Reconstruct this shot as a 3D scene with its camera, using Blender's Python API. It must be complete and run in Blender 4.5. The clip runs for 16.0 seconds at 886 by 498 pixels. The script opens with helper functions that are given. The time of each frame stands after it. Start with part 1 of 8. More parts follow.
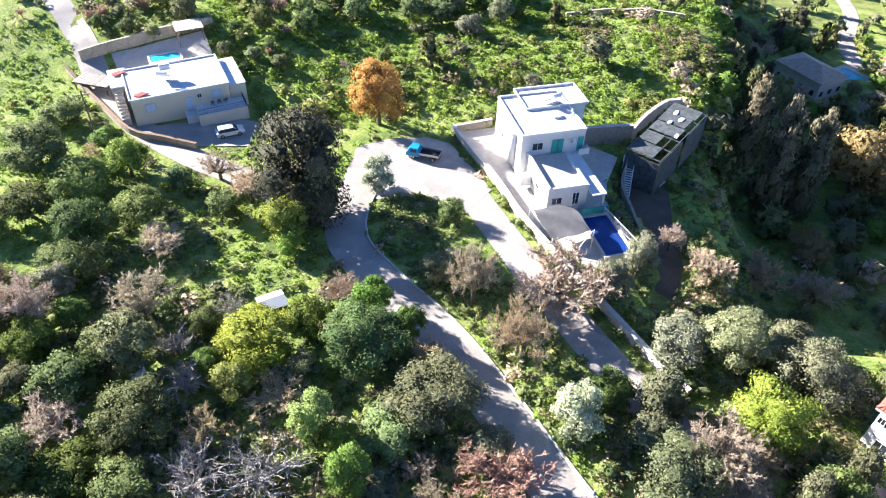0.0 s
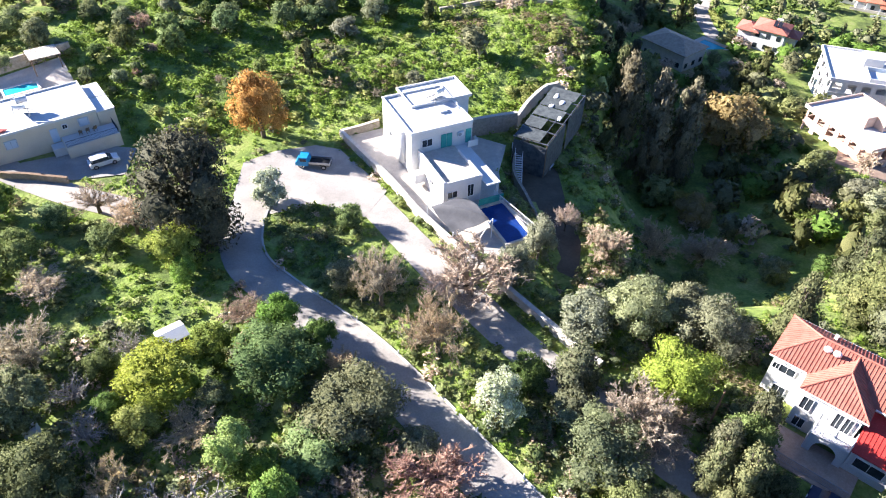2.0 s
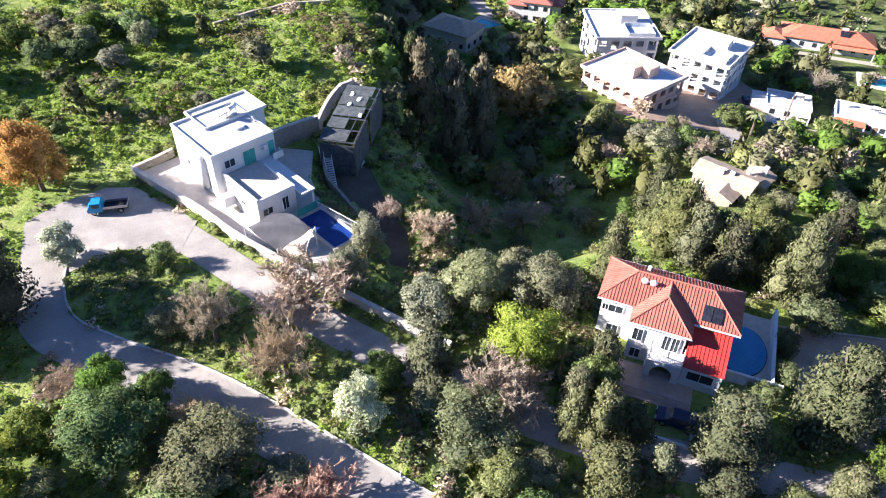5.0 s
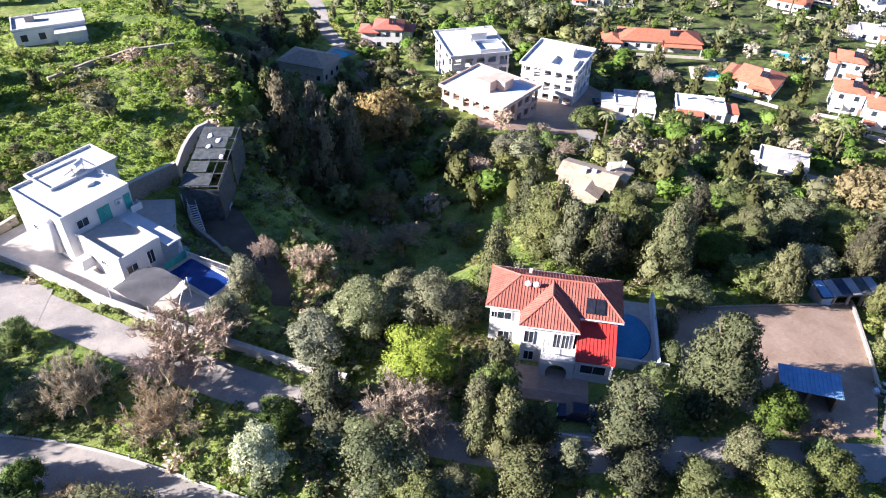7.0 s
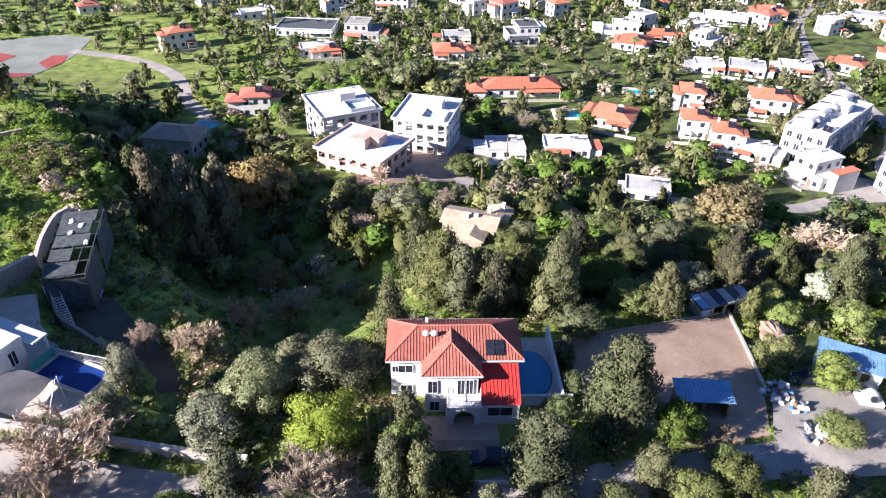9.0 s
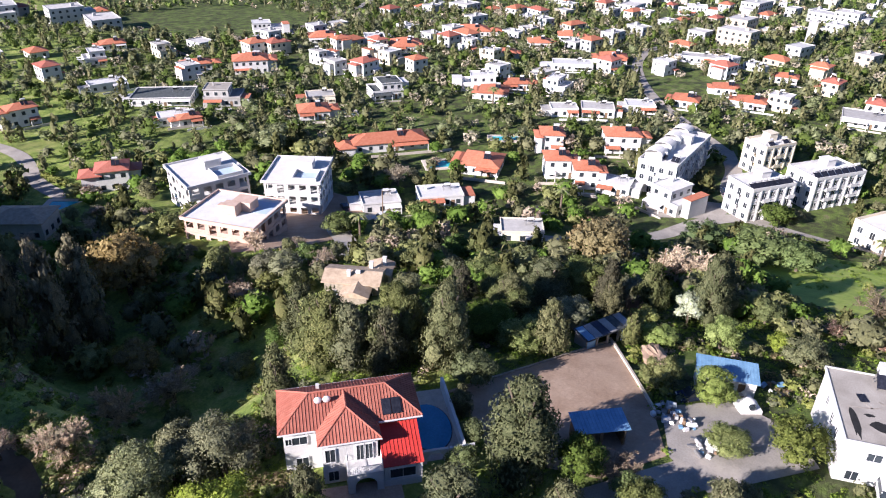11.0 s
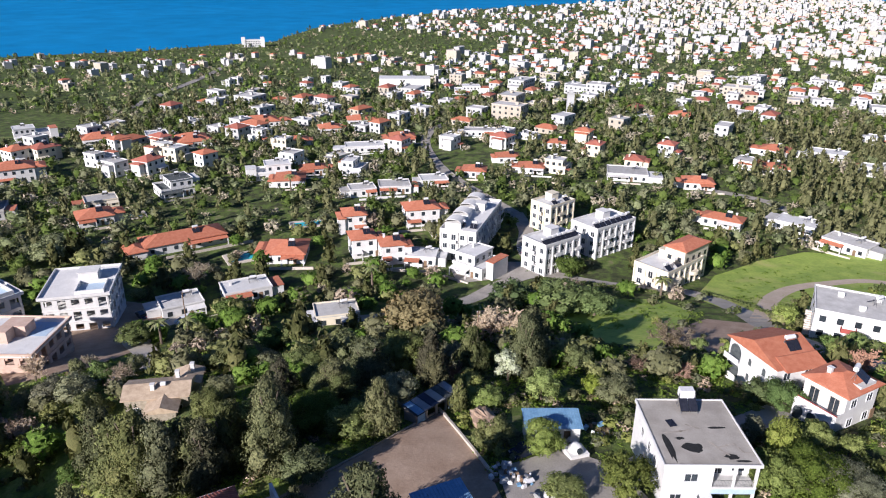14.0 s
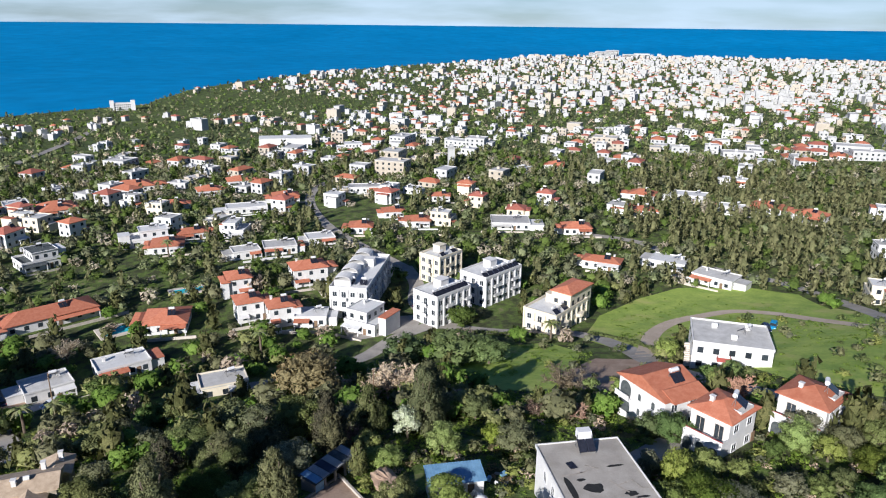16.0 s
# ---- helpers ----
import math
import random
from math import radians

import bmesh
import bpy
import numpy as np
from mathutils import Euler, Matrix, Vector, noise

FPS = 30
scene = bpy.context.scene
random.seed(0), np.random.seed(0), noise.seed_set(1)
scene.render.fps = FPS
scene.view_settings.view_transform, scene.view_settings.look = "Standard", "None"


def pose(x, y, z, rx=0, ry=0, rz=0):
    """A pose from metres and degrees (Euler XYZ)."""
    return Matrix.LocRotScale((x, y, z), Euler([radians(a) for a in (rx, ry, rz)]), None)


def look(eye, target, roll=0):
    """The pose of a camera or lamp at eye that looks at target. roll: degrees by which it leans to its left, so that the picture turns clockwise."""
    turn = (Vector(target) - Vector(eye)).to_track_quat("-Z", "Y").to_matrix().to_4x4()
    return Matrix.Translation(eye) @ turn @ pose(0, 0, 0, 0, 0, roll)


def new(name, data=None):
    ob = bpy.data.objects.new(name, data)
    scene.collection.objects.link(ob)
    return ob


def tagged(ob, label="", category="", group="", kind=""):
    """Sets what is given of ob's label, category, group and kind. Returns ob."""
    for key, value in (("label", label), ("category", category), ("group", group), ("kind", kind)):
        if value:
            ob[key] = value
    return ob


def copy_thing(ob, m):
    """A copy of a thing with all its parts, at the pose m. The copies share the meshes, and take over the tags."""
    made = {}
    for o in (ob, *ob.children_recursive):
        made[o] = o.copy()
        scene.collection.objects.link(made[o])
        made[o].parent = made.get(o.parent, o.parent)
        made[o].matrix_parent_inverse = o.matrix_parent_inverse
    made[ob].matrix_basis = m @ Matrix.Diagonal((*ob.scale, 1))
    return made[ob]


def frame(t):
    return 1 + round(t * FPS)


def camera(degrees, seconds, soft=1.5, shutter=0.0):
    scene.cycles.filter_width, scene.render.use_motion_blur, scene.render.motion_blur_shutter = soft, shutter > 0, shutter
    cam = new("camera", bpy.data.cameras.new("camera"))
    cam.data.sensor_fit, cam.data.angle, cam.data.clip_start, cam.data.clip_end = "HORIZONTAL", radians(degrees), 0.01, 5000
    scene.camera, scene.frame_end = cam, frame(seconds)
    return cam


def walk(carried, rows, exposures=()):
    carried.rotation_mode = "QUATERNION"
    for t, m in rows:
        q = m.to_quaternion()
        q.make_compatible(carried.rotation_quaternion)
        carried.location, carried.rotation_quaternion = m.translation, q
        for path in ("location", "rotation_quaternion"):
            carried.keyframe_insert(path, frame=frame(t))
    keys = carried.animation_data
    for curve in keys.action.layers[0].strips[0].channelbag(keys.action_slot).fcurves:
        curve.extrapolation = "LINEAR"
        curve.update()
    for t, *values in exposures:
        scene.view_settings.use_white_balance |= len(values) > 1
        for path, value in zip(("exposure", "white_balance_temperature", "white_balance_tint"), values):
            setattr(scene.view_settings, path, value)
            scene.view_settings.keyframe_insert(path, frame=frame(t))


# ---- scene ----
cam = camera(64.6, 16.0, 1.1)
PATH = [
    (0, -0.00, 0.00, 60.00, 0.03, -42.17, 2.20),
    (0.5, 0.08, 0.12, 59.95, -2.48, -42.13, 2.10),
    (1, 0.17, 0.24, 59.88, -4.88, -42.06, 2.09),
    (1.5, 0.25, 0.37, 59.81, -7.68, -41.98, 2.13),
    (2, 0.32, 0.49, 59.73, -10.41, -41.87, 2.02),
    (2.5, 0.39, 0.60, 59.63, -13.23, -41.80, 2.00),
    (3, 0.46, 0.70, 59.52, -16.13, -41.72, 1.94),
    (3.5, 0.55, 0.79, 59.41, -19.16, -41.65, 1.94),
    (4, 0.65, 0.87, 59.30, -22.30, -41.59, 1.89),
    (6.5, 1.54, 0.94, 58.25, -37.78, -40.00, 1.63),
    (7, 1.67, 0.98, 58.04, -40.57, -38.79, 1.45),
    (7.5, 1.80, 1.02, 57.83, -43.23, -37.61, 1.22),
    (8, 1.93, 1.07, 57.63, -46.06, -36.36, 1.14),
    (8.5, 2.05, 1.14, 57.45, -48.76, -35.20, 1.06),
    (9, 2.19, 1.23, 57.27, -51.44, -34.03, 0.98),
    (11.5, 3.28, 2.01, 56.51, -65.46, -28.32, 0.98),
    (12, 3.48, 2.08, 56.38, -68.27, -27.18, 0.91),
    (12.5, 3.68, 2.13, 56.25, -71.01, -26.06, 0.90),
    (13, 3.89, 2.16, 56.12, -73.89, -24.88, 0.86),
    (13.5, 4.10, 2.18, 55.99, -76.69, -23.74, 0.82),
    (14, 4.33, 2.19, 55.87, -79.41, -22.58, 0.74),
    (14.5, 4.55, 2.21, 55.75, -82.14, -21.44, 0.76),
    (15, 4.78, 2.24, 55.64, -84.86, -20.31, 0.70),
    (15.5, 5.01, 2.27, 55.54, -87.03, -19.10, 0.67),
    (16, 5.23, 2.30, 55.43, -88.93, -17.98, 0.64),
]


def aim(x, y, z, yaw, pitch, roll):
    a, p = radians(yaw), radians(pitch)
    way = Vector((-math.sin(a) * math.cos(p), math.cos(a) * math.cos(p), math.sin(p)))
    return look((x, y, z), Vector((x, y, z)) + way * 50, roll)


EXPOSURE = [(0.0, 2.32, 6300, 15), (4.0, 2.05, 6300, 18), (7.0, 1.8, 6250, 21), (9.0, 1.6, 6250, 22), (12.5, 0.95, 6300, 22), (16.0, 0.60, 6150, 12)]
walk(cam, [(t, aim(*row)) for t, *row in PATH], [(t, e, k, q) for t, e, k, q in EXPOSURE])

# ---- light ----
SUN_AZ, SUN_UP = -62.0, 23.5  # degrees clockwise from +y, degrees above the horizon
world = bpy.data.worlds.new("world")
scene.world = world
world.use_nodes = True
wn = world.node_tree.nodes
sky = wn.new("ShaderNodeTexSky")
sky.sky_type, sky.sun_disc = "NISHITA", False
sky.sun_elevation, sky.sun_rotation = radians(SUN_UP), radians(SUN_AZ)
sky.air_density, sky.dust_density, sky.ozone_density = 1.0, 0.1, 2.0
wl = world.node_tree.links
tint = wn.new("ShaderNodeMix")
tint.data_type, tint.blend_type = "RGBA", "MULTIPLY"
tint.inputs[0].default_value, tint.inputs[7].default_value = 1.0, (0.62, 0.88, 1.30, 1)
wl.new(sky.outputs[0], tint.inputs[6])
puff, soft = wn.new("ShaderNodeTexNoise"), wn.new("ShaderNodeValToRGB")
puff.inputs["Scale"].default_value, puff.inputs["Detail"].default_value = 5.0, 6.0
stretch = wn.new("ShaderNodeMapping")
stretch.inputs["Scale"].default_value = (1, 1, 7)
wl.new(wn.new("ShaderNodeTexCoord").outputs["Generated"], stretch.inputs[0])
wl.new(stretch.outputs[0], puff.inputs["Vector"])
soft.color_ramp.elements[0].color = (0.3, 0.3, 0.3, 1)
soft.color_ramp.elements[0].position, soft.color_ramp.elements[1].position = 0.30, 0.60
wl.new(puff.outputs[0], soft.inputs[0])
cloud = wn.new("ShaderNodeMix")
cloud.data_type = "RGBA"
cloud.inputs[7].default_value = (11.5, 14.5, 17.0, 1)
up, low, veil = wn.new("ShaderNodeSeparateXYZ"), wn.new("ShaderNodeMapRange"), wn.new("ShaderNodeMath")
wl.new(stretch.inputs[0].links[0].from_socket, up.inputs[0])
low.inputs[1].default_value, low.inputs[2].default_value, low.inputs[3].default_value, low.inputs[4].default_value = 0.0, 0.13, 1.0, 0.0
wl.new(up.outputs[2], low.inputs[0])
veil.operation = "MULTIPLY"
wl.new(soft.outputs[0], veil.inputs[0])
wl.new(low.outputs[0], veil.inputs[1])
wl.new(veil.outputs[0], cloud.inputs[0])
wl.new(tint.outputs[2], cloud.inputs[6])
wl.new(cloud.outputs[2], wn["Background"].inputs[0])
wn["Background"].inputs[1].default_value = 0.038
sun = new("sun", bpy.data.lights.new("sun", "SUN"))
sun.data.energy, sun.data.angle, sun.data.color = 5.0, radians(0.6), (1.0, 0.955, 0.89)
sa, se = radians(SUN_AZ), radians(SUN_UP)
sun.matrix_world = look(Vector((math.sin(sa) * math.cos(se), math.cos(sa) * math.cos(se), math.sin(se))) * 300, (0, 0, 0))

# ---- materials ----
def nodes_of(name):
    m = bpy.data.materials.new(name)
    m.use_nodes = True
    return m, m.node_tree.nodes, m.node_tree.links, m.node_tree.nodes["Principled BSDF"]


def ramp(n, stops):
    r = n.new("ShaderNodeValToRGB")
    e = r.color_ramp.elements
    while len(e) < len(stops):
        e.new(0.5)
    for k, (p, c) in enumerate(stops):
        e[k].position, e[k].color = p, (*c, 1)
    return r


def noise_tex(n, l, coord, scale, detail=5.0, rough=0.6):
    t = n.new("ShaderNodeTexNoise")
    t.inputs["Scale"].default_value, t.inputs["Detail"].default_value, t.inputs["Roughness"].default_value = scale, detail, rough
    l.new(coord, t.inputs["Vector"])
    return t


def mixed(n, l, kind, fac, a, b):
    m = n.new("ShaderNodeMix")
    m.data_type, m.blend_type = "RGBA", kind
    for socket, value in ((m.inputs[0], fac), (m.inputs[6], a), (m.inputs[7], b)):
        if isinstance(value, bpy.types.NodeSocket):
            l.new(value, socket)
        elif isinstance(value, tuple):
            socket.default_value = (*value, 1)
        else:
            socket.default_value = value
    return m.outputs[2]


def plain(name, c1, c2, scale=2.0, rough=0.8, bump=0.25, fine=30.0, metal=0.0, vary=0.12, stain=None, where="Object"):
    """A weathered surface: two colours over two scales of noise, fine grain in the relief, tone varied from thing to thing."""
    m, n, l, p = nodes_of(name)
    if where == "World":
        co = n.new("ShaderNodeNewGeometry").outputs["Position"]
    else:
        co = n.new("ShaderNodeTexCoord").outputs[where]
    big, small = noise_tex(n, l, co, scale), noise_tex(n, l, co, fine, 3.0)
    r = ramp(n, [(0.32, c1), (0.68, c2)])
    l.new(big.outputs[0], r.inputs[0])
    g = ramp(n, [(0.3, (0.78, 0.78, 0.78)), (0.7, (1.0, 1.0, 1.0))])
    l.new(small.outputs[0], g.inputs[0])
    col = mixed(n, l, "MULTIPLY", 1.0, r.outputs[0], g.outputs[0])
    if stain:
        s = noise_tex(n, l, co, scale * 0.35, 8.0, 0.7)
        sr = ramp(n, [(0.52, (0, 0, 0)), (0.66, (1, 1, 1))])
        l.new(s.outputs[0], sr.inputs[0])
        col = mixed(n, l, "MIX", sr.outputs[0], col, stain)
    if vary:
        info = n.new("ShaderNodeObjectInfo")
        h = n.new("ShaderNodeHueSaturation")
        k = n.new("ShaderNodeMapRange")
        k.inputs[3].default_value, k.inputs[4].default_value = 1 - vary, 1 + vary
        l.new(info.outputs["Random"], k.inputs[0])
        l.new(k.outputs[0], h.inputs["Value"])
        l.new(col, h.inputs["Color"])
        col = h.outputs[0]
    l.new(col, p.inputs["Base Color"])
    p.inputs["Roughness"].default_value, p.inputs["Metallic"].default_value = rough, metal
    p.inputs["Specular IOR Level"].default_value = 0.3
    if bump:
        b = n.new("ShaderNodeBump")
        b.inputs["Strength"].default_value, b.inputs["Distance"].default_value = bump, 0.05
        l.new(small.outputs[0], b.inputs["Height"])
        l.new(b.outputs[0], p.inputs["Normal"])
    return m


def leafy(name, c1, c2, c3, hue=0.03, through_light=0.28):
    """Leaves: each leaf its own tone, each plant its own hue, some light coming through."""
    m, n, l, p = nodes_of(name)
    geo, info = n.new("ShaderNodeNewGeometry"), n.new("ShaderNodeObjectInfo")
    r = ramp(n, [(0.0, tuple(0.45 * a + 0.55 * b for a, b in zip(c1, c2))), (0.55, c2), (1.0, tuple(0.5 * a + 0.5 * b for a, b in zip(c2, c3)))])
    l.new(geo.outputs["Random Per Island"], r.inputs[0])
    h = n.new("ShaderNodeHueSaturation")
    for name_, lo, hi in (("Hue", 0.5 - hue, 0.5 + hue), ("Value", 0.78, 1.28), ("Saturation", 0.8, 1.15)):
        k = n.new("ShaderNodeMapRange")
        k.inputs[3].default_value, k.inputs[4].default_value = lo, hi
        f = n.new("ShaderNodeMath")
        f.operation = "FRACT"
        q = n.new("ShaderNodeMath")
        q.operation, q.inputs[1].default_value = "MULTIPLY", {"Hue": 1.0, "Value": 7.3, "Saturation": 13.7}[name_]
        l.new(info.outputs["Random"], q.inputs[0])
        l.new(q.outputs[0], f.inputs[0])
        l.new(f.outputs[0], k.inputs[0])
        l.new(k.outputs[0], h.inputs[name_])
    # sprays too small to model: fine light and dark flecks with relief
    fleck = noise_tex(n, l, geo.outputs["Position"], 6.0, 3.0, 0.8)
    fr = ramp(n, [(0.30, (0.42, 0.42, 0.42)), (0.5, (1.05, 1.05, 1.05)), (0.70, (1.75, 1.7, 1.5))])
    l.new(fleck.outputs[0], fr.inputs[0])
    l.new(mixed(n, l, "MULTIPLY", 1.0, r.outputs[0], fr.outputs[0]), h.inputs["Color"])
    rb = n.new("ShaderNodeBump")
    rb.inputs["Strength"].default_value, rb.inputs["Distance"].default_value = 0.55, 0.25
    l.new(fleck.outputs[0], rb.inputs["Height"])
    l.new(rb.outputs[0], p.inputs["Normal"])
    l.new(h.outputs[0], p.inputs["Base Color"])
    p.inputs["Roughness"].default_value = 0.7
    p.inputs["Specular IOR Level"].default_value = 0.08
    t, mix, out = n.new("ShaderNodeBsdfTranslucent"), n.new("ShaderNodeMixShader"), n["Material Output"]
    l.new(h.outputs[0], t.inputs["Color"])
    mix.inputs[0].default_value = through_light
    l.new(p.outputs[0], mix.inputs[1])
    l.new(t.outputs[0], mix.inputs[2])
    l.new(mix.outputs[0], out.inputs["Surface"])
    return m


def tile_mat(name, c1, c2, pitch=0.33):
    """Clay roof tiles: rows along the slope, each tone a little different."""
    m = plain(name, c1, c2, 1.2, 0.75, 0.3, 14.0, 0.0, 0.14)
    return m


WHITE = plain("white_render", (0.66, 0.65, 0.63), (0.75, 0.74, 0.72), 0.6, 0.75, 0.15, 18.0, 0, 0.04)
CREAM = plain("cream_render", (0.68, 0.61, 0.47), (0.74, 0.67, 0.53), 0.6, 0.8, 0.15, 18.0, 0, 0.06)
# White toned down for far walls: sun glare and haze put into the colour.
OFFWHITE = plain("greyed_white_render", (0.43, 0.43, 0.42), (0.58, 0.58, 0.57), 0.1, 0.85, 0.1, 4.0, 0, 0.1)
SAND = plain("sand_render", (0.46, 0.40, 0.32), (0.54, 0.48, 0.39), 0.3, 0.85, 0.1, 6.0, 0, 0.08)
ROSE = plain("bare_plaster_rose", (0.55, 0.38, 0.30), (0.66, 0.50, 0.41), 0.8, 0.85, 0.3, 10.0, 0, 0.08)
ROOFWHITE = plain("white_roof_coat", (0.60, 0.60, 0.59), (0.72, 0.72, 0.71), 0.5, 0.7, 0.15, 9.0, 0, 0.05, (0.62, 0.61, 0.59))
CONCRETE = plain("old_concrete_roof", (0.30, 0.275, 0.24), (0.42, 0.39, 0.35), 0.35, 0.9, 0.3, 8.0, 0, 0.08, (0.24, 0.22, 0.2))
GREYROOF = plain("grey_roof", (0.42, 0.41, 0.39), (0.58, 0.57, 0.55), 0.5, 0.85, 0.2, 7.0, 0, 0.2)
STONE = plain("rubble_stone", (0.30, 0.25, 0.19), (0.46, 0.40, 0.32), 2.2, 0.9, 0.8, 5.0, 0, 0.15)
PALESTONE = plain("pale_stone_paving", (0.52, 0.46, 0.39), (0.64, 0.58, 0.50), 1.2, 0.8, 0.3, 6.0, 0, 0.05)
REDTILE = tile_mat("red_clay_tile", (0.37, 0.115, 0.08), (0.47, 0.175, 0.125))
ORANGETILE = tile_mat("orange_clay_tile", (0.45, 0.145, 0.08), (0.56, 0.22, 0.13))
OLDTILE = tile_mat("weathered_clay_tile", (0.36, 0.27, 0.19), (0.52, 0.41, 0.30))
REDSHEET = plain("red_roof_sheet", (0.50, 0.045, 0.035), (0.58, 0.06, 0.05), 0.8, 0.45, 0.05, 6.0, 0, 0.03)
BLUESHEET = plain("blue_roof_sheet", (0.17, 0.34, 0.52), (0.26, 0.46, 0.64), 0.7, 0.45, 0.1, 5.0, 0.2, 0.1)
METAL = plain("grey_metal", (0.35, 0.35, 0.36), (0.5, 0.5, 0.5), 3.0, 0.4, 0.05, 20.0, 0.8, 0.1)
WHITEMETAL = plain("white_painted_metal", (0.72, 0.72, 0.72), (0.8, 0.8, 0.8), 3.0, 0.4, 0.05, 20.0, 0.0, 0.05)
DARKGLASS = plain("dark_window_glass", (0.02, 0.028, 0.035), (0.05, 0.06, 0.07), 2.0, 0.12, 0.0, 5.0, 0, 0.3)
SOLAR = plain("solar_collector_glass", (0.012, 0.014, 0.022), (0.03, 0.032, 0.045), 3.0, 0.15, 0.0, 5.0, 0, 0.1)
TEAL = plain("teal_painted_wood", (0.03, 0.30, 0.27), (0.05, 0.38, 0.34), 2.0, 0.5, 0.1, 20.0, 0, 0.08)
PALEBLUE = plain("pale_blue_shutter_and_shade", (0.42, 0.55, 0.68), (0.5, 0.62, 0.74), 2.0, 0.6, 0.1, 20.0, 0, 0.08)
WOOD = plain("weathered_wood", (0.16, 0.10, 0.06), (0.28, 0.19, 0.12), 2.0, 0.8, 0.4, 12.0, 0, 0.15)
BARK = plain("grey_brown_bark", (0.10, 0.075, 0.055), (0.2, 0.16, 0.12), 3.0, 0.95, 0.8, 9.0, 0, 0.2)
PALEBARK = plain("pale_bare_bark", (0.30, 0.26, 0.22), (0.46, 0.42, 0.37), 3.0, 0.9, 0.5, 9.0, 0, 0.15)
ASPHALT = plain("worn_asphalt", (0.30, 0.275, 0.245), (0.41, 0.38, 0.34), 0.25, 0.92, 0.25, 5.0, 0, 0.0, (0.46, 0.41, 0.35), "World")
DIRT = plain("bare_brown_earth", (0.34, 0.235, 0.165), (0.47, 0.345, 0.255), 0.3, 0.95, 0.6, 2.5, 0, 0.0, (0.39, 0.285, 0.205), "World")
TRACK = plain("pale_earth_track", (0.54, 0.42, 0.31), (0.66, 0.54, 0.42), 0.3, 0.95, 0.4, 2.5, 0, 0.0, (0.5, 0.41, 0.31), "World")
# earth of the lower garden, a darker brown than the lot
DARKDIRT = plain("dark_garden_earth", (0.10, 0.08, 0.055), (0.16, 0.13, 0.09), 0.3, 0.95, 0.6, 2.5, 0, 0.0, None, "World")
KERB = plain("pale_kerb_stone", (0.42, 0.40, 0.36), (0.58, 0.56, 0.52), 1.0, 0.9, 0.3, 6.0, 0, 0.1)
AWNING = plain("grey_sail_fabric", (0.095, 0.095, 0.10), (0.13, 0.13, 0.135), 0.8, 0.85, 0.1, 30.0, 0, 0.0)
NETTING = plain("grey_shade_net", (0.045, 0.055, 0.06), (0.12, 0.135, 0.135), 1.5, 0.9, 0.3, 10.0, 0, 0.1)
CARWHITE = plain("white_car_paint", (0.70, 0.72, 0.74), (0.74, 0.76, 0.78), 1.0, 0.25, 0.0, 5.0, 0, 0.02)
CARBLUE = plain("blue_truck_paint", (0.015, 0.24, 0.48), (0.02, 0.28, 0.54), 1.0, 0.3, 0.0, 5.0, 0, 0.02)
CARDARK = plain("dark_car_paint", (0.02, 0.03, 0.06), (0.03, 0.045, 0.09), 1.0, 0.25, 0.0, 5.0, 0, 0.05)
RUBBER = plain("black_rubber", (0.015, 0.015, 0.015), (0.03, 0.03, 0.03), 4.0, 0.8, 0.1, 20.0, 0, 0.0)
PLASTIC = plain("plastic_junk", (0.5, 0.5, 0.5), (0.7, 0.68, 0.64), 2.0, 0.6, 0.1, 10.0, 0, 0.3)
COURT = plain("grey_green_court", (0.22, 0.25, 0.21), (0.30, 0.32, 0.28), 0.15, 0.85, 0.1, 3.0, 0, 0.0, None, "World")
REDPAINT = plain("red_court_paint", (0.33, 0.07, 0.06), (0.4, 0.1, 0.08), 0.5, 0.8, 0.1, 5.0, 0, 0.0)


def water_mat(name, c1, c2, scale, rough=0.08, bump=0.15, where="World"):
    m = plain(name, c1, c2, scale, rough, bump, scale * 6, 0, 0.0, None, where)
    m.node_tree.nodes["Principled BSDF"].inputs["Specular IOR Level"].default_value = 0.35
    return m


POOL = water_mat("pool_water", (0.03, 0.24, 0.46), (0.05, 0.31, 0.55), 0.6)
POOLDEEP = water_mat("deep_pool_water", (0.008, 0.035, 0.17), (0.015, 0.055, 0.24), 0.6)
POOLTURQ = water_mat("turquoise_pool_water", (0.03, 0.42, 0.52), (0.05, 0.52, 0.60), 0.6)
SEA = water_mat("sea_water", (0.0, 0.19, 0.44), (0.004, 0.225, 0.50), 0.003, 0.8, 0.03)
SEA.node_tree.nodes["Principled BSDF"].inputs["Specular IOR Level"].default_value = 0.05
TURF = plain("green_turf", (0.22, 0.33, 0.06), (0.39, 0.48, 0.10), 0.16, 0.95, 0.8, 1.3, 0, 0.0, (0.40, 0.38, 0.14), "World")

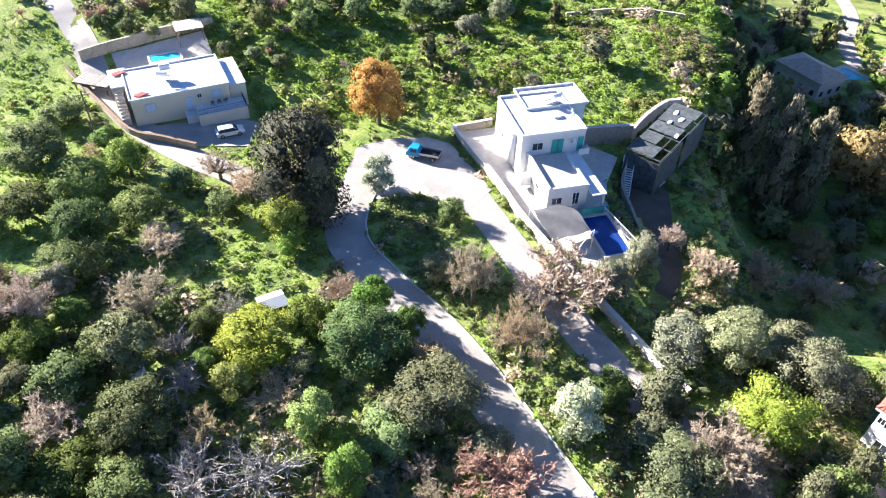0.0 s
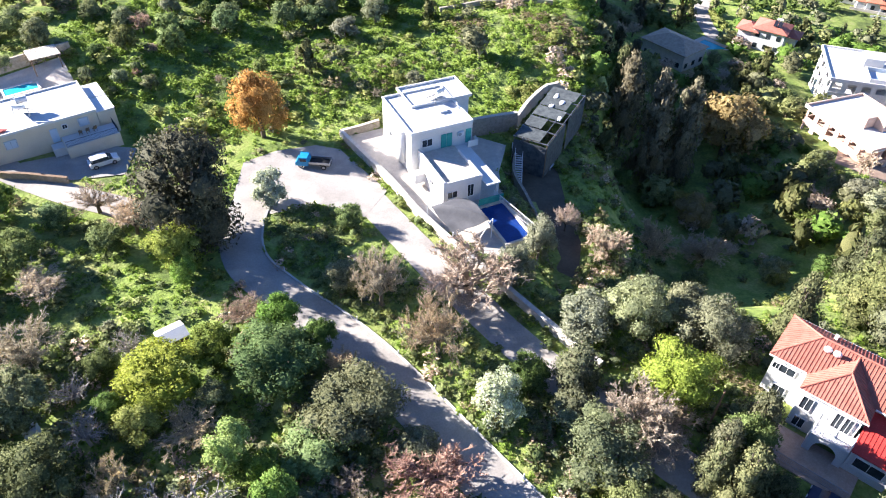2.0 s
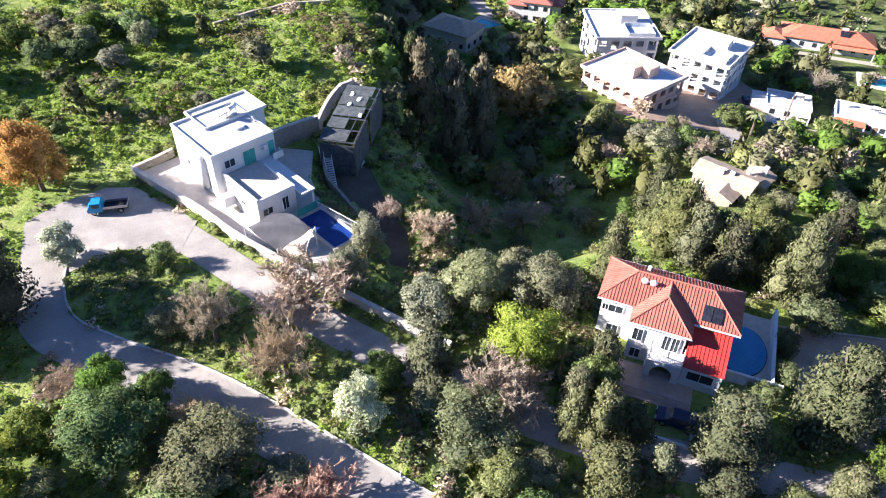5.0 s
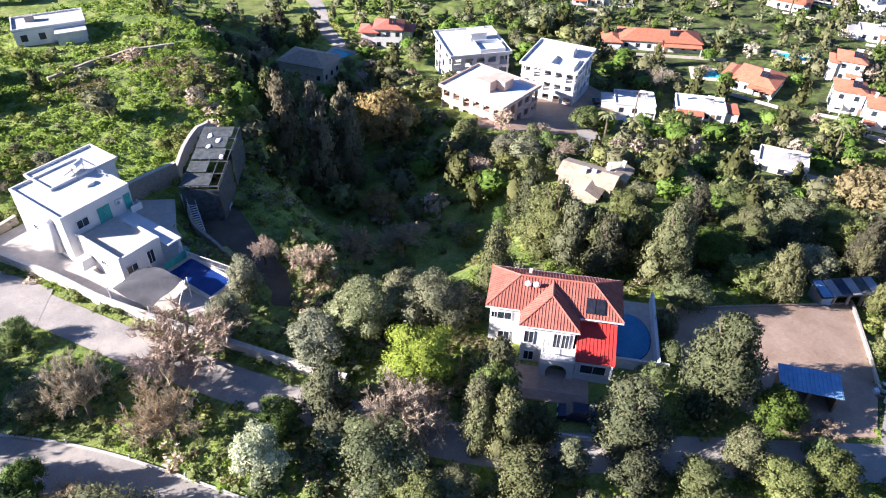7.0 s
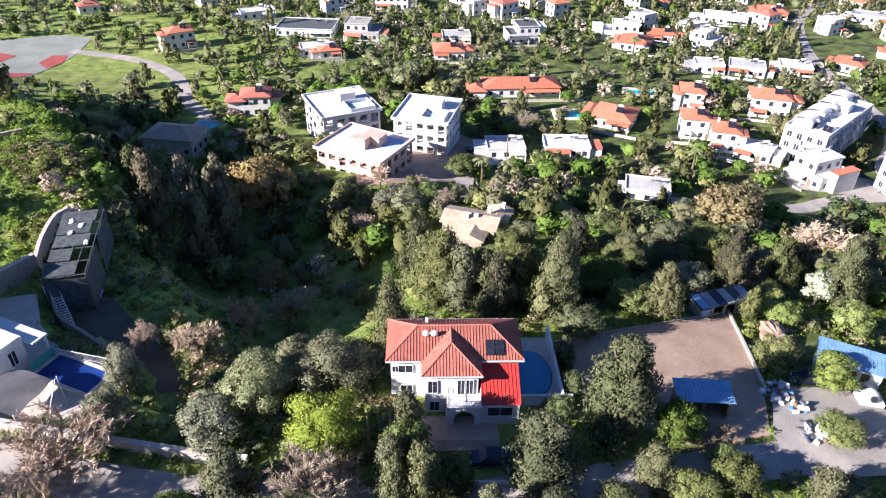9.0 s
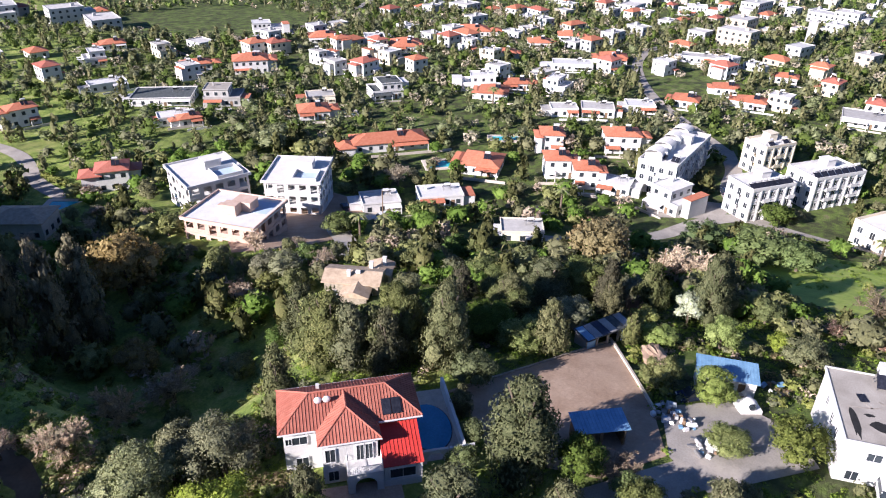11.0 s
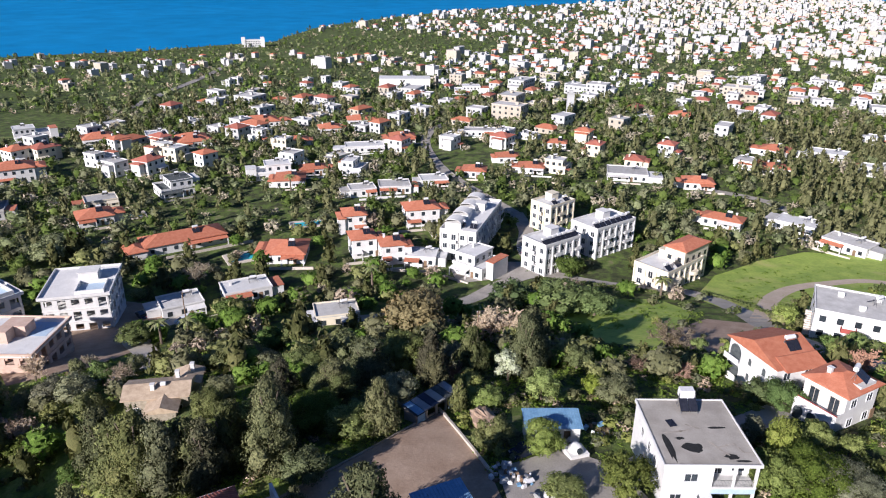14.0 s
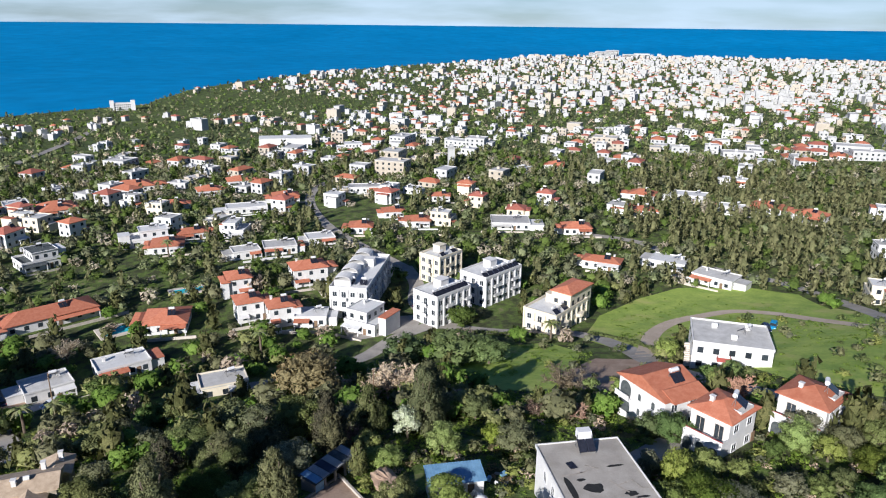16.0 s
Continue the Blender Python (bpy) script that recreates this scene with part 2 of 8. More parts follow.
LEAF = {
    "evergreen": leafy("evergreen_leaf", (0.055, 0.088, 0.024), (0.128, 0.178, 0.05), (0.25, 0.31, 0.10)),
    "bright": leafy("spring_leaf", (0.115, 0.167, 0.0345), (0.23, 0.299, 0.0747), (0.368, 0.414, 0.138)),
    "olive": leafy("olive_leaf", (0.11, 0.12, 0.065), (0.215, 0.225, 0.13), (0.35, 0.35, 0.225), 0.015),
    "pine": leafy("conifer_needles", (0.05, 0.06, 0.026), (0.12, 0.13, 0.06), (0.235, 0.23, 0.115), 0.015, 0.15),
    # Brown-olive needles with sunlight put in: paler and more translucent than the pine's.
    "casuarina": leafy("lit_brown_green_needles", (0.11, 0.10, 0.055), (0.23, 0.205, 0.115), (0.38, 0.335, 0.20), 0.012, 0.38),
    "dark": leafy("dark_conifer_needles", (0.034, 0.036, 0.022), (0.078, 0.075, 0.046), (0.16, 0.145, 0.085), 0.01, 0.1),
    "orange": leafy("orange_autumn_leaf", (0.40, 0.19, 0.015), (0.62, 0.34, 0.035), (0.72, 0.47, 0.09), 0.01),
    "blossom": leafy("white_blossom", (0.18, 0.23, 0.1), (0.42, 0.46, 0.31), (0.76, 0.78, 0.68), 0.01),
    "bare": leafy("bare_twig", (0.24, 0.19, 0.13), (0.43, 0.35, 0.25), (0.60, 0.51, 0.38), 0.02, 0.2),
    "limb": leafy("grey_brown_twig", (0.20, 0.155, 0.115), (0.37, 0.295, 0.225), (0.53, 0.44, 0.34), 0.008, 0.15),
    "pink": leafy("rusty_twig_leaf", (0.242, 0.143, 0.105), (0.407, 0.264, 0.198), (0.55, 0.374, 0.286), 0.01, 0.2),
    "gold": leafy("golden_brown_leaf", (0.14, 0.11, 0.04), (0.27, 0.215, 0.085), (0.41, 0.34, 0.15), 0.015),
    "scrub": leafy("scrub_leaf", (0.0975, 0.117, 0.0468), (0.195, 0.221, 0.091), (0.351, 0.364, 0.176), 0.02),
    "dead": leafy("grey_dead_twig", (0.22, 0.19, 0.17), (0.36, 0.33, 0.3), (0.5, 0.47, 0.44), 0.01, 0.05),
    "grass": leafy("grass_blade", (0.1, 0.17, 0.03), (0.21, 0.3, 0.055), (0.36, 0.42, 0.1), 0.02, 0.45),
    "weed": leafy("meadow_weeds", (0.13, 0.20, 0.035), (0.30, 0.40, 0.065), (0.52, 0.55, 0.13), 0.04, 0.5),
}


def ground_mat():
    """Meadow, scrub and bare soil in patches of several sizes."""
    m, n, l, p = nodes_of("hillside_meadow")
    co = n.new("ShaderNodeNewGeometry").outputs["Position"]
    a, b, c = noise_tex(n, l, co, 0.035, 6, 0.62), noise_tex(n, l, co, 0.22, 6, 0.68), noise_tex(n, l, co, 2.4, 4, 0.7)
    grass = ramp(n, [(0.3, (0.075, 0.10, 0.035)), (0.40, (0.14, 0.20, 0.05)), (0.50, (0.235, 0.315, 0.07)), (0.66, (0.38, 0.40, 0.14))])
    l.new(b.outputs[0], grass.inputs[0])
    soil = ramp(n, [(0.35, (0.10, 0.075, 0.045)), (0.65, (0.24, 0.19, 0.12))])
    l.new(c.outputs[0], soil.inputs[0])
    pick = ramp(n, [(0.50, (0, 0, 0)), (0.62, (1, 1, 1))])
    l.new(a.outputs[0], pick.inputs[0])
    fine = ramp(n, [(0.3, (0.65, 0.65, 0.65)), (0.7, (1.15, 1.15, 1.15))])
    l.new(c.outputs[0], fine.inputs[0])
    both = mixed(n, l, "MIX", pick.outputs[0], grass.outputs[0], mixed(n, l, "MIX", 0.3, grass.outputs[0], soil.outputs[0]))
    # gardens and olive groves of the plain: browner, thinner grass below the village street
    sep, far = n.new("ShaderNodeSeparateXYZ"), n.new("ShaderNodeMapRange")
    l.new(co, sep.inputs[0])
    low = n.new("ShaderNodeMath")
    low.operation, low.inputs[1].default_value = "MULTIPLY_ADD", -0.6
    l.new(sep.outputs[1], low.inputs[0])
    l.new(sep.outputs[0], low.inputs[2])
    far.inputs[1].default_value, far.inputs[2].default_value = 25, 75
    l.new(low.outputs[0], far.inputs[0])
    dry = ramp(n, [(0.32, (0.035, 0.05, 0.018)), (0.45, (0.075, 0.085, 0.04)), (0.57, (0.12, 0.18, 0.04)), (0.72, (0.24, 0.19, 0.13))])
    l.new(b.outputs[0], dry.inputs[0])
    both = mixed(n, l, "MIX", far.outputs[0], both, dry.outputs[0])
    l.new(mixed(n, l, "MULTIPLY", 1.0, both, fine.outputs[0]), p.inputs["Base Color"])
    p.inputs["Roughness"].default_value = 0.95
    p.inputs["Specular IOR Level"].default_value = 0.15
    bm_ = n.new("ShaderNodeBump")
    bm_.inputs["Strength"].default_value, bm_.inputs["Distance"].default_value = 0.8, 0.3
    l.new(c.outputs[0], bm_.inputs["Height"])
    l.new(bm_.outputs[0], p.inputs["Normal"])
    return m


MEADOW = ground_mat()

# ---- mesh helpers ----
class Shape:
    """Vertices and faces that grow by simple solids."""

    def __init__(self):
        self.v, self.f = [], []

    def add(self, verts, faces):
        k = len(self.v)
        self.v += [tuple(p) for p in verts]
        self.f += [tuple(k + i for i in q) for q in faces]
        return self

    def box(self, cx, cy, z0, sx, sy, sz, turn=0.0, top=1.0):
        """A box standing on z0; top narrows its upper face."""
        c, s = math.cos(radians(turn)), math.sin(radians(turn))
        vs = []
        for z, k in ((z0, 1.0), (z0 + sz, top)):
            for a, b in ((-1, -1), (1, -1), (1, 1), (-1, 1)):
                x, y = a * sx / 2 * k, b * sy / 2 * k
                vs.append((cx + c * x - s * y, cy + s * x + c * y, z))
        return self.add(vs, [(3, 2, 1, 0), (4, 5, 6, 7), (0, 1, 5, 4), (1, 2, 6, 5), (2, 3, 7, 6), (3, 0, 4, 7)])

    def tube(self, p, q, r0, r1, n=7, caps=True):
        """A tapered round bar from p to q."""
        p, q = Vector(p), Vector(q)
        w = (q - p).normalized()
        u = w.orthogonal().normalized()
        t = w.cross(u)
        vs = []
        for c, r in ((p, r0), (q, r1)):
            for k in range(n):
                a = 2 * math.pi * k / n
                vs.append(c + (u * math.cos(a) + t * math.sin(a)) * r)
        fs = [(k, (k + 1) % n, n + (k + 1) % n, n + k) for k in range(n)]
        if caps:
            fs += [tuple(range(n))[::-1], tuple(range(n, 2 * n))]
        return self.add(vs, fs)

    def ball(self, c, rx, ry, rz, nu=9, nv=6, wob=0.0, rnd=None):
        vs, fs = [(c[0], c[1], c[2] - rz)], []
        for j in range(1, nv):
            a = math.pi * j / nv - math.pi / 2
            for i in range(nu):
                b = 2 * math.pi * i / nu
                k = 1 + (rnd.uniform(-wob, wob) if rnd else 0)
                vs.append((c[0] + rx * k * math.cos(a) * math.cos(b), c[1] + ry * k * math.cos(a) * math.sin(b), c[2] + rz * k * math.sin(a)))
        vs.append((c[0], c[1], c[2] + rz))
        for i in range(nu):
            fs.append((0, 1 + (i + 1) % nu, 1 + i))
            top = len(vs) - 1
            fs.append((top, top - nu + i, top - nu + (i + 1) % nu))
            for j in range(nv - 2):
                k = 1 + j * nu
                fs.append((k + i, k + (i + 1) % nu, k + nu + (i + 1) % nu, k + nu + i))
        return self.add(vs, fs)

    def prism(self, outline, z0, z1):
        """An upright solid on an outline of (x, y), counter-clockwise."""
        n = len(outline)
        vs = [(x, y, z0) for x, y in outline] + [(x, y, z1) for x, y in outline]
        fs = [tuple(range(n))[::-1], tuple(range(n, 2 * n))] + [(k, (k + 1) % n, n + (k + 1) % n, n + k) for k in range(n)]
        return self.add(vs, fs)

    def ring(self, w, d, z0, h, t, cx=0.0, cy=0.0):
        """A low wall of thickness t round a rectangle."""
        self.box(cx, cy - d / 2 + t / 2, z0, w, t, h)
        self.box(cx, cy + d / 2 - t / 2, z0, w, t, h)
        self.box(cx - w / 2 + t / 2, cy, z0, t, d - 2 * t, h)
        return self.box(cx + w / 2 - t / 2, cy, z0, t, d - 2 * t, h)

    def mesh(self, name, material, smooth_=False):
        me = bpy.data.meshes.new(name)
        me.from_pydata(self.v, [], self.f)
        me.materials.append(material)
        if smooth_:
            me.polygons.foreach_set("use_smooth", [True] * len(me.polygons))
        me.update()
        return me


def part(name, shape, material, parent=None, label="", smooth_=False):
    me = shape if isinstance(shape, bpy.types.Mesh) else shape.mesh(name, material, smooth_)
    ob = new(name, me)
    if parent is not None:
        ob.parent = parent
    if label:
        tagged(ob, label)
    return ob


def thing(name, x, y, z, turn=0.0, label="", category="", group="", kind=""):
    ob = new(name)
    ob.empty_display_size = 0.3
    ob.matrix_basis = pose(x, y, z, 0, 0, turn)
    return tagged(ob, label, category, group, kind)


def smooth(a, b, v):
    t = min(1.0, max(0.0, (v - a) / (b - a)))
    return t * t * (3 - 2 * t)


def bump(x, y, cx, cy, rx, ry):
    return math.exp(-((x - cx) / rx) ** 2 - ((y - cy) / ry) ** 2)


BROW = [(40, 33), (60, 36), (75, 38), (95, 41.5), (102, 43), (109, 45.5), (119, 49), (131, 52), (145, 55), (200, 56), (260, 58)]


STEP = [(50, 22), (62, 23.5), (70, 24.6), (76, 23.8), (82, 23.0), (87, 24.6), (92.8, 28.8), (97.3, 32.6), (101.2, 36.8), (104, 42), (110, 60)]


def along(line, y):
    """The x of a line given by (y, x) pairs."""
    for (y0, x0), (y1, x1) in zip(line, line[1:]):
        if y <= y1:
            return x0 + (x1 - x0) * max(0.0, y - y0) / (y1 - y0)
    return line[-1][1]


def brow_x(y):
    """Where the hilltop breaks off to the dell."""
    return along(BROW, y)


def ground_z(x, y):
    """Height of the hillside: level by the lane, falling to the coast plain, with a hill and a dell beside it."""
    s, past = 0.94 * x + 0.342 * y, x - brow_x(y)
    back = 1 - smooth(185, 245, y)
    on_hill = smooth(88, 102, y) * (1 - smooth(-1, 9, past)) * back
    z = 4 * smooth(40, -120, s) - 27 * smooth(52, 185, s) * (1 - on_hill) - 40 * smooth(170, 1050, s)
    edge = x - 0.06 * (y - 110) - 0.30 * max(0.0, min(60.0, y - 112))
    rise = 2.0 * smooth(93, 112, y - 0.1 * abs(x - 5)) + 1.0 * smooth(-6, 46, x) * smooth(98, 125, y) + 2.0 * smooth(-5, -40, x) * smooth(96, 120, y)
    if y > 90:
        rise += (0.7 * noise.noise((x / 11, y / 11, 0.3)) + 0.35 * noise.noise((x / 4.5, y / 4.5, 1.3))) * smooth(96, 108, y) * smooth(170, 120, y)
    z += rise * (1 - smooth(-4, 5, past)) * back + 6 * bump(x, y, -60, 210, 70, 60)
    z -= (10 + 3 * smooth(52, 64, y) * (1 - smooth(100, 125, y))) * smooth(-2, 13, past) * smooth(47, 72, y) * (1 - 0.5 * smooth(125, 165, y)) * (1 - smooth(165, 230, y)) * (1 - smooth(68, 106, edge + 4))
    # the lower garden lies a storey below the white villa's terraces
    z -= 3.0 * smooth(0, 3, x - along(STEP, y)) * smooth(50, 62, y) * (1 - smooth(100, 106, y)) * (1 - smooth(50, 75, x))
    return z


COAST = [(-180, 1080), (40, 1080), (57, 1100), (66, 1180), (69.5, 1420), (80, 1870), (84, 2050), (92, 2440), (97, 2860), (125, 3300), (180, 3300)]


def coast_at(x, y):
    a = math.degrees(math.atan2(x, y))
    for (a0, d0), (a1, d1) in zip(COAST, COAST[1:]):
        if a <= a1:
            return d0 + (d1 - d0) * (a - a0) / (a1 - a0)
    return COAST[-1][1]


def land_z(x, y):
    d, c = math.hypot(x, y), coast_at(x, y)
    return ground_z(x, y) - 14 * smooth(c - 25, c + 35, d)

# ---- ground, sea, roads ----
def spread(stops):
    """Grid lines: (start, step) pairs, ending with (end, 0)."""
    out = []
    for (a, s), (b, _) in zip(stops, stops[1:]):
        k = max(1, round((b - a) / s))
        out += [a + (b - a) * i / k for i in range(k)]
    return out + [stops[-1][0]]


def sheet(name, xs, ys, zf, material):
    s = Shape()
    s.v = [(x, y, zf(x, y)) for y in ys for x in xs]
    n = len(xs)
    s.f = [(j * n + i, j * n + i + 1, (j + 1) * n + i + 1, (j + 1) * n + i) for j in range(len(ys) - 1) for i in range(n - 1)]
    return part(name, s, material, None, "", True)


gx = spread([(-1500, 150), (-300, 40), (-120, 6), (-75, 2.6), (130, 3.4), (230, 7), (520, 12), (1400, 30), (3600, 80), (4900, 0)])
gy = spread([(-2600, 90), (-700, 30), (-200, 8), (-70, 2.6), (180, 5), (420, 12), (1200, 35), (2400, 0)])
tagged(sheet("ground", gx, gy, land_z, MEADOW), "green hillside falling to the coast plain", "ground", "", "structure")

SEA_Z = -70.0


def sea_z(x, y):
    d, c = math.hypot(x, y), coast_at(x, y)
    return SEA_Z + 99 * smooth(c + 150, 4950, d) ** 1.3


s = Shape()
rings = [900 + 60 * k for k in range(30)] + [2700 + 170 * k for k in range(14)]
arc = [20 + 1.5 * k for k in range(94)]
s.v = [(d * math.sin(radians(a)), d * math.cos(radians(a)), sea_z(d * math.sin(radians(a)), d * math.cos(radians(a)))) for d in rings for a in arc]
n = len(arc)
s.f = [(j * n + i, j * n + i + 1, (j + 1) * n + i + 1, (j + 1) * n + i)[::-1] for j in range(len(rings) - 1) for i in range(n - 1)]
tagged(part("sea", s, SEA, None, "", True), "calm deep blue sea out to the horizon", "sea", "", "structure")


def curve_points(pts, step=1.5):
    """Points along a smooth line through pts."""
    out = []
    for k in range(len(pts) - 1):
        p0, p1, p2, p3 = (Vector(pts[max(0, min(len(pts) - 1, k + i))]) for i in (-1, 0, 1, 2))
        n_ = max(2, int((p2 - p1).length / step))
        for i in range(n_):
            t = i / n_
            out.append(0.5 * ((2 * p1) + (p2 - p0) * t + (2 * p0 - 5 * p1 + 4 * p2 - p3) * t * t + (3 * p1 - p0 - 3 * p2 + p3) * t ** 3))
    return out + [Vector(pts[-1])]


def strip_points(pts, width, step=1.5):
    line = curve_points([(p[0], p[1]) for p in pts], step)
    rows = []
    for i, p in enumerate(line):
        w = (line[min(i + 1, len(line) - 1)] - line[max(i - 1, 0)]).normalized()
        rows.append((p, Vector((-w.y, w.x))))
    return rows


CELLS = set()


def pave(x, y, r):
    k = int(r) + 1
    for i in range(-k, k + 1):
        for j in range(-k, k + 1):
            if i * i + j * j <= (r + 0.4) ** 2:
                CELLS.add((int((x + i) // 1), int((y + j) // 1)))


def lane(name, pts, width, material, label, category="road", lift=0.07, step=1.5, across=4):
    """A road laid over the ground."""
    s = Shape()
    rows = strip_points(pts, width, step)
    for p, side in rows:
        pave(p.x, p.y, width / 2)
        for k in range(across + 1):
            q = p + side * width * (k / across - 0.5)
            s.v.append((q.x, q.y, land_z(q.x, q.y) + lift))
    m = across + 1
    s.f = [(j * m + i, (j + 1) * m + i, (j + 1) * m + i + 1, j * m + i + 1)[::-1] for j in range(len(rows) - 1) for i in range(across)]
    return tagged(part(name, s, material, None, "", True), label, category, "", "structure")


def yard(name, outline, material, label, category="yard", lift=0.1, cell=1.5):
    """A level patch of paving or earth laid over the ground inside an outline."""
    bm = bmesh.new()
    bm.faces.new([bm.verts.new((x, y, 0)) for x, y in outline])
    xs, ys = [p[0] for p in outline], [p[1] for p in outline]
    for axis, lo, hi in ((0, min(xs), max(xs)), (1, min(ys), max(ys))):
        k = lo + cell
        while k < hi:
            bmesh.ops.bisect_plane(bm, geom=bm.verts[:] + bm.edges[:] + bm.faces[:], plane_co=(k, k, 0), plane_no=(1 - axis, axis, 0))
            k += cell
    for v in bm.verts:
        v.co.z = land_z(v.co.x, v.co.y) + lift
    bm.normal_update()
    if sum(f.normal.z for f in bm.faces) < 0:
        bmesh.ops.reverse_faces(bm, faces=bm.faces[:])
    me = bpy.data.meshes.new(name)
    bm.to_mesh(me)
    bm.free()
    me.materials.append(material)
    BLOCKED.append((outline, []))
    return tagged(new(name, me), label, category, "", "structure")


BLOCKED = []


def inside(x, y, outline, grow=0.0):
    hit, n_ = False, len(outline)
    for i in range(n_):
        (x0, y0), (x1, y1) = outline[i], outline[(i + 1) % n_]
        if (y0 > y) != (y1 > y) and x < (x1 - x0) * (y - y0) / (y1 - y0) + x0:
            hit = not hit
    return hit


def is_free(x, y, r=1.0):
    if (int(x // 1), int(y // 1)) in CELLS:
        return False
    for o, box in BLOCKED:
        if not box:
            xs, ys = [p[0] for p in o], [p[1] for p in o]
            box += [min(xs), max(xs), min(ys), max(ys)]
        if box[0] <= x <= box[1] and box[2] <= y <= box[3] and inside(x, y, o):
            return False
    return True


ROAD = [(40, -12), (24, 13), (12.4, 31.7), (1.3, 49.7), (-7.6, 60), (-12.2, 66.5), (-12.9, 74), (-10.5, 82), (-5, 86.5)]
lane("road", ROAD, 5.2, ASPHALT, "worn grey asphalt hillside road")
LANE = [(-3, 87), (1.5, 82), (5.2, 74.5), (12, 60.5), (19.6, 46.8), (27, 36), (34, 27.5), (42, 20.5), (51, 12.5), (62, 3), (75, -8), (95, -30)]
lane("road", LANE, 4.6, ASPHALT, "narrow asphalt lane along the villa wall", lift=0.085)
yard("road", [(-14.5, 80), (-13.5, 88), (-9, 90.5), (-3, 91.5), (0.5, 90), (6.5, 79), (3, 73.5), (-3, 77), (-9.3, 75.5)], ASPHALT, "paved turning loop before the white villa", "road", 0.1)
lane("road", [(-13.5, 71), (-20, 74), (-29, 79), (-37, 83), (-47, 90), (-56, 100), (-63, 111), (-74, 125)], 4.2, ASPHALT, "pale sunlit lane past the cream house", "road", 0.06)

# streets of the village and the plain
STREET = [(140, 62), (146, 44), (155, 33), (163, 25), (178, 18), (188, 8), (184, -4), (180, -18), (179, -28), (171, -35), (157, -39), (139, -41), (122, -47), (100, -62)]
lane("street", STREET, 5.0, ASPHALT, "grey village street past the flats", "road", 0.12, 3.0)
lane("street", [(190, 8), (205, 14), (222, 15), (240, 20)], 5.0, ASPHALT, "side street between the blocks of flats", "road", 0.12, 3.0)
lane("track", [(147, -40), (161, -45), (174, -50), (185, -58), (191, -68), (195, -79), (189, -88), (178, -93), (165, -98)], 4.4, TRACK, "pale earth track across the grass field", "track", 0.12, 3.0)
lane("street", [(290, -40), (277, -67), (266, -75), (249, -83), (237, -95), (228, -107), (208, -112), (182, -110), (165, -106)], 4.5, ASPHALT, "road along the wooded slope", "road", 0.12, 4.0)
lane("street", [(95, 84), (102, 78), (112, 82), (122, 92), (130, 94), (140, 90)], 5.0, PALESTONE, "dusty access road to the new flats", "road", 0.12, 3.0)
lane("street", [(108, 172), (112, 190), (122, 212), (122, 236), (112, 262)], 4.5, ASPHALT, "lane curving down past the olive grove", "road", 0.12, 3.0)
lane("street", [(300, 262), (390, 285), (520, 325), (700, 380), (900, 450)], 7.0, ASPHALT, "long straight road to the coast", "road", 0.25, 20.0)
lane("street", [(238, 20), (300, 60), (380, 80), (480, 60), (620, 80)], 5.0, ASPHALT, "road through the village", "road", 0.25, 12.0)
yard("site_yard", [(100, 88), (118, 86), (146, 98), (148, 118), (136, 124), (112, 120), (94, 98)], DIRT, "dusty building site round the new flats", "yard", 0.09, 4.0)
yard("street", [(176, 30), (184, 14), (196, 10), (194, 22), (186, 34)], ASPHALT, "paved corner by the white cubic house", "road", 0.13, 4.0)
yard("field", [(128, -6), (150, 1), (168, -8), (170, -22), (158, -28), (146, -25), (124, -16)], TURF, "bright green grass field", "field", 0.06, 4.0)
yard("field", [(153, -39.5), (172, -31), (195, -40), (211, -55), (222, -71), (222, -95), (213, -106), (190, -104), (172, -90), (150, -70), (158, -50)], TURF, "green field with yellow flowers beside the track", "field", 0.06, 4.0)
yard("field", [(113, -62), (130, -57), (150, -58), (160, -60), (178, -84), (192, -106), (164, -113), (140, -117), (112, -106), (104, -82)], TURF, "rough green gardens below the white houses", "field", 0.05, 4.0)
yard("garden", [(124, -22), (138, -20), (150, -30), (146, -38), (128, -40), (118, -34)], DIRT, "brown terraced garden with shrubs", "garden", 0.07, 4.0)
yard("sports_court", [(84, 300), (100, 294), (119, 283), (125, 271), (110, 256), (95, 247), (88, 243), (78, 250), (72, 270)], COURT, "grey-green painted sports court with red ends", "court", 0.1, 6.0)
for pts in ([(80, 282), (94, 279), (97, 271), (90, 267), (80, 271)], [(98, 257), (105, 262), (109, 258), (104, 252), (97, 249)], [(88, 249), (92, 246), (86, 243), (76, 250), (74, 258)]):
    yard("court_marking", pts, REDPAINT, "red painted end of the sports court", "court", 0.16, 6.0)

# ---- buildings ----
MESHES = {}


def window_meshes(w, h, shutter=None):
    key = (round(w, 2), round(h, 2), shutter.name if shutter else "")
    if key not in MESHES:
        f, g = Shape(), Shape()
        t = 0.07
        f.box(-w / 2 - t / 2, 0, -t, t, 0.16, h + 2 * t).box(w / 2 + t / 2, 0, -t, t, 0.16, h + 2 * t)
        f.box(0, 0, h, w, 0.16, t).box(0, 0, -t, w, 0.22, t).box(0, 0.0, 0, 0.05, 0.1, h)
        g.box(0, 0.01, 0, w, 0.06, h)
        MESHES[key] = f.mesh("window_frame", shutter or WHITEMETAL), g.mesh("pane", DARKGLASS)
    return MESHES[key]


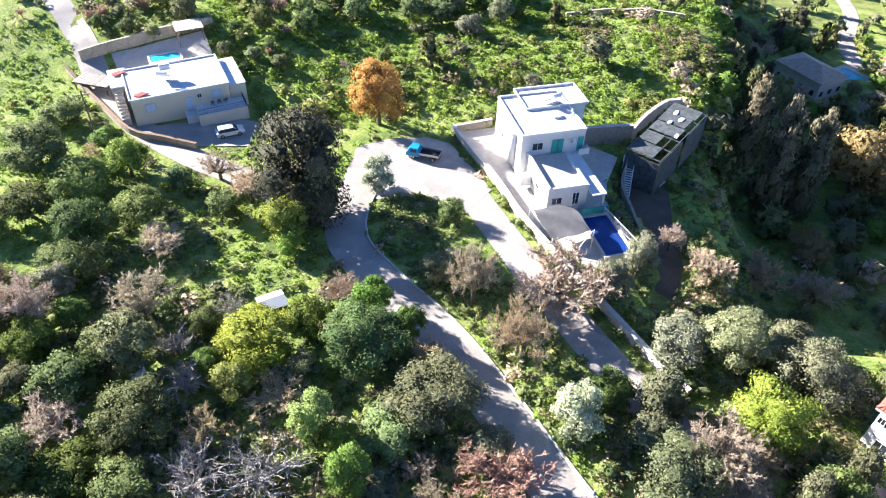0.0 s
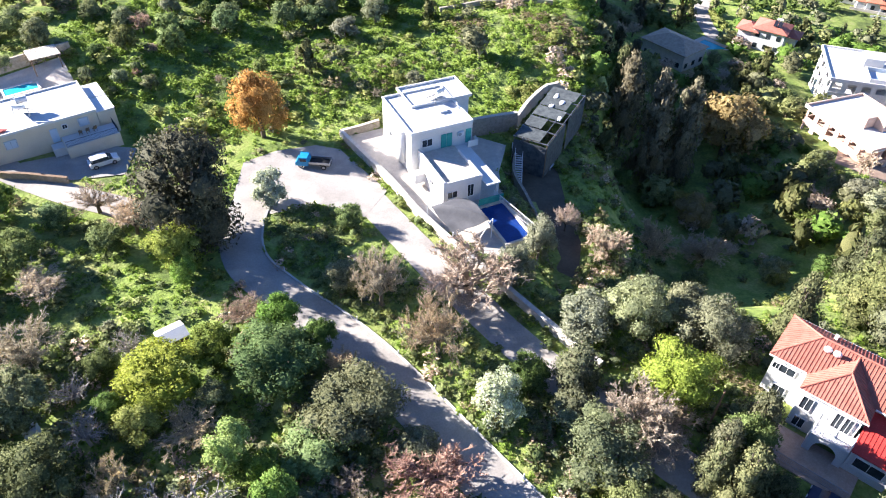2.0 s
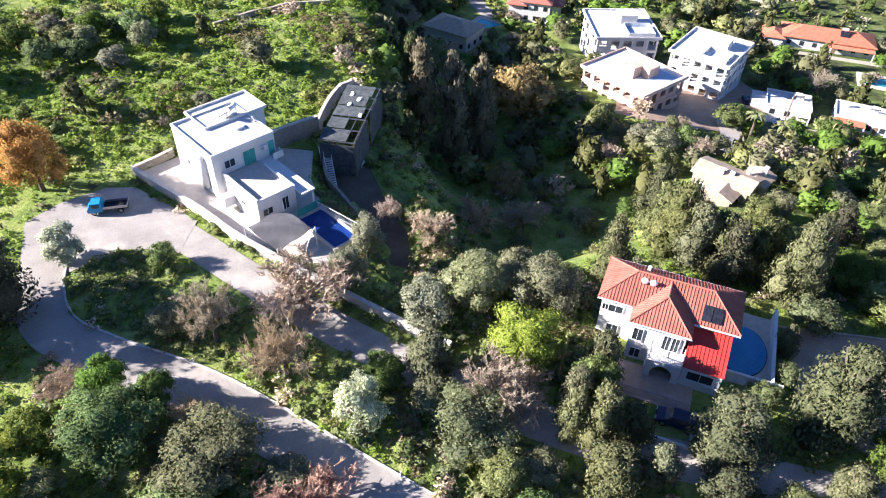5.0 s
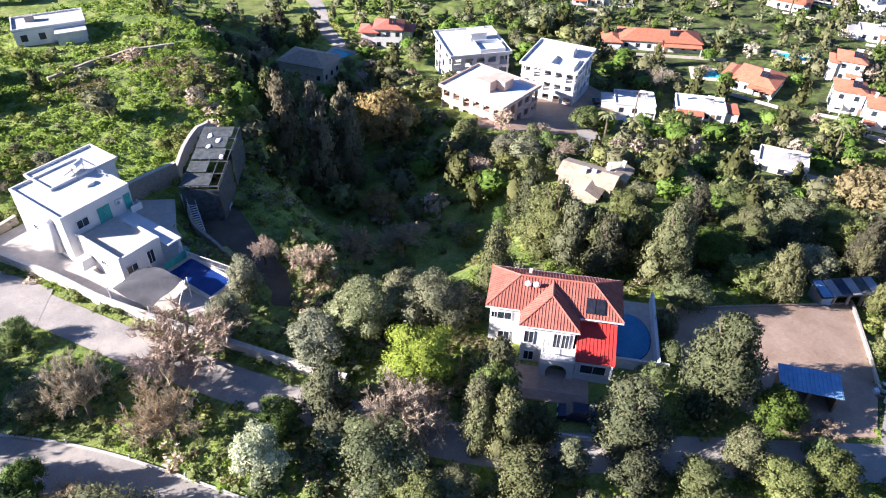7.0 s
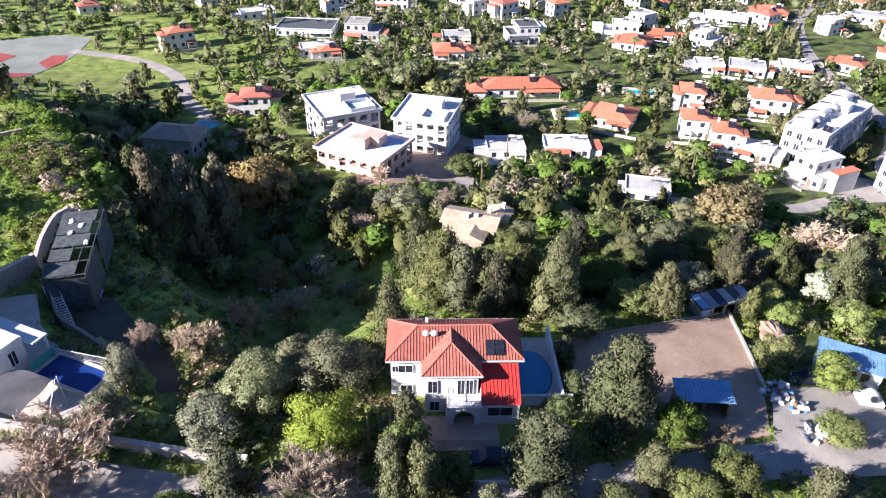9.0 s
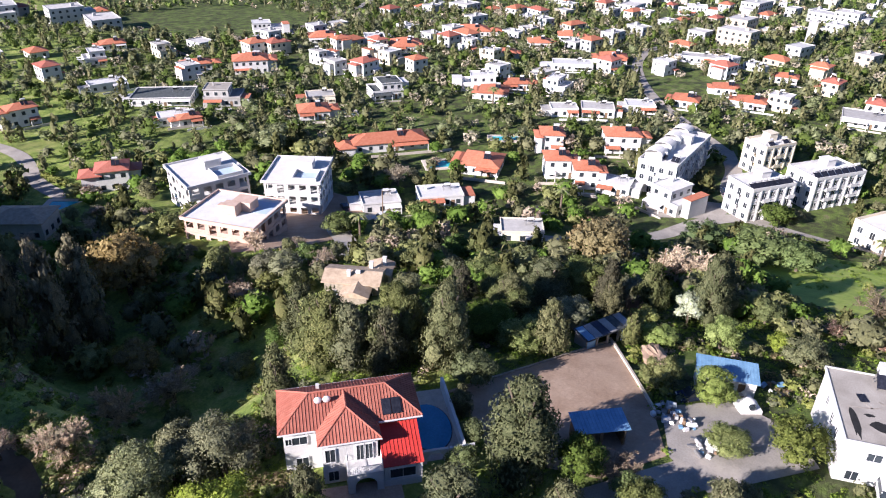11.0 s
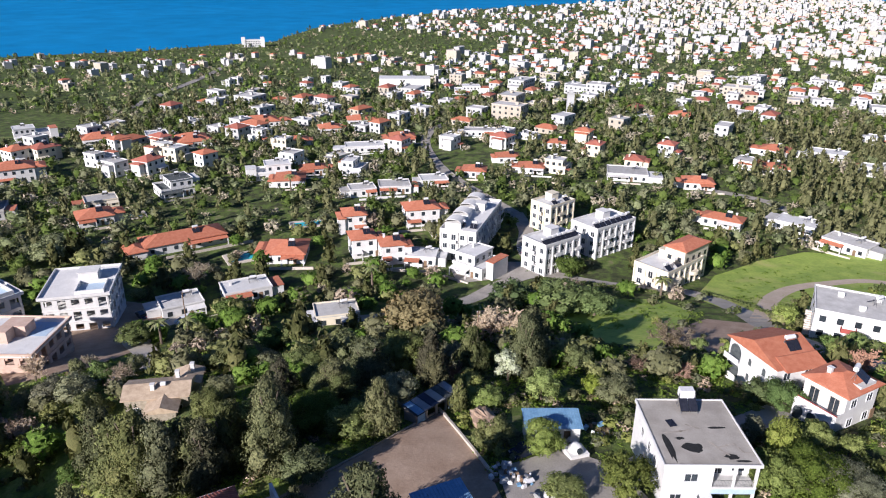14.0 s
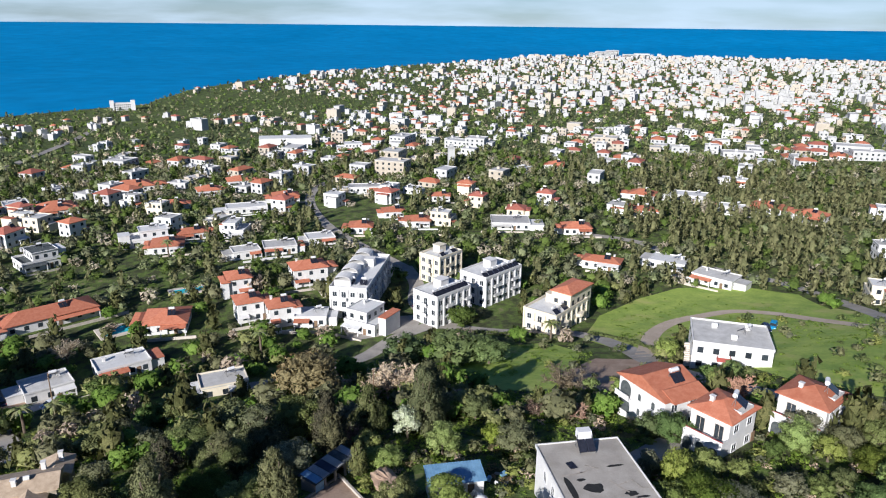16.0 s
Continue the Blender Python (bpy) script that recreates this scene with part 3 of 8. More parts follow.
def put_window(parent, x, y, z, turn, w=1.1, h=1.2, shutter=None, name="window", simple=False):
    """A window on a wall face whose outside looks along -y before the turn."""
    if simple:
        if "simple" not in MESHES:
            MESHES["simple"] = Shape().box(0, 0, 0, 1.15, 0.08, 1.25).mesh("window", DARKGLASS)
        ob = new(name, MESHES["simple"])
        ob.parent = parent
        ob.matrix_basis = pose(x, y, z, 0, 0, turn)
        return ob
    fm, gm = window_meshes(w, h, shutter)
    ob = new(name, fm)
    ob.parent = parent
    ob.matrix_basis = pose(x, y, z, 0, 0, turn)
    p = new("pane", gm)
    p.parent = ob
    return ob


def face_windows(parent, w, d, z, n_front, n_side, ww, wh, shutter=None, sides=(0, 1, 2, 3), fx=0.0, fy=0.0, simple=False):
    for k in sides:
        turn = 90 * k
        n_, span, off = (n_front, w, d / 2) if k % 2 == 0 else (n_side, d, w / 2)
        for i in range(n_):
            a = (i + 0.5) / n_ * span - span / 2
            c, s_ = math.cos(radians(turn)), math.sin(radians(turn))
            put_window(parent, fx + c * a + s_ * off, fy + s_ * a - c * off, z, turn, ww, wh, shutter, simple=simple)


def hip_roof(w, d, z, rise, over=0.5, thick=0.18):
    """A hipped roof whose ridge runs along the longer side."""
    W, D = w / 2 + over, d / 2 + over
    s = Shape()
    if w >= d:
        r = W - D
        top = [(-r, 0), (r, 0)]
    else:
        r = D - W
        top = [(0, -r), (0, r)]
    base = [(-W, -D), (W, -D), (W, D), (-W, D)]
    vs = [(x, y, z) for x, y in base] + [(x, y, z + thick) for x, y in base] + [(x, y, z + thick + rise) for x, y in top]
    fs = [(3, 2, 1, 0), (0, 1, 5, 4), (1, 2, 6, 5), (2, 3, 7, 6), (3, 0, 4, 7)]
    fs += [(4, 5, 9, 8), (5, 6, 9), (6, 7, 8, 9), (7, 4, 8)] if w >= d else [(4, 5, 8), (5, 6, 9, 8), (6, 7, 9), (7, 4, 8, 9)]
    return s.add(vs, fs)


def gable_roof(w, d, z, rise, over=0.45, thick=0.16):
    W, D = w / 2 + over, d / 2 + over
    vs = [(-W, -D, z), (W, -D, z), (W, D, z), (-W, D, z), (-W, -D, z + thick), (W, -D, z + thick), (W, D, z + thick), (-W, D, z + thick), (-W, 0, z + thick + rise), (W, 0, z + thick + rise)]
    return Shape().add(vs, [(3, 2, 1, 0), (0, 1, 5, 4), (2, 3, 7, 6), (4, 5, 9, 8), (6, 7, 8, 9), (1, 2, 6, 9, 5), (3, 0, 4, 8, 7)])


def tile_ribs(w, d, z, rise, over=0.5, thick=0.18, gap=0.34, r=0.055):
    """Raised tile rows running down the four slopes of a hipped roof, w >= d."""
    W, D = w / 2 + over, d / 2 + over
    s, zt = Shape(), z + thick
    k = -W + gap / 2
    while k < W:
        reach = min(D, W - abs(k))
        for sy in (-1, 1):
            s.tube((k, sy * D, zt + 0.02), (k, sy * (D - reach), zt + rise * reach / D + 0.02), r, r, 4, False)
        k += gap
    k = -D + gap / 2
    while k < D:
        reach = D - abs(k)
        for sx in (-1, 1):
            s.tube((sx * W, k, zt + 0.02), (sx * (W - reach), k, zt + rise * reach / D + 0.02), r, r, 4, False)
        k += gap
    return s


def solar_heater(parent, x, y, z, turn=0.0, name="solar_water_heater"):
    """Two tilted collectors with a white drum on a frame, as a part of its house."""
    if "heater" not in MESHES:
        f, c, t = Shape(), Shape(), Shape()
        for sx in (-0.55, 0.55):
            c.add([(sx - 0.5, -0.9, 0.35), (sx + 0.5, -0.9, 0.35), (sx + 0.5, 0.5, 1.35), (sx - 0.5, 0.5, 1.35), (sx - 0.5, -0.86, 0.27), (sx + 0.5, -0.86, 0.27), (sx + 0.5, 0.54, 1.27), (sx - 0.5, 0.54, 1.27)],
                  [(0, 1, 2, 3), (7, 6, 5, 4), (0, 4, 5, 1), (1, 5, 6, 2), (2, 6, 7, 3), (3, 7, 4, 0)])
        for sx in (-1, 1):
            f.tube((sx, -0.85, 0), (sx, -0.85, 0.35), 0.04, 0.04, 4).tube((sx, 0.55, 0), (sx, 0.55, 1.9), 0.04, 0.04, 4).tube((sx, 1.1, 0), (sx, 0.55, 1.5), 0.04, 0.04, 4)
        t.tube((-0.75, 0.75, 1.75), (0.75, 0.75, 1.75), 0.36, 0.36, 12)
        MESHES["heater"] = f.mesh("frame", METAL), c.mesh("collector", SOLAR), t.mesh("drum", WHITEMETAL)
    f, c, t = MESHES["heater"]
    ob = new(name, f)
    ob.parent = parent
    ob.matrix_basis = pose(x, y, z, 0, 0, turn)
    new("collector", c).parent = ob
    new("drum", t).parent = ob
    return ob


def house(x, y, turn, w, d, floors=1, style="flat", wall=None, roof=None, label="", name="house", z=None, heater=True, n_front=0, group="", sink=1.5):
    """A house with its walls, roof, windows, door and roof gear; the front looks along -y before the turn."""
    z = land_z(x, y) if z is None else z
    h = 3.0 * floors
    if name == "house" and group and w > 6:
        w *= 0.78
    wall, roof = wall or WHITE, roof or (ROOFWHITE if style == "flat" else ORANGETILE)
    root = thing(name, x, y, z, turn, label or "white rendered house", "house", group)
    key = ("body", round(w, 1), round(d, 1), round(h, 1), style, wall.name, roof.name)
    wing = random.Random(round(x * 13 + y * 7))
    step = style == "flat" and name == "house" and group and floors == 2 and w > 8
    if step:
        # lower storey full, upper storey set back behind a roof terrace
        part("wall", Shape().box(0, 0, -sink, w, d, 3.0 + sink), wall, root)
        part("terrace", Shape().box(0, 0, 3.004, w + 0.3, d + 0.3, 0.14), roof, root)
        part("parapet", Shape().ring(w + 0.3, d + 0.3, 3.145, 0.75, 0.18), wall, root)
        uw = w * wing.uniform(0.55, 0.75)
        ux = wing.choice((-1, 1)) * (w - uw) / 2
        part("upper_wall", Shape().box(ux, d * 0.06, 3.15, uw, d * 0.86, 2.85), wall, root)
        part("roof", Shape().box(ux, d * 0.06, h + 0.004, uw + 0.5, d * 0.86 + 0.5, 0.16), roof, root)
        part("parapet", Shape().add([(a + ux, b + d * 0.06, c_) for a, b, c_ in Shape().ring(uw + 0.5, d * 0.86 + 0.5, h + 0.165, 0.25, 0.18).v], Shape().ring(uw + 0.5, d * 0.86 + 0.5, h + 0.165, 0.25, 0.18).f), wall, root)
        zr = h + 0.17
    else:
        part("wall", Shape().box(0, 0, -sink, w, d, h + sink), wall, root)
    if name == "house" and group and w > 4.6:
        # a lower wing with a roof of its own, and a porch
        e, ww_, wd, wh = wing.choice((-1, 1)), w * wing.uniform(0.22, 0.36), d * wing.uniform(0.55, 0.8), max(2.6, h - wing.choice((0.5, 3.0, 0.8)))
        wx, wy = e * (w / 2 + ww_ / 2 - 0.02), wing.uniform(-0.25, 0.1) * d
        part("wing", Shape().box(wx, wy, -sink, ww_, wd, wh + sink), wall, root)
        if style == "hip":
            part("wing_roof", Shape().add([(a + wx, b + wy, c_) for a, b, c_ in hip_roof(ww_, wd, wh, min(ww_, wd) * 0.2).v], hip_roof(ww_, wd, wh, min(ww_, wd) * 0.2).f), roof, root)
        else:
            part("wing_roof", Shape().box(wx, wy, wh + 0.004, ww_ + 0.3, wd + 0.3, 0.18), wing.choice((GREYROOF, ROOFWHITE, ORANGETILE)), root)
        pw = w * wing.uniform(0.35, 0.6)
        px = -e * (w - pw) / 2
        part("porch_roof", Shape().add([(px - pw / 2, -d / 2 - 2.0, 2.25), (px + pw / 2, -d / 2 - 2.0, 2.25), (px + pw / 2, -d / 2, 2.65), (px - pw / 2, -d / 2, 2.65), (px - pw / 2, -d / 2 - 2.0, 2.37), (px + pw / 2, -d / 2 - 2.0, 2.37), (px + pw / 2, -d / 2, 2.77), (px - pw / 2, -d / 2, 2.77)], [(3, 2, 1, 0), (4, 5, 6, 7), (0, 1, 5, 4), (1, 2, 6, 5), (3, 0, 4, 7)]), wing.choice((roof, ORANGETILE, wall)), root)
        for q in (-1, 1):
            part("porch_post", Shape().box(px + q * (pw / 2 - 0.2), -d / 2 - 1.85, -sink, 0.25, 0.25, 2.3 + sink), wall, root)
        part("garden_wall", Shape().box(px, -d / 2 - 4.2, -sink, w * 1.1, 0.2, 0.9 + sink), wing.choice((wall, PALESTONE)), root)
        if wing.random() < 0.6:
            part("chimney", Shape().box(-e * w * 0.3, d * 0.2, h - 0.2, 0.6, 0.6, 1.4 + (0 if style == "flat" else d * 0.08)).box(-e * w * 0.3, d * 0.2, h + 1.2 + (0 if style == "flat" else d * 0.08), 0.8, 0.8, 0.12), wall, root)
    if step:
        pass
    elif style == "flat":
        s = Shape().box(0, 0, h + 0.004, w + 0.3, d + 0.3, 0.16)
        part("roof", s, roof, root)
        part("parapet", Shape().ring(w + 0.3, d + 0.3, h + 0.165, 0.32, 0.2), wall, root)
        zr = h + 0.17
    elif style == "hip":
        part("roof", hip_roof(w, d, h, min(w, d) * 0.2), roof, root)
        zr = h + 0.3
    else:
        part("roof", gable_roof(w, d, h, d * 0.2), roof, root)
        zr = h + 0.3
    nf, ns = n_front or max(2, round(w / 3.2)), max(1, round(d / 3.5))
    seen = [k for k in range(4) if Vector((math.sin(radians(turn + 90 * k)), -math.cos(radians(turn + 90 * k)))).dot(Vector((-x, -y))) > 0]
    for k in range(int(floors)):
        if step and k == 1:
            face_windows(root, uw, d * 0.86, 0.95 + 3.0 * k, max(1, nf - 1), ns, 1.15, 1.2, None, seen, ux, d * 0.06, simple=math.hypot(x, y) > 125)
            continue
        face_windows(root, w, d, 0.95 + 3.0 * k, nf, ns, 1.15, 1.2, None, seen, simple=math.hypot(x, y) > 125)
    dr = Shape().box(0, 0, 0, 0.95, 0.1, 2.1)
    ob = part("door", dr, WOOD, root)
    ob.matrix_basis = pose(w * 0.5 / nf - w * 0.5 + w / nf * (nf // 2) + w / nf * 0.5, -d / 2 - 0.02, 0)
    if heater and style == "flat":
        solar_heater(root, ux if step else w * 0.18, d * 0.15, zr, -turn + 128)
    elif heater:
        solar_heater(root, w * 0.15, -d * 0.2, h + min(w, d) * 0.11, 0)
    c, s_ = math.cos(radians(turn)), math.sin(radians(turn))
    BLOCKED.append(([(x + c * a * (w / 2 + 1) - s_ * b * (d / 2 + 1), y + s_ * a * (w / 2 + 1) + c * b * (d / 2 + 1)) for a, b in ((-1, -1), (1, -1), (1, 1), (-1, 1))], []))
    return root

def apartment(x, y, turn, w, d, floors, label, z=None, wall=None, heaters=5, bays=0, vaults=0):
    """A block of flats: tall windows between piers, floor bands, balconies, a parapet and a row of solar heaters."""
    wall = wall or WHITE
    z = land_z(x, y) if z is None else z
    root = thing("apartment_block", x, y, z, turn, label, "building")
    h = 3.0 * floors
    part("wall", Shape().box(0, 0, -2.5, w, d, h + 2.5), wall, root)
    part("roof", Shape().box(0, 0, h + 0.004, w + 0.5, d + 0.5, 0.2), ROOFWHITE, root)
    part("parapet", Shape().ring(w + 0.5, d + 0.5, h + 0.205, 0.7, 0.22), wall, root)
    for f in range(1, floors):
        part("floor_band", Shape().ring(w + 0.24, d + 0.24, 3.0 * f - 0.12, 0.24, 0.2), wall, root)
    for k in range(4):
        n_, span, off = (max(3, round(w / 2.9)), w, d / 2) if k % 2 == 0 else (max(2, round(d / 3.0)), d, w / 2)
        c, s_ = math.cos(radians(90 * k)), math.sin(radians(90 * k))
        if Vector((math.sin(radians(turn + 90 * k)), -math.cos(radians(turn + 90 * k)))).dot(Vector((-x, -y))) < 0:
            continue
        for i in range(n_ + 1):
            a = i / n_ * span - span / 2
            ob = part("pier", Shape().box(0, -0.14, -2.0, 0.42, 0.3, h + 2.0), wall, root)
            ob.matrix_basis = pose(c * a + s_ * off, s_ * a - c * off, 0, 0, 0, 90 * k)
        for f in range(floors):
            for i in range(n_):
                a = (i + 0.5) / n_ * span - span / 2
                door = (i + k) % 3 == 1
                put_window(root, c * a + s_ * off, s_ * a - c * off, 3.0 * f + (0.25 if door else 0.8), 90 * k, 1.25, 2.0 if door else 1.45)
                if door and f:
                    s = Shape().box(0, -0.62, -0.3, span / n_ * 0.8, 1.1, 0.15).box(0, -1.14, -0.15, span / n_ * 0.8, 0.08, 0.95)
                    ob = part("balcony", s, wall, root)
                    ob.matrix_basis = pose(c * a + s_ * off, s_ * a - c * off, 3.0 * f + 0.2, 0, 0, 90 * k)
    for k in range(heaters):
        solar_heater(root, -w / 2 + w * (k + 0.5) / heaters, -d * 0.36, h + 0.21, 0)
    part("stair_tower", Shape().box(w * 0.1, d * 0.2, h + 0.21, 3.2, 3.0, 2.3).box(w * 0.1, d * 0.2, h + 2.51, 3.6, 3.4, 0.15), wall, root)
    for k in range(vaults):
        # stepped stair heads under barrel roofs
        b = -d / 2 + d * (k + 0.6) / vaults
        s = Shape().box(-w * 0.22, b, h + 0.21, w * 0.46, 4.4, 1.6)
        for q in range(8):
            p0, p1 = math.pi * q / 8, math.pi * (q + 1) / 8
            s.add([(-w * 0.22 + w * 0.25 * math.cos(p), b + e * 2.3, h + 1.8 + (1.1 + t_) * math.sin(p)) for t_ in (0, 0.15) for e in (-1, 1) for p in (p0, p1)], [(0, 1, 3, 2), (4, 6, 7, 5), (0, 4, 5, 1), (2, 3, 7, 6)])
        part("vaulted_stair_head", s, wall, root)
    for k in range(bays):
        bx = -w / 2 + w * (k + 0.5) / bays
        for f in range(1, floors):
            s = Shape()
            s.prism([(bx + 1.7 * math.cos(math.pi + math.pi * q / 8), -d / 2 + 1.5 * math.sin(math.pi + math.pi * q / 8)) for q in range(9)], 3.0 * f - 0.15, 3.0 * f + 0.85)
            part("rounded_balcony", s, wall, root)
    c, s_ = math.cos(radians(turn)), math.sin(radians(turn))
    BLOCKED.append(([(x + c * a * (w / 2 + 1.5) - s_ * b * (d / 2 + 1.5), y + s_ * a * (w / 2 + 1.5) + c * b * (d / 2 + 1.5)) for a, b in ((-1, -1), (1, -1), (1, 1), (-1, 1))], []))
    return root


def bay_mesh(w, h, low, wall):
    """A wall bay with a rectangular hole."""
    key = ("bay", w, h, low, wall.name)
    if key not in MESHES:
        s_, ow, top, t = Shape(), w - 1.1, 2.3, 0.13
        for y in (-t, t):
            s_.v += [(-w / 2, y, 0), (w / 2, y, 0), (w / 2, y, h), (-w / 2, y, h), (-ow / 2, y, low), (ow / 2, y, low), (ow / 2, y, top), (-ow / 2, y, top)]
        for i in range(4):
            j = (i + 1) % 4
            s_.f += [(i, j, 4 + j, 4 + i), (8 + j, 8 + i, 12 + i, 12 + j), (4 + i, 4 + j, 12 + j, 12 + i), (j, i, 8 + i, 8 + j)]
        MESHES[key] = s_.mesh("facade_bay", wall)
    return MESHES[key]


def shell_block(x, y, turn, w, d, floors, z, wall, label, roof=None, inner=None):
    """A new block whose window openings still gape: slabs, corner piers and wall panels with real holes."""
    root = thing("apartment_block", x, y, z, turn, label, "building", "new blocks of flats")
    h = 3.1
    for f in range(floors + 1):
        over = 0.55 if f == floors else 0.12
        part("floor_slab", Shape().box(0, 0, f * h - 0.25, w + 2 * over, d + 2 * over, 0.25), roof if f == floors and roof else wall, root)
    part("parapet", Shape().ring(w + 1.1, d + 1.1, floors * h + 0.003, 0.45, 0.25), wall, root)
    core = Shape().box(0, 0, -4, w * 0.55, d * 0.55, floors * h + 3.7)
    part("core", core, inner or GREYROOF, root)
    part("plinth", Shape().box(0, 0, -4, w, d, 3.75), wall, root)
    for f in range(floors):
        for k in range(4):
            span, off = (w, d / 2) if k % 2 == 0 else (d, w / 2)
            n_ = max(3, round(span / 3.0))
            for i in range(n_):
                a = -span / 2 + (i + 0.5) * span / n_
                low = 0.9 if (i + f + k) % 3 else 0.02
                me = bay_mesh(round(span / n_, 2), h - 0.25, low, wall)
                c, s_ = math.cos(radians(90 * k)), math.sin(radians(90 * k))
                ob = part("facade_bay", me, None, root)
                ob.matrix_basis = pose(c * a + s_ * (off - 0.13), s_ * a - c * (off - 0.13), f * h, 0, 0, 90 * k)
    if floors == 3:
        # bluish shade of the sunken terrace, put into a pale blue sheet
        part("roof_terrace", Shape().box(w * 0.22, -d * 0.27, floors * h + 0.004, w * 0.4, d * 0.34, 0.03), PALEBLUE, root, "roof terrace with bluish shade in its colour")
        part("terrace_wall", Shape().ring(w * 0.44, d * 0.38, floors * h + 0.036, 0.9, 0.2, w * 0.22, -d * 0.27), wall, root)
    else:
        # same pale blue sheet: terrace shade as a colour
        part("roof_terrace", Shape().box(w * 0.3, d * 0.2, floors * h + 0.004, w * 0.3, d * 0.4, 0.03), PALEBLUE, root, "roof terrace with bluish shade in its colour")
        part("brick_shaft", Shape().box(w * 0.02, -d * 0.12, floors * h + 0.004, 3.4, 2.6, 2.4).box(-w * 0.12, -d * 0.1, floors * h + 0.004, 1.6, 1.6, 1.7), ROSE, root)
    part("stair_head", Shape().box(w * 0.12, d * 0.1, floors * h + 0.004, 4.2, 3.4, 2.2).box(w * 0.12, d * 0.1, floors * h + 2.2, 4.6, 3.8, 0.15), wall, root)
    BLOCKED.append(([(x - 12, y - 12), (x + 12, y - 12), (x + 12, y + 12), (x - 12, y + 12)], []))
    return root


# new blocks of flats below the dell
shell_block(134.4, 112.5, -65, 14.0, 15.8, 3, -24.5, WHITE, "new white three-storey block of flats with glassless windows")
shell_block(121.0, 130.9, -25, 15.2, 16.4, 3, -23.5, WHITE, "new white block of flats with a deep roof terrace")
shell_block(104.7, 106.3, -79, 16.8, 14.0, 2, -18.6, ROSE, "unfinished block of flats in bare rose plaster", ROOFWHITE, ROSE)

# flats along the street
apartment(207.9, 31.1, -97, 10.6, 31, 3, "long white block of flats stepping up the street", heaters=3, vaults=4)
apartment(194, 5.9, -42, 13.6, 9, 3, "white block of flats with rows of solar heaters", heaters=7, bays=0)
apartment(212, -9, -42, 17, 10, 3, "white block of flats with solar heaters behind a pool", heaters=7, bays=0)
apartment(228, 7.1, -39, 11.2, 8.4, 3, "cream block of flats with terracotta trim", wall=CREAM, heaters=2)
apartment(188.2, -26.2, -38, 17, 10, 2, "cream flats with a red tiled roof and rounded balconies", wall=CREAM, heaters=4, bays=2)
house(192, -31, -38, 12, 6, 3.4, "hip", CREAM, ORANGETILE, "red tiled upper storey of the cream flats", heater=False)

WALLS = {"hip": WHITE, "flat": WHITE, "grey": WHITE, "mixed": CREAM, "cube": WHITE, "dark": WHITE, "shell": GREYROOF}
ROOFS = {"hip": ORANGETILE, "flat": ROOFWHITE, "grey": GREYROOF, "mixed": GREYROOF, "cube": ROOFWHITE, "dark": NETTING, "shell": CONCRETE}
SAYS = {"hip": "white house with an orange tiled hip roof", "flat": "white flat-roofed house with a solar heater", "grey": "house with a stained grey flat roof", "mixed": "cream house with a cluttered flat roof",
        "cube": "plain white cubic house by the street", "dark": "white house with a dark flat roof", "shell": "unfinished bare concrete house"}


def street(rows):
    for style, x, y, turn, w, d, floors in rows:
        house(x, y, turn, w, d, floors, "hip" if style == "hip" else "flat", WALLS[style], ROOFS[style], SAYS[style], heater=style not in ("cube", "shell"), group="houses of the village")


street([
    ("hip", 187, 118, -46, 30.6, 9.8, 1),
    ("hip", 185, 83, -76, 14.6, 11.6, 1),
    ("flat", 157, 83, -52, 15.3, 7.6, 1),
    ("grey", 144, 94, -48, 12.6, 7.6, 1),
    ("mixed", 142, 53, -64, 12.6, 6.9, 1),
    ("hip", 223, 51, -65, 14.3, 8.6, 2),
    ("hip", 192, 62, -62, 9.4, 7.5, 2),
    ("hip", 189, 52, -65, 9.1, 7.3, 2),
    ("hip", 212, 71, -64, 8.9, 8.0, 2),
    ("flat", 189, 43, -86, 11.5, 6.9, 1),
    ("cube", 186, 26, -117, 12.8, 10.3, 2),
    ("hip", 242, -50, -112, 16.5, 6.6, 1),
])
street([
    ("flat", 243, -74, -120, 15.9, 9.5, 1),
    ("grey", 227, -85, -131, 17.2, 8.6, 1),
    ("hip", 288, -48, -90, 14.4, 8.7, 1),
    ("grey", 297, -21, -90, 20.8, 12.5, 1),
    ("hip", 356, -93, -115, 16.5, 9.9, 1),
    ("hip", 320, -84, -105, 10.8, 6.5, 1),
    ("grey", 250, 80, -62, 12.6, 7.5, 1),
    ("grey", 257, 69, -70, 15.4, 9.3, 1),
    ("hip", 258, 112, -71, 14.4, 11.5, 1),
    ("flat", 266, 123, -60, 18.0, 9.0, 2),
    ("dark", 236, 150, -42, 15.6, 10.9, 2),
    ("hip", 275, 109, -63, 14.6, 7.3, 1),
])
street([
    ("flat", 279, 92, -92, 11.1, 10.0, 2),
    ("hip", 287, 42, -87, 12.4, 8.7, 1),
    ("hip", 298, 19, -87, 13.5, 8.1, 1),
    ("hip", 315, 31, -75, 12.5, 7.5, 1),
    ("flat", 269, 56, -67, 13.6, 8.2, 1),
    ("hip", 316, 188, -54, 16.5, 9.9, 1),
    ("flat", 329, 215, -52, 13.4, 10.7, 1),
    ("hip", 379, 181, -59, 27.3, 13.6, 1),
    ("hip", 329, 138, -67, 13.4, 8.0, 1),
    ("hip", 366, 134, -62, 14.6, 10.2, 1),
    ("flat", 323, 101, -68, 23.5, 9.4, 1),
    ("hip", 350, 89, -71, 16.2, 9.7, 1),
])
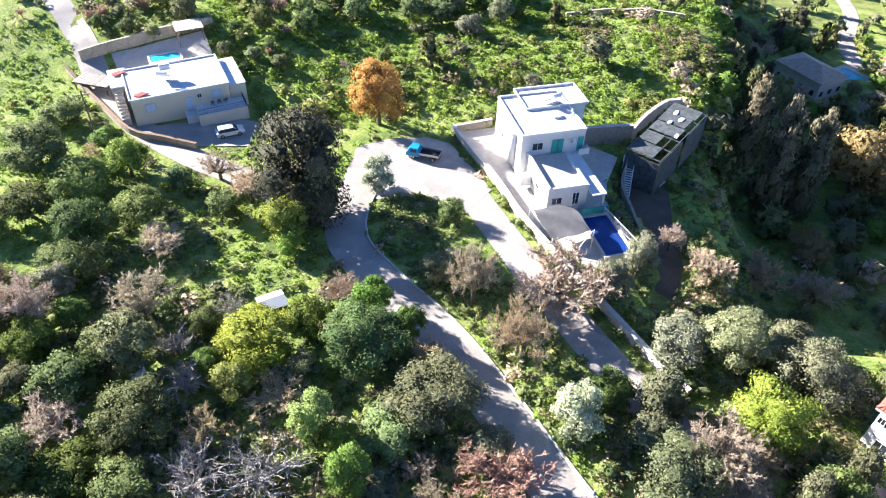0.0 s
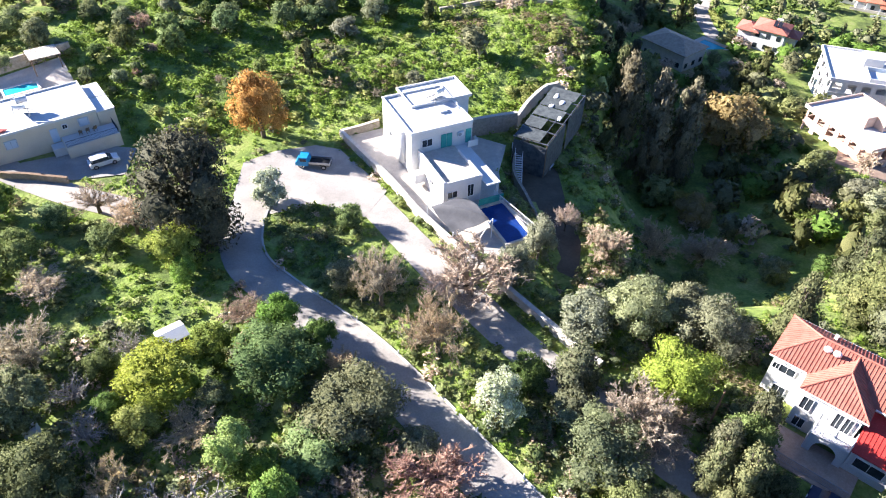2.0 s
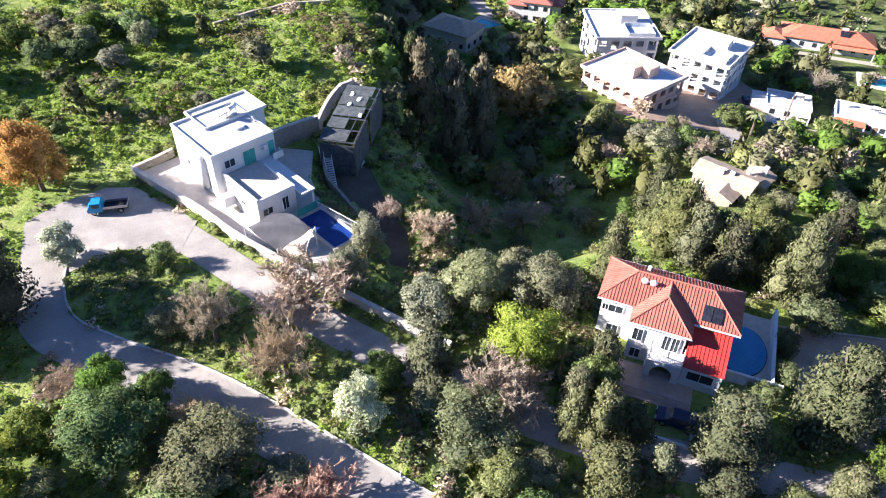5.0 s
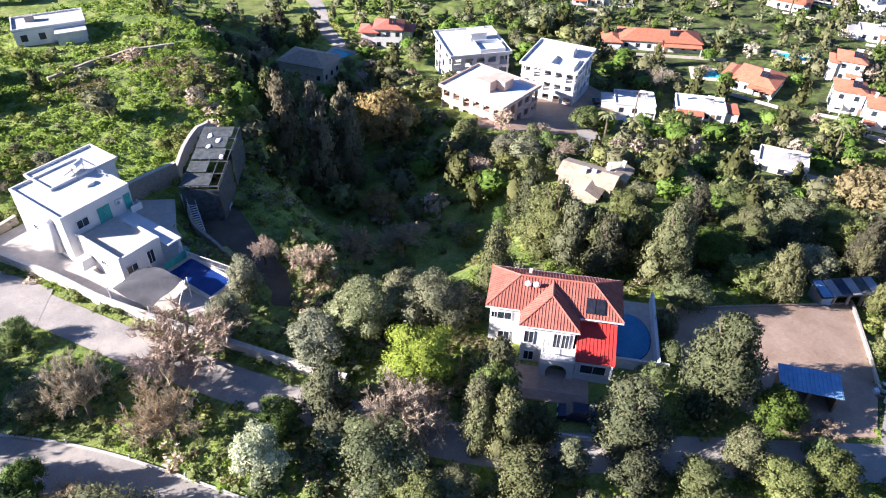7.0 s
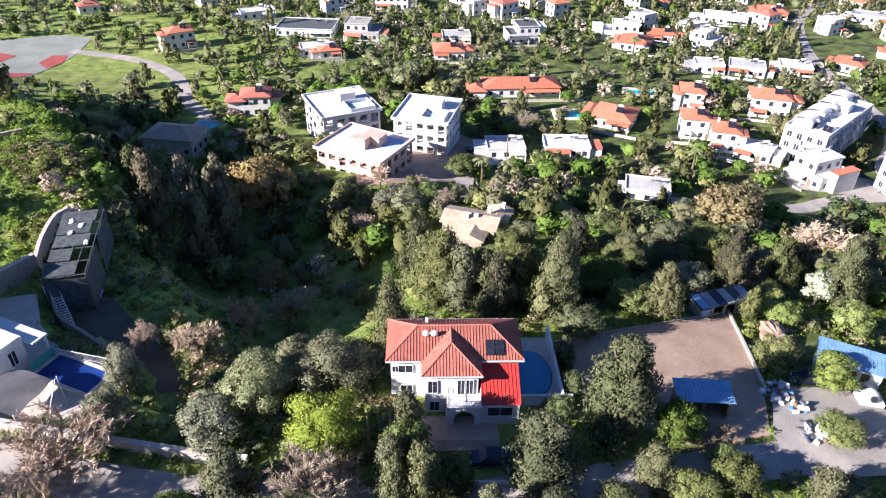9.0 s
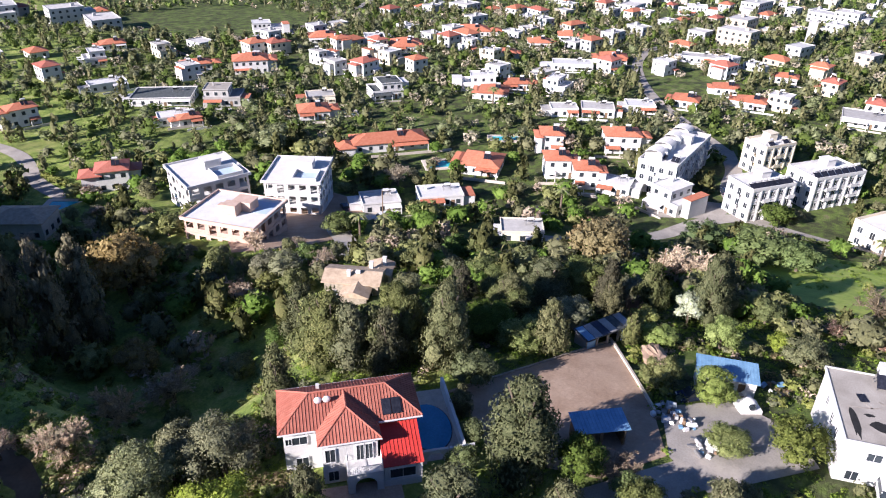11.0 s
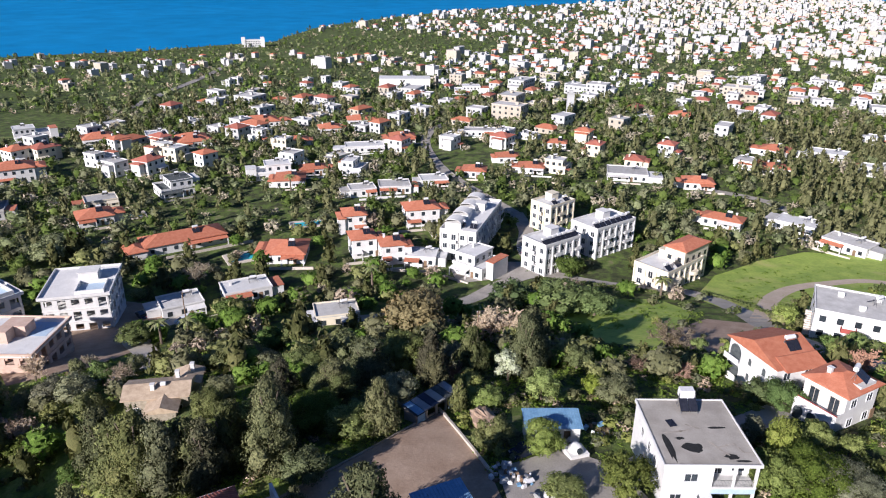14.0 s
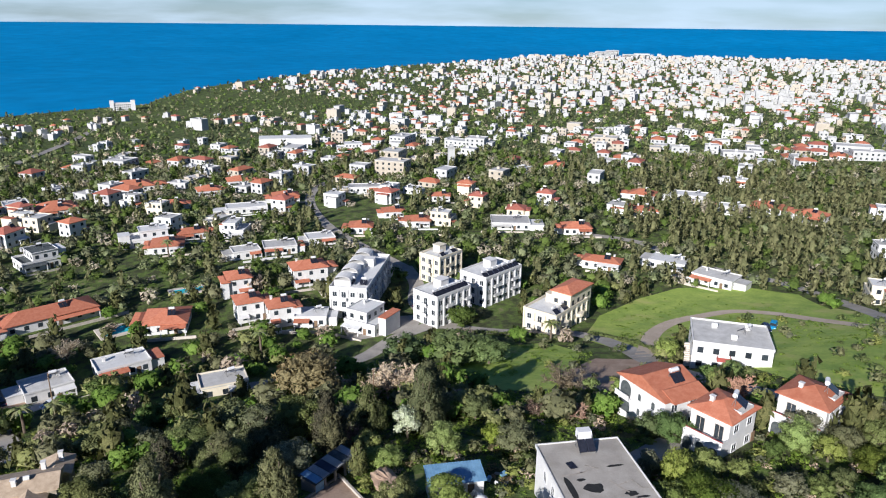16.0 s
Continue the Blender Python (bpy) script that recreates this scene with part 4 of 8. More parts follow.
street([
    ("hip", 350, 10, -89, 11.5, 6.9, 1),
    ("flat", 559, 88, -76, 25.2, 12.6, 2),
    ("hip", 456, -62, -98, 12.7, 8.9, 1),
    ("hip", 397, 127, -67, 16.9, 10.2, 1),
    ("grey", 374, 52, -82, 21.5, 8.6, 1),
    ("hip", 328, -144, -124, 17.6, 10.5, 1),
    ("hip", 312, -157, -137, 15.7, 11.0, 1),
    ("flat", 396, -154, -117, 17.3, 8.6, 1),
    ("flat", 353, -116, -109, 21.2, 10.6, 1),
    ("flat", 327, -127, -117, 14.4, 7.2, 1),
    ("hip", 493, -262, -118, 13.6, 10.9, 1),
    ("hip", 200, 158, -47, 13.8, 9.7, 1),
])
street([
    ("hip", 170, 189, -32, 9.6, 5.7, 1),
    ("dark", 186, 218, -55, 28.5, 14.3, 1),
    ("shell", 196, 197, -57, 17.2, 10.3, 2),
    ("mixed", 216, 167, -47, 13.6, 8.2, 1),
    ("flat", 169, 195, -36, 14.0, 7.0, 1),
    ("flat", 186, 250, -26, 18.0, 7.2, 1),
    ("hip", 239, 222, -47, 18.7, 11.2, 2),
    ("hip", 229, 245, -38, 16.5, 8.3, 1),
    ("hip", 239, 311, -32, 14.4, 8.7, 1),
    ("flat", 212, 290, -31, 11.7, 9.4, 2),
    ("hip", 323, 192, -54, 18.5, 11.1, 1),
    ("hip", 314, 238, -48, 19.3, 11.6, 1),
])
street([
    ("flat", 316, 278, -44, 20.6, 10.3, 2),
])


# grey-roofed house beside the yard
def arch(parent, x, y, z, turn, w, h, wall):
    """An arched loggia: a raised surround round a flat dark face, shade as colour."""
    pts = [(-w / 2, 0)] + [(-w / 2 * math.cos(k * math.pi / 10), h - w / 2 + w / 2 * math.sin(k * math.pi / 10)) for k in range(11)] + [(w / 2, 0)]
    wide = [(a * 1.16, b + (0.1 if b > 0 else 0)) for a, b in pts]
    s_, n_ = Shape(), len(pts)
    s_.v = [(a, -0.12, b) for a, b in pts] + [(a, -0.12, b) for a, b in wide] + [(a, 0.1, b) for a, b in pts] + [(a, 0.1, b) for a, b in wide]
    for i in range(n_ - 1):
        s_.f += [(i, i + 1, n_ + i + 1, n_ + i), (i + 1, i, 2 * n_ + i, 2 * n_ + i + 1), (n_ + i, n_ + i + 1, 3 * n_ + i + 1, 3 * n_ + i)]
    ob = part("arch", s_, wall, parent)
    ob.matrix_basis = pose(x, y, z, 0, 0, turn)
    # flat dark face on the solid wall stands in for the shade inside
    g = Shape()
    g.v, g.f = [(a, -0.03, b) for a, b in pts], [tuple(range(n_))]
    part("opening", g, NETTING, ob)


def clear_face(root, x):
    """Take the plain windows off one side wall."""
    for ob in list(root.children):
        if ob.name.startswith("window") and abs(ob.matrix_basis.translation.x - x) < 0.3:
            for c in list(ob.children):
                bpy.data.objects.remove(c)
            bpy.data.objects.remove(ob)


v1 = house(105.2, -30.6, -62, 7.6, 10.2, 2, "gable", WHITE, ORANGETILE, "white villa with arches and an orange tiled roof", z=-4.6)
clear_face(v1, -3.8)
for b, z_, w_, h_ in ((3.4, 0.1, 2.5, 2.5), (3.4, 3.2, 2.5, 2.3), (0.2, 3.5, 0.7, 1.2), (0.2, 0.9, 0.7, 1.2), (-2.6, 0.2, 1.8, 2.3), (-2.8, 3.5, 0.8, 1.3)):
    arch(v1, -3.85, b, z_, 270, w_, h_, WHITE)
part("balcony_wall", Shape().box(-4.3, 3.4, 2.7, 0.9, 3.2, 0.18).box(-4.7, 3.4, 2.88, 0.1, 3.2, 0.75), WHITE, v1)
part("flat_wing", Shape().box(6.2, -1.2, -3, 4.8, 7.0, 6.1), WHITE, v1)
part("wing_roof", Shape().box(6.2, -1.2, 3.105, 5.0, 7.2, 0.14), GREYROOF, v1)
part("upper_roof", Shape().add([(a + 0.6, b - 3.6, c + 0.5) for a, b, c in gable_roof(6.4, 4.4, 5.4, 1.0).v], gable_roof(6.4, 4.4, 5.4, 1.0).f), ORANGETILE, v1)
s = Shape()
for k in range(9):
    s.box(2.8 + 0.42 * k, -6.0, -1.5, 0.42, 1.1, 4.4 - 0.33 * k)
part("outside_stair", s, WOOD, v1, "brown outside stair")


def small_villa(x, y, z, turn, w, d, label):
    """A two-storey villa with a hipped roof, a balcony over a loggia and a roof deck for the solar heater."""
    root = house(x, y, turn, w, d, 2, "hip", WHITE, ORANGETILE, label, z=z, heater=False)
    clear_face(root, -w / 2)
    part("loggia", Shape().box(-w / 2 - 0.85, 0, -1.5, 1.7, d, 4.3), WHITE, root)
    for k in range(3):
        arch(root, -w / 2 - 1.75, -d / 2 + d * (k + 0.5) / 3, 0.1, 270, d / 3 * 0.72, 2.2, WHITE)
    part("balcony_wall", Shape().box(-w / 2 - 1.66, 0, 2.803, 0.12, d + 0.2, 0.8).box(-w / 2 - 0.85, -d / 2 - 0.02, 2.803, 1.5, 0.12, 0.8), WHITE, root)
    part("coping", Shape().box(-w / 2 - 1.66, 0, 3.605, 0.2, d + 0.3, 0.06), REDPAINT, root, "red balcony coping")
    for b in (-1.5, 1.4):
        put_window(root, -w / 2, b, 2.95, 270, 1.3, 2.1, PALESTONE)
    part("solar_deck", Shape().box(w * 0.12, -d * 0.28, 5.7, 3.4, 2.6, 0.95).ring(3.4, 2.6, 6.655, 0.12, 0.1, w * 0.12, -d * 0.28), GREYROOF, root)
    solar_heater(root, w * 0.12, -d * 0.3, 6.66, 20)
    part("chimney", Shape().box(-w * 0.2, d * 0.2, 6.2, 0.55, 0.55, 1.5).box(-w * 0.2, d * 0.2, 7.7, 0.75, 0.75, 0.12), WHITE, root)
    return root


small_villa(94.6, -36.6, -2.6, -50, 7.0, 6.0, "small white villa with an orange tiled roof")
small_villa(98.2, -50.9, -2.2, -48, 7.2, 6.8, "small white villa with an orange tiled roof and solar heater")
sq = house(138.3, -54.6, -105, 15.0, 12.0, 2, "flat", WHITE, GREYROOF, "square white house with a red balcony and roof tanks", z=-11.3)
for a, b in ((-3, 2.5), (3.6, 3.2), (0.4, -2.6)):
    part("roof_tank", Shape().tube((a - 0.6, b, 6.75), (a + 0.6, b, 6.75), 0.45, 0.45, 10).box(a, b, 6.17, 0.9, 0.5, 0.3), WHITEMETAL, sq)
part("balcony", Shape().box(-1.5, -6.7, 2.9, 2.6, 1.4, 0.15), WHITE, sq)
part("balcony_rail", Shape().box(-1.5, -7.35, 3.05, 2.6, 0.06, 0.9).box(-2.77, -6.7, 3.05, 0.06, 1.4, 0.9).box(-0.23, -6.7, 3.05, 0.06, 1.4, 0.9), REDPAINT, sq, "red balcony rail")
s = Shape()
for k in range(10):
    s.box(-8.1, -3.6 + 0.42 * k, -1.5, 1.1, 0.42, 1.8 + 0.3 * k)
part("outside_stair", s, PALESTONE, sq)
BLOCKED.append(([(77, 52), (90, 53), (98, 64), (96, 72), (82, 71), (75, 60)], []))
sh_ = house(88.2, 63.3, -69, 9.4, 5.2, 1.25, "gable", STONE, OLDTILE, "old stone house with weathered tile roofs", z=-11.4, heater=False)
part("cross_wing", Shape().box(1.2, -3.6, -1.5, 4.2, 4.0, 4.6), STONE, sh_)
gr = gable_roof(4.4, 4.2, 3.1, 0.95)
part("wing_roof", Shape().add([(-y + 1.2, x - 3.4, z) for x, y, z in gr.v], gr.f), OLDTILE, sh_)
part("side_wing", Shape().box(3.9, 3.6, -1.5, 3.6, 4.0, 4.8), STONE, sh_)
gr = gable_roof(4.2, 3.8, 3.3, 0.8)
part("wing_roof", Shape().add([(-y + 3.9, x + 3.6, z) for x, y, z in gr.v], gr.f), OLDTILE, sh_)
for a, b in ((-0.6, -1.2), (2.6, 2.2), (4.6, 4.2)):
    part("chimney", Shape().box(a, b, 3.4, 0.6, 0.6, 2.0).box(a, b, 5.4, 0.75, 0.75, 0.12), WHITE, sh_)
part("water_drum", Shape().tube((0.5, -0.6, 5.0), (1.3, -0.6, 5.0), 0.35, 0.35, 10), WHITEMETAL, sh_)
house(87.7, 157.8, -60, 13, 9, 1.5, "hip", PALESTONE, OLDTILE, "stone villa with weathered tiles in the shade of the hill", heater=False)
rh = house(119.5, 165.5, -42, 8.2, 7.6, 2, "hip", WHITE, REDTILE, "white two-storey house with red hipped roofs beside a hedge", heater=True)
hr = hip_roof(5.2, 6.0, 5.0, 1.2)
part("wing", Shape().box(-5.6, -1.0, -1.5, 4.6, 5.4, 6.5), WHITE, rh)
part("wing_roof", Shape().add([(a - 5.6, b - 1.0, c) for a, b, c in hr.v], hr.f), REDTILE, rh)
hr = hip_roof(4.6, 5.0, 4.4, 1.1)
part("side_wing", Shape().box(4.8, 2.2, -1.5, 4.0, 4.4, 5.9), WHITE, rh)
part("side_wing_roof", Shape().add([(a + 4.8, b + 2.2, c) for a, b, c in hr.v], hr.f), REDTILE, rh)
part("porch", Shape().box(-6.6, -4.6, -1.5, 3.0, 2.2, 4.0), REDPAINT, rh, "red painted porch")
hh = house(28.6, 151.5, -12, 12.5, 7.0, 1, "flat", WHITE, GREYROOF, "low white house with a grey roof on the hilltop", heater=False)
part("lean_to", Shape().box(3.4, -4.6, -1.5, 5.2, 2.6, 3.9).box(3.4, -4.7, 2.405, 5.6, 3.0, 0.12), OFFWHITE, hh)
part("roof_tank", Shape().box(-3.0, 1.0, 3.17, 1.6, 1.2, 1.1), CONCRETE, hh)
# ---- walls and fences ----
def run_wall(name, pts, h, t, material, label, lift=0.0, cap=None, level=None):
    """A wall that follows the ground along a line, with a coping."""
    s, c = Shape(), Shape()
    rows = strip_points(pts, t, 1.2)
    for k, (p, side) in enumerate(rows):
        z = (land_z(p.x, p.y) if level is None else level) + lift
        for q, dz in ((p + side * t / 2, -0.6), (p + side * t / 2, h), (p - side * t / 2, h), (p - side * t / 2, -0.6)):
            s.v.append((q.x, q.y, z + dz))
        for q, dz in ((p + side * (t / 2 + 0.05), h + 0.003), (p + side * (t / 2 + 0.05), h + 0.08), (p - side * (t / 2 + 0.05), h + 0.08), (p - side * (t / 2 + 0.05), h + 0.003)):
            c.v.append((q.x, q.y, z + dz))
    for sh in (s, c):
        for k in range(len(rows) - 1):
            sh.f += [(4 * k + i, 4 * k + (i + 1) % 4, 4 * k + 4 + (i + 1) % 4, 4 * k + 4 + i) for i in range(4)]
        n_ = 4 * (len(rows) - 1)
        sh.f += [(3, 2, 1, 0), (n_, n_ + 1, n_ + 2, n_ + 3)]
    root = tagged(part(name, s, material), label, "wall", "", "structure")
    if cap:
        part("coping", c, cap, root)
    return root


run_wall("garden_wall", [(0.9, 93.3), (4.2, 86.4), (7.4, 79.7), (10.6, 71.8), (17, 60), (23.6, 48.3), (26, 44.5)], 1.3, 0.5, PALESTONE, "long pale garden wall between the lane and the white villa", 0, KERB)
run_wall("garden_wall", [(0.9, 93.3), (3.8, 94.3), (6.9, 95.6)], 1.3, 0.4, STONE, "rough stone wall closing the villa drive", 0, PALESTONE)
run_wall("garden_wall", [(-63, 103.5), (-54.8, 95.2), (-47.2, 87.8), (-42, 86.4), (-36.6, 85.0)], 1.0, 0.35, STONE, "low stone wall along the lane below the cream house", 0, WOOD)
run_wall("terrace_wall", [(22, 131.5), (30, 134), (37, 134.5), (45, 132)], 0.9, 0.5, STONE, "old dry-stone terrace wall on the hilltop", 0)
run_wall("garden_wall", [(88.3, 18.2), (80, 13.4), (71.5, 8.4)], 0.5, 0.3, PALESTONE, "low wall on the edge of the earth lot", 0)
run_wall("garden_wall", [(62.6, 31.6), (75, 24.6), (88.2, 17.8)], 0.3, 0.25, STONE, "low stone edge along the upper side of the earth lot", 0)

# kerb and marker posts along the road
kerb_rows = strip_points(ROAD, 5.2, 1.2)
s = Shape()
kr = [(p - side * 2.72, side) for p, side in kerb_rows if 12 < p.y < 82]
for p, side in kr:
    z = land_z(p.x, p.y)
    for q, dz in ((p + side * 0.12, -0.1), (p + side * 0.12, 0.22), (p - side * 0.12, 0.22), (p - side * 0.12, -0.1)):
        s.v.append((q.x, q.y, z + dz))
for k in range(len(kr) - 1):
    s.f += [(4 * k + i, 4 * k + (i + 1) % 4, 4 * k + 4 + (i + 1) % 4, 4 * k + 4 + i) for i in range(4)]
tagged(part("kerb", s, KERB), "pale concrete kerb along the road bank", "kerb", "", "structure")
post = Shape().box(0, 0, 0, 0.14, 0.14, 0.75, 0, 0.8).mesh("marker_post", WHITEMETAL)
for k in range(4, len(kr) - 2, 5):
    p, side = kr[k]
    ob = tagged(new("marker_post", post), "small white marker post on the kerb", "post", "posts along the road")
    ob.matrix_basis = pose(p.x - side.x * 0.05, p.y - side.y * 0.05, land_z(p.x, p.y) + 0.05)


def rail(shape, p, q, h=0.95, gap=0.14, r=0.02):
    """A railing between two points of the floor."""
    p, q = Vector(p), Vector(q)
    n_ = max(2, int((q - p).length / gap))
    up = Vector((0, 0, h))
    shape.tube(p + up, q + up, r * 1.6, r * 1.6, 4).tube(p + up * 0.1, q + up * 0.1, r, r, 4)
    for k in range(n_ + 1):
        a = p.lerp(q, k / n_)
        shape.tube(a, a + up, r, r, 3, False)
    return shape


def steps(shape, p, q, width, n_, tread=0.28):
    """Treads from p down or up to q."""
    p, q = Vector(p), Vector(q)
    w = (q - p).normalized()
    side = Vector((-w.y, w.x, 0)).normalized() * width / 2
    for k in range(n_):
        a = p.lerp(q, (k + 0.5) / n_)
        f = Vector((w.x, w.y, 0)).normalized() * tread / 2
        t = Vector((0, 0, 0.05))
        shape.add([a - side - f - t, a + side - f - t, a + side + f - t, a - side + f - t, a - side - f, a + side - f, a + side + f, a - side + f],
                  [(3, 2, 1, 0), (4, 5, 6, 7), (0, 1, 5, 4), (1, 2, 6, 5), (2, 3, 7, 6), (3, 0, 4, 7)])
    return shape


def block_out(x, y, turn, pts):
    c, s_ = math.cos(radians(turn)), math.sin(radians(turn))
    out = [(x + c * a - s_ * b, y + s_ * a + c * b) for a, b in pts]
    BLOCKED.append((out, []))
    return out


# ---- the white villa ----
VX, VY, VT = 14.5, 80.0, 16.0


def vw(a, b):
    """Villa plan to world."""
    c, s_ = math.cos(radians(VT)), math.sin(radians(VT))
    return VX + c * a - s_ * b, VY + s_ * a + c * b


yard("villa_drive", [vw(-9.2, 16.4), vw(-6.5, 1.5), vw(-5.9, -7), vw(-1.5, -16.5), vw(2, -17.5), vw(6.3, -15), vw(6.2, -7), vw(8.6, -1), vw(13, 4.8), vw(9, 9.6), vw(8.8, 16), vw(-3.3, 16.4)], PALESTONE, "pale stone paving round the white villa", "paving", 0.14)
v = thing("villa", VX, VY, 0.7, VT, "white two-storey villa with teal doors and roof terraces", "villa")
part("wall", Shape().box(1.25, 8.5, -1.5, 9.5, 10.9, 7.7), WHITE, v)
part("rear_wing", Shape().box(4.2, 12.6, -1.5, 9.2, 5.4, 7.68), WHITE, v)
part("lower_wing", Shape().box(0.3, -1.35, -1.5, 5.7, 8.55, 4.55), WHITE, v)
part("roof", Shape().box(1.25, 8.5, 6.205, 9.5, 10.9, 0.06), ROOFWHITE, v)
part("parapet", Shape().ring(9.6, 11.0, 6.2, 0.38, 0.22, 1.25, 8.5), WHITE, v)
part("rear_roof", Shape().box(4.25, 12.55, 6.19, 9.7, 5.9, 0.16), ROOFWHITE, v)
part("rear_parapet", Shape().ring(9.8, 6.0, 6.36, 0.3, 0.2, 4.25, 12.55), WHITE, v)
part("terrace", Shape().box(0.3, -1.3, 3.06, 5.5, 8.3, 0.05), PALESTONE, v)
part("terrace_parapet", Shape().box(-2.42, -1.35, 3.06, 0.26, 8.55, 0.75).box(0.3, -5.5, 3.06, 5.2, 0.26, 0.55).box(3.05, -2.2, 3.06, 0.3, 7.0, 0.5), WHITE, v)
part("side_canopy", Shape().box(4.25, -1.9, 2.62, 2.0, 10.4, 0.22), WHITE, v)
part("side_column", Shape().box(5.0, -6.8, -0.8, 0.3, 0.3, 3.42), WHITE, v)
part("side_column", Shape().box(5.0, 0.5, -0.8, 0.3, 0.3, 3.42), WHITE, v)
part("flue_niche", Shape().tube((-3.6, 5.9, 0.5), (-3.6, 5.9, 5.2), 0.75, 0.75, 14).ball((-3.6, 5.9, 5.2), 0.75, 0.75, 0.5, 14, 6), WHITE, v, "rounded white stair tower", True)
put_window(v, -1.1, 3.0, 3.95, 0, 1.5, 1.1)
for k, dx in enumerate((1.45, 2.35)):
    part("door", Shape().box(dx, 3.0, 3.12, 0.82, 0.12, 2.15).box(dx, 2.95, 3.3, 0.6, 0.06, 1.0).box(dx, 2.95, 4.4, 0.6, 0.06, 0.75), TEAL, v, "teal double terrace door")
part("door", Shape().box(5.35, 3.0, 3.1, 0.85, 0.12, 2.2), TEAL, v, "teal balcony door")
ac = part("air_conditioner", Shape().box(4.0, 2.8, 4.6, 0.9, 0.34, 0.62), WHITEMETAL, v)
part("fan_grille", Shape().tube((3.85, 2.62, 4.91), (3.85, 2.6, 4.91), 0.26, 0.26, 14), METAL, ac)
part("balcony", Shape().box(5.7, 2.5, 2.85, 1.6, 1.0, 0.14).box(6.45, 2.5, 2.99, 0.06, 1.0, 0.9).box(5.7, 2.03, 2.99, 1.6, 0.06, 0.9), WHITE, v)
put_window(v, 1.5, -5.64, 0.6, 0, 0.9, 1.9, None, "window")
put_window(v, -1.2, -5.64, 1.0, 0, 1.4, 1.0)
put_window(v, 8.8, 12.4, 4.0, 90, 1.2, 1.9, TEAL)
put_window(v, -3.5, 10.6, 1.6, 270, 0.8, 0.8)
put_window(v, -2.55, -2.0, 1.2, 270, 1.0, 0.6)
part("niche", Shape().box(-3.4, 0.9, 0.2, 1.8, 1.6, 1.3, 0, 0.75), WHITE, v)
solar_heater(v, 3.6, 10.5, 6.35, 200)
part("roof_hatch", Shape().box(3.2, 7.2, 6.26, 1.2, 1.0, 0.35), ROOFWHITE, v)
block_out(VX, VY, VT, [(-4, -7), (6, -7), (6.5, 3), (9.5, 9), (9.5, 16), (-4, 16)])

pool = thing("swimming_pool", *vw(3.6, -11.8), 0.3, VT, "deep blue rectangular pool beside the white villa", "pool")
part("rim", Shape().ring(4.2, 8.4, -4.0, 4.35, 0.35), PALESTONE, pool)
part("water", Shape().box(0, 0, -0.5, 3.5, 7.7, 0.68), POOLDEEP, pool)
part("glass_screen", Shape().box(0.2, 4.3, 0.35, 3.8, 0.06, 1.1), TEAL, pool, "turquoise glass screen")
fence = thing("pool_fence", *vw(5.75, -11.0), 0.35, VT, "white metal fence along the pool edge", "fence")
part("railing", rail(Shape(), (-0.9, 4.6, 0.3), (0.6, -4.4, 0.3), 1.0, 0.16, 0.03), WHITEMETAL, fence)

# sail over the pool terrace
sail = thing("shade_sail", *vw(-2.4, -10.2), 0.4, VT, "grey fabric shade sail over the pool terrace", "shade sail")
A, B, C, D = Vector((-3.1, 2.8, 2.5)), Vector((2.6, 3.0, 2.6)), Vector((3.0, -3.1, 2.6)), Vector((-1.9, -2.2, 1.3))
s, N = Shape(), 12
for j in range(N + 1):
    for i in range(N + 1):
        u, w = i / N, j / N
        p = A.lerp(B, u).lerp(D.lerp(C, u), w)
        ridge = 1 - abs(u - w)
        p.z += 1.35 * (ridge - 0.35) * math.sin(math.pi * (u + w) / 2) ** 0.8 - 0.35 * math.sin(math.pi * min(1.0, 1.6 * abs(u - w)))
        p.xy += (Vector((0.4, -0.2)) - p.xy) * 0.16 * max(abs(u - 0.5), abs(w - 0.5)) * (1 - abs(abs(u - 0.5) - abs(w - 0.5)) * 2)
        s.v.append(tuple(p))
n = (N + 1) ** 2
s.v += [(x, y, z - 0.03) for x, y, z in s.v]
for j in range(N):
    for i in range(N):
        k = j * (N + 1) + i
        s.f += [(k, k + N + 1, k + N + 2, k + 1), (n + k, n + k + 1, n + k + N + 2, n + k + N + 1)]
part("fabric", s, AWNING, sail, "", True)
for p in (A, B, C, D):
    part("mast", Shape().tube((p.x * 1.04, p.y * 1.04, -0.8), (p.x * 1.04, p.y * 1.04, p.z + 0.3), 0.07, 0.07, 8), WHITEMETAL, sail)
part("strut", Shape().tube((3.0, -3.1, 2.6), (0.2, -4.3, 0.2), 0.05, 0.05, 6), WHITEMETAL, sail)

# retaining walls, outside stair and shade pergola
run_wall("retaining_wall", [vw(8.6, 9.2), vw(12.6, 8.9), vw(16.8, 8.5)], 2.7, 0.5, STONE, "tall rubble retaining wall behind the villa court", 0.4, PALESTONE)
run_wall("retaining_wall", [vw(16.8, 8.5), vw(21, 12.0), vw(26, 14.6), vw(29.5, 14.0)], 2.2, 0.45, PALESTONE, "pale stepped retaining wall above the shade pergola", 0.2, PALESTONE)
run_wall("garden_wall", [(30.2, 92.0), (27.2, 87.2), (25.5, 82.0), (25.9, 76), (26.4, 68)], 3.0, 0.4, STONE, "stone retaining wall between the villa terrace and the lower garden", 0, None, -3.1)
st = thing("metal_stair", 27.2, 86.2, -2.6, VT, "white steel stair down to the lower garden", "stair")
s1, s2 = Shape(), Shape()
steps(s1, (0, 0, 2.7), (-2.5, -4.6, 0.1), 1.1, 15)
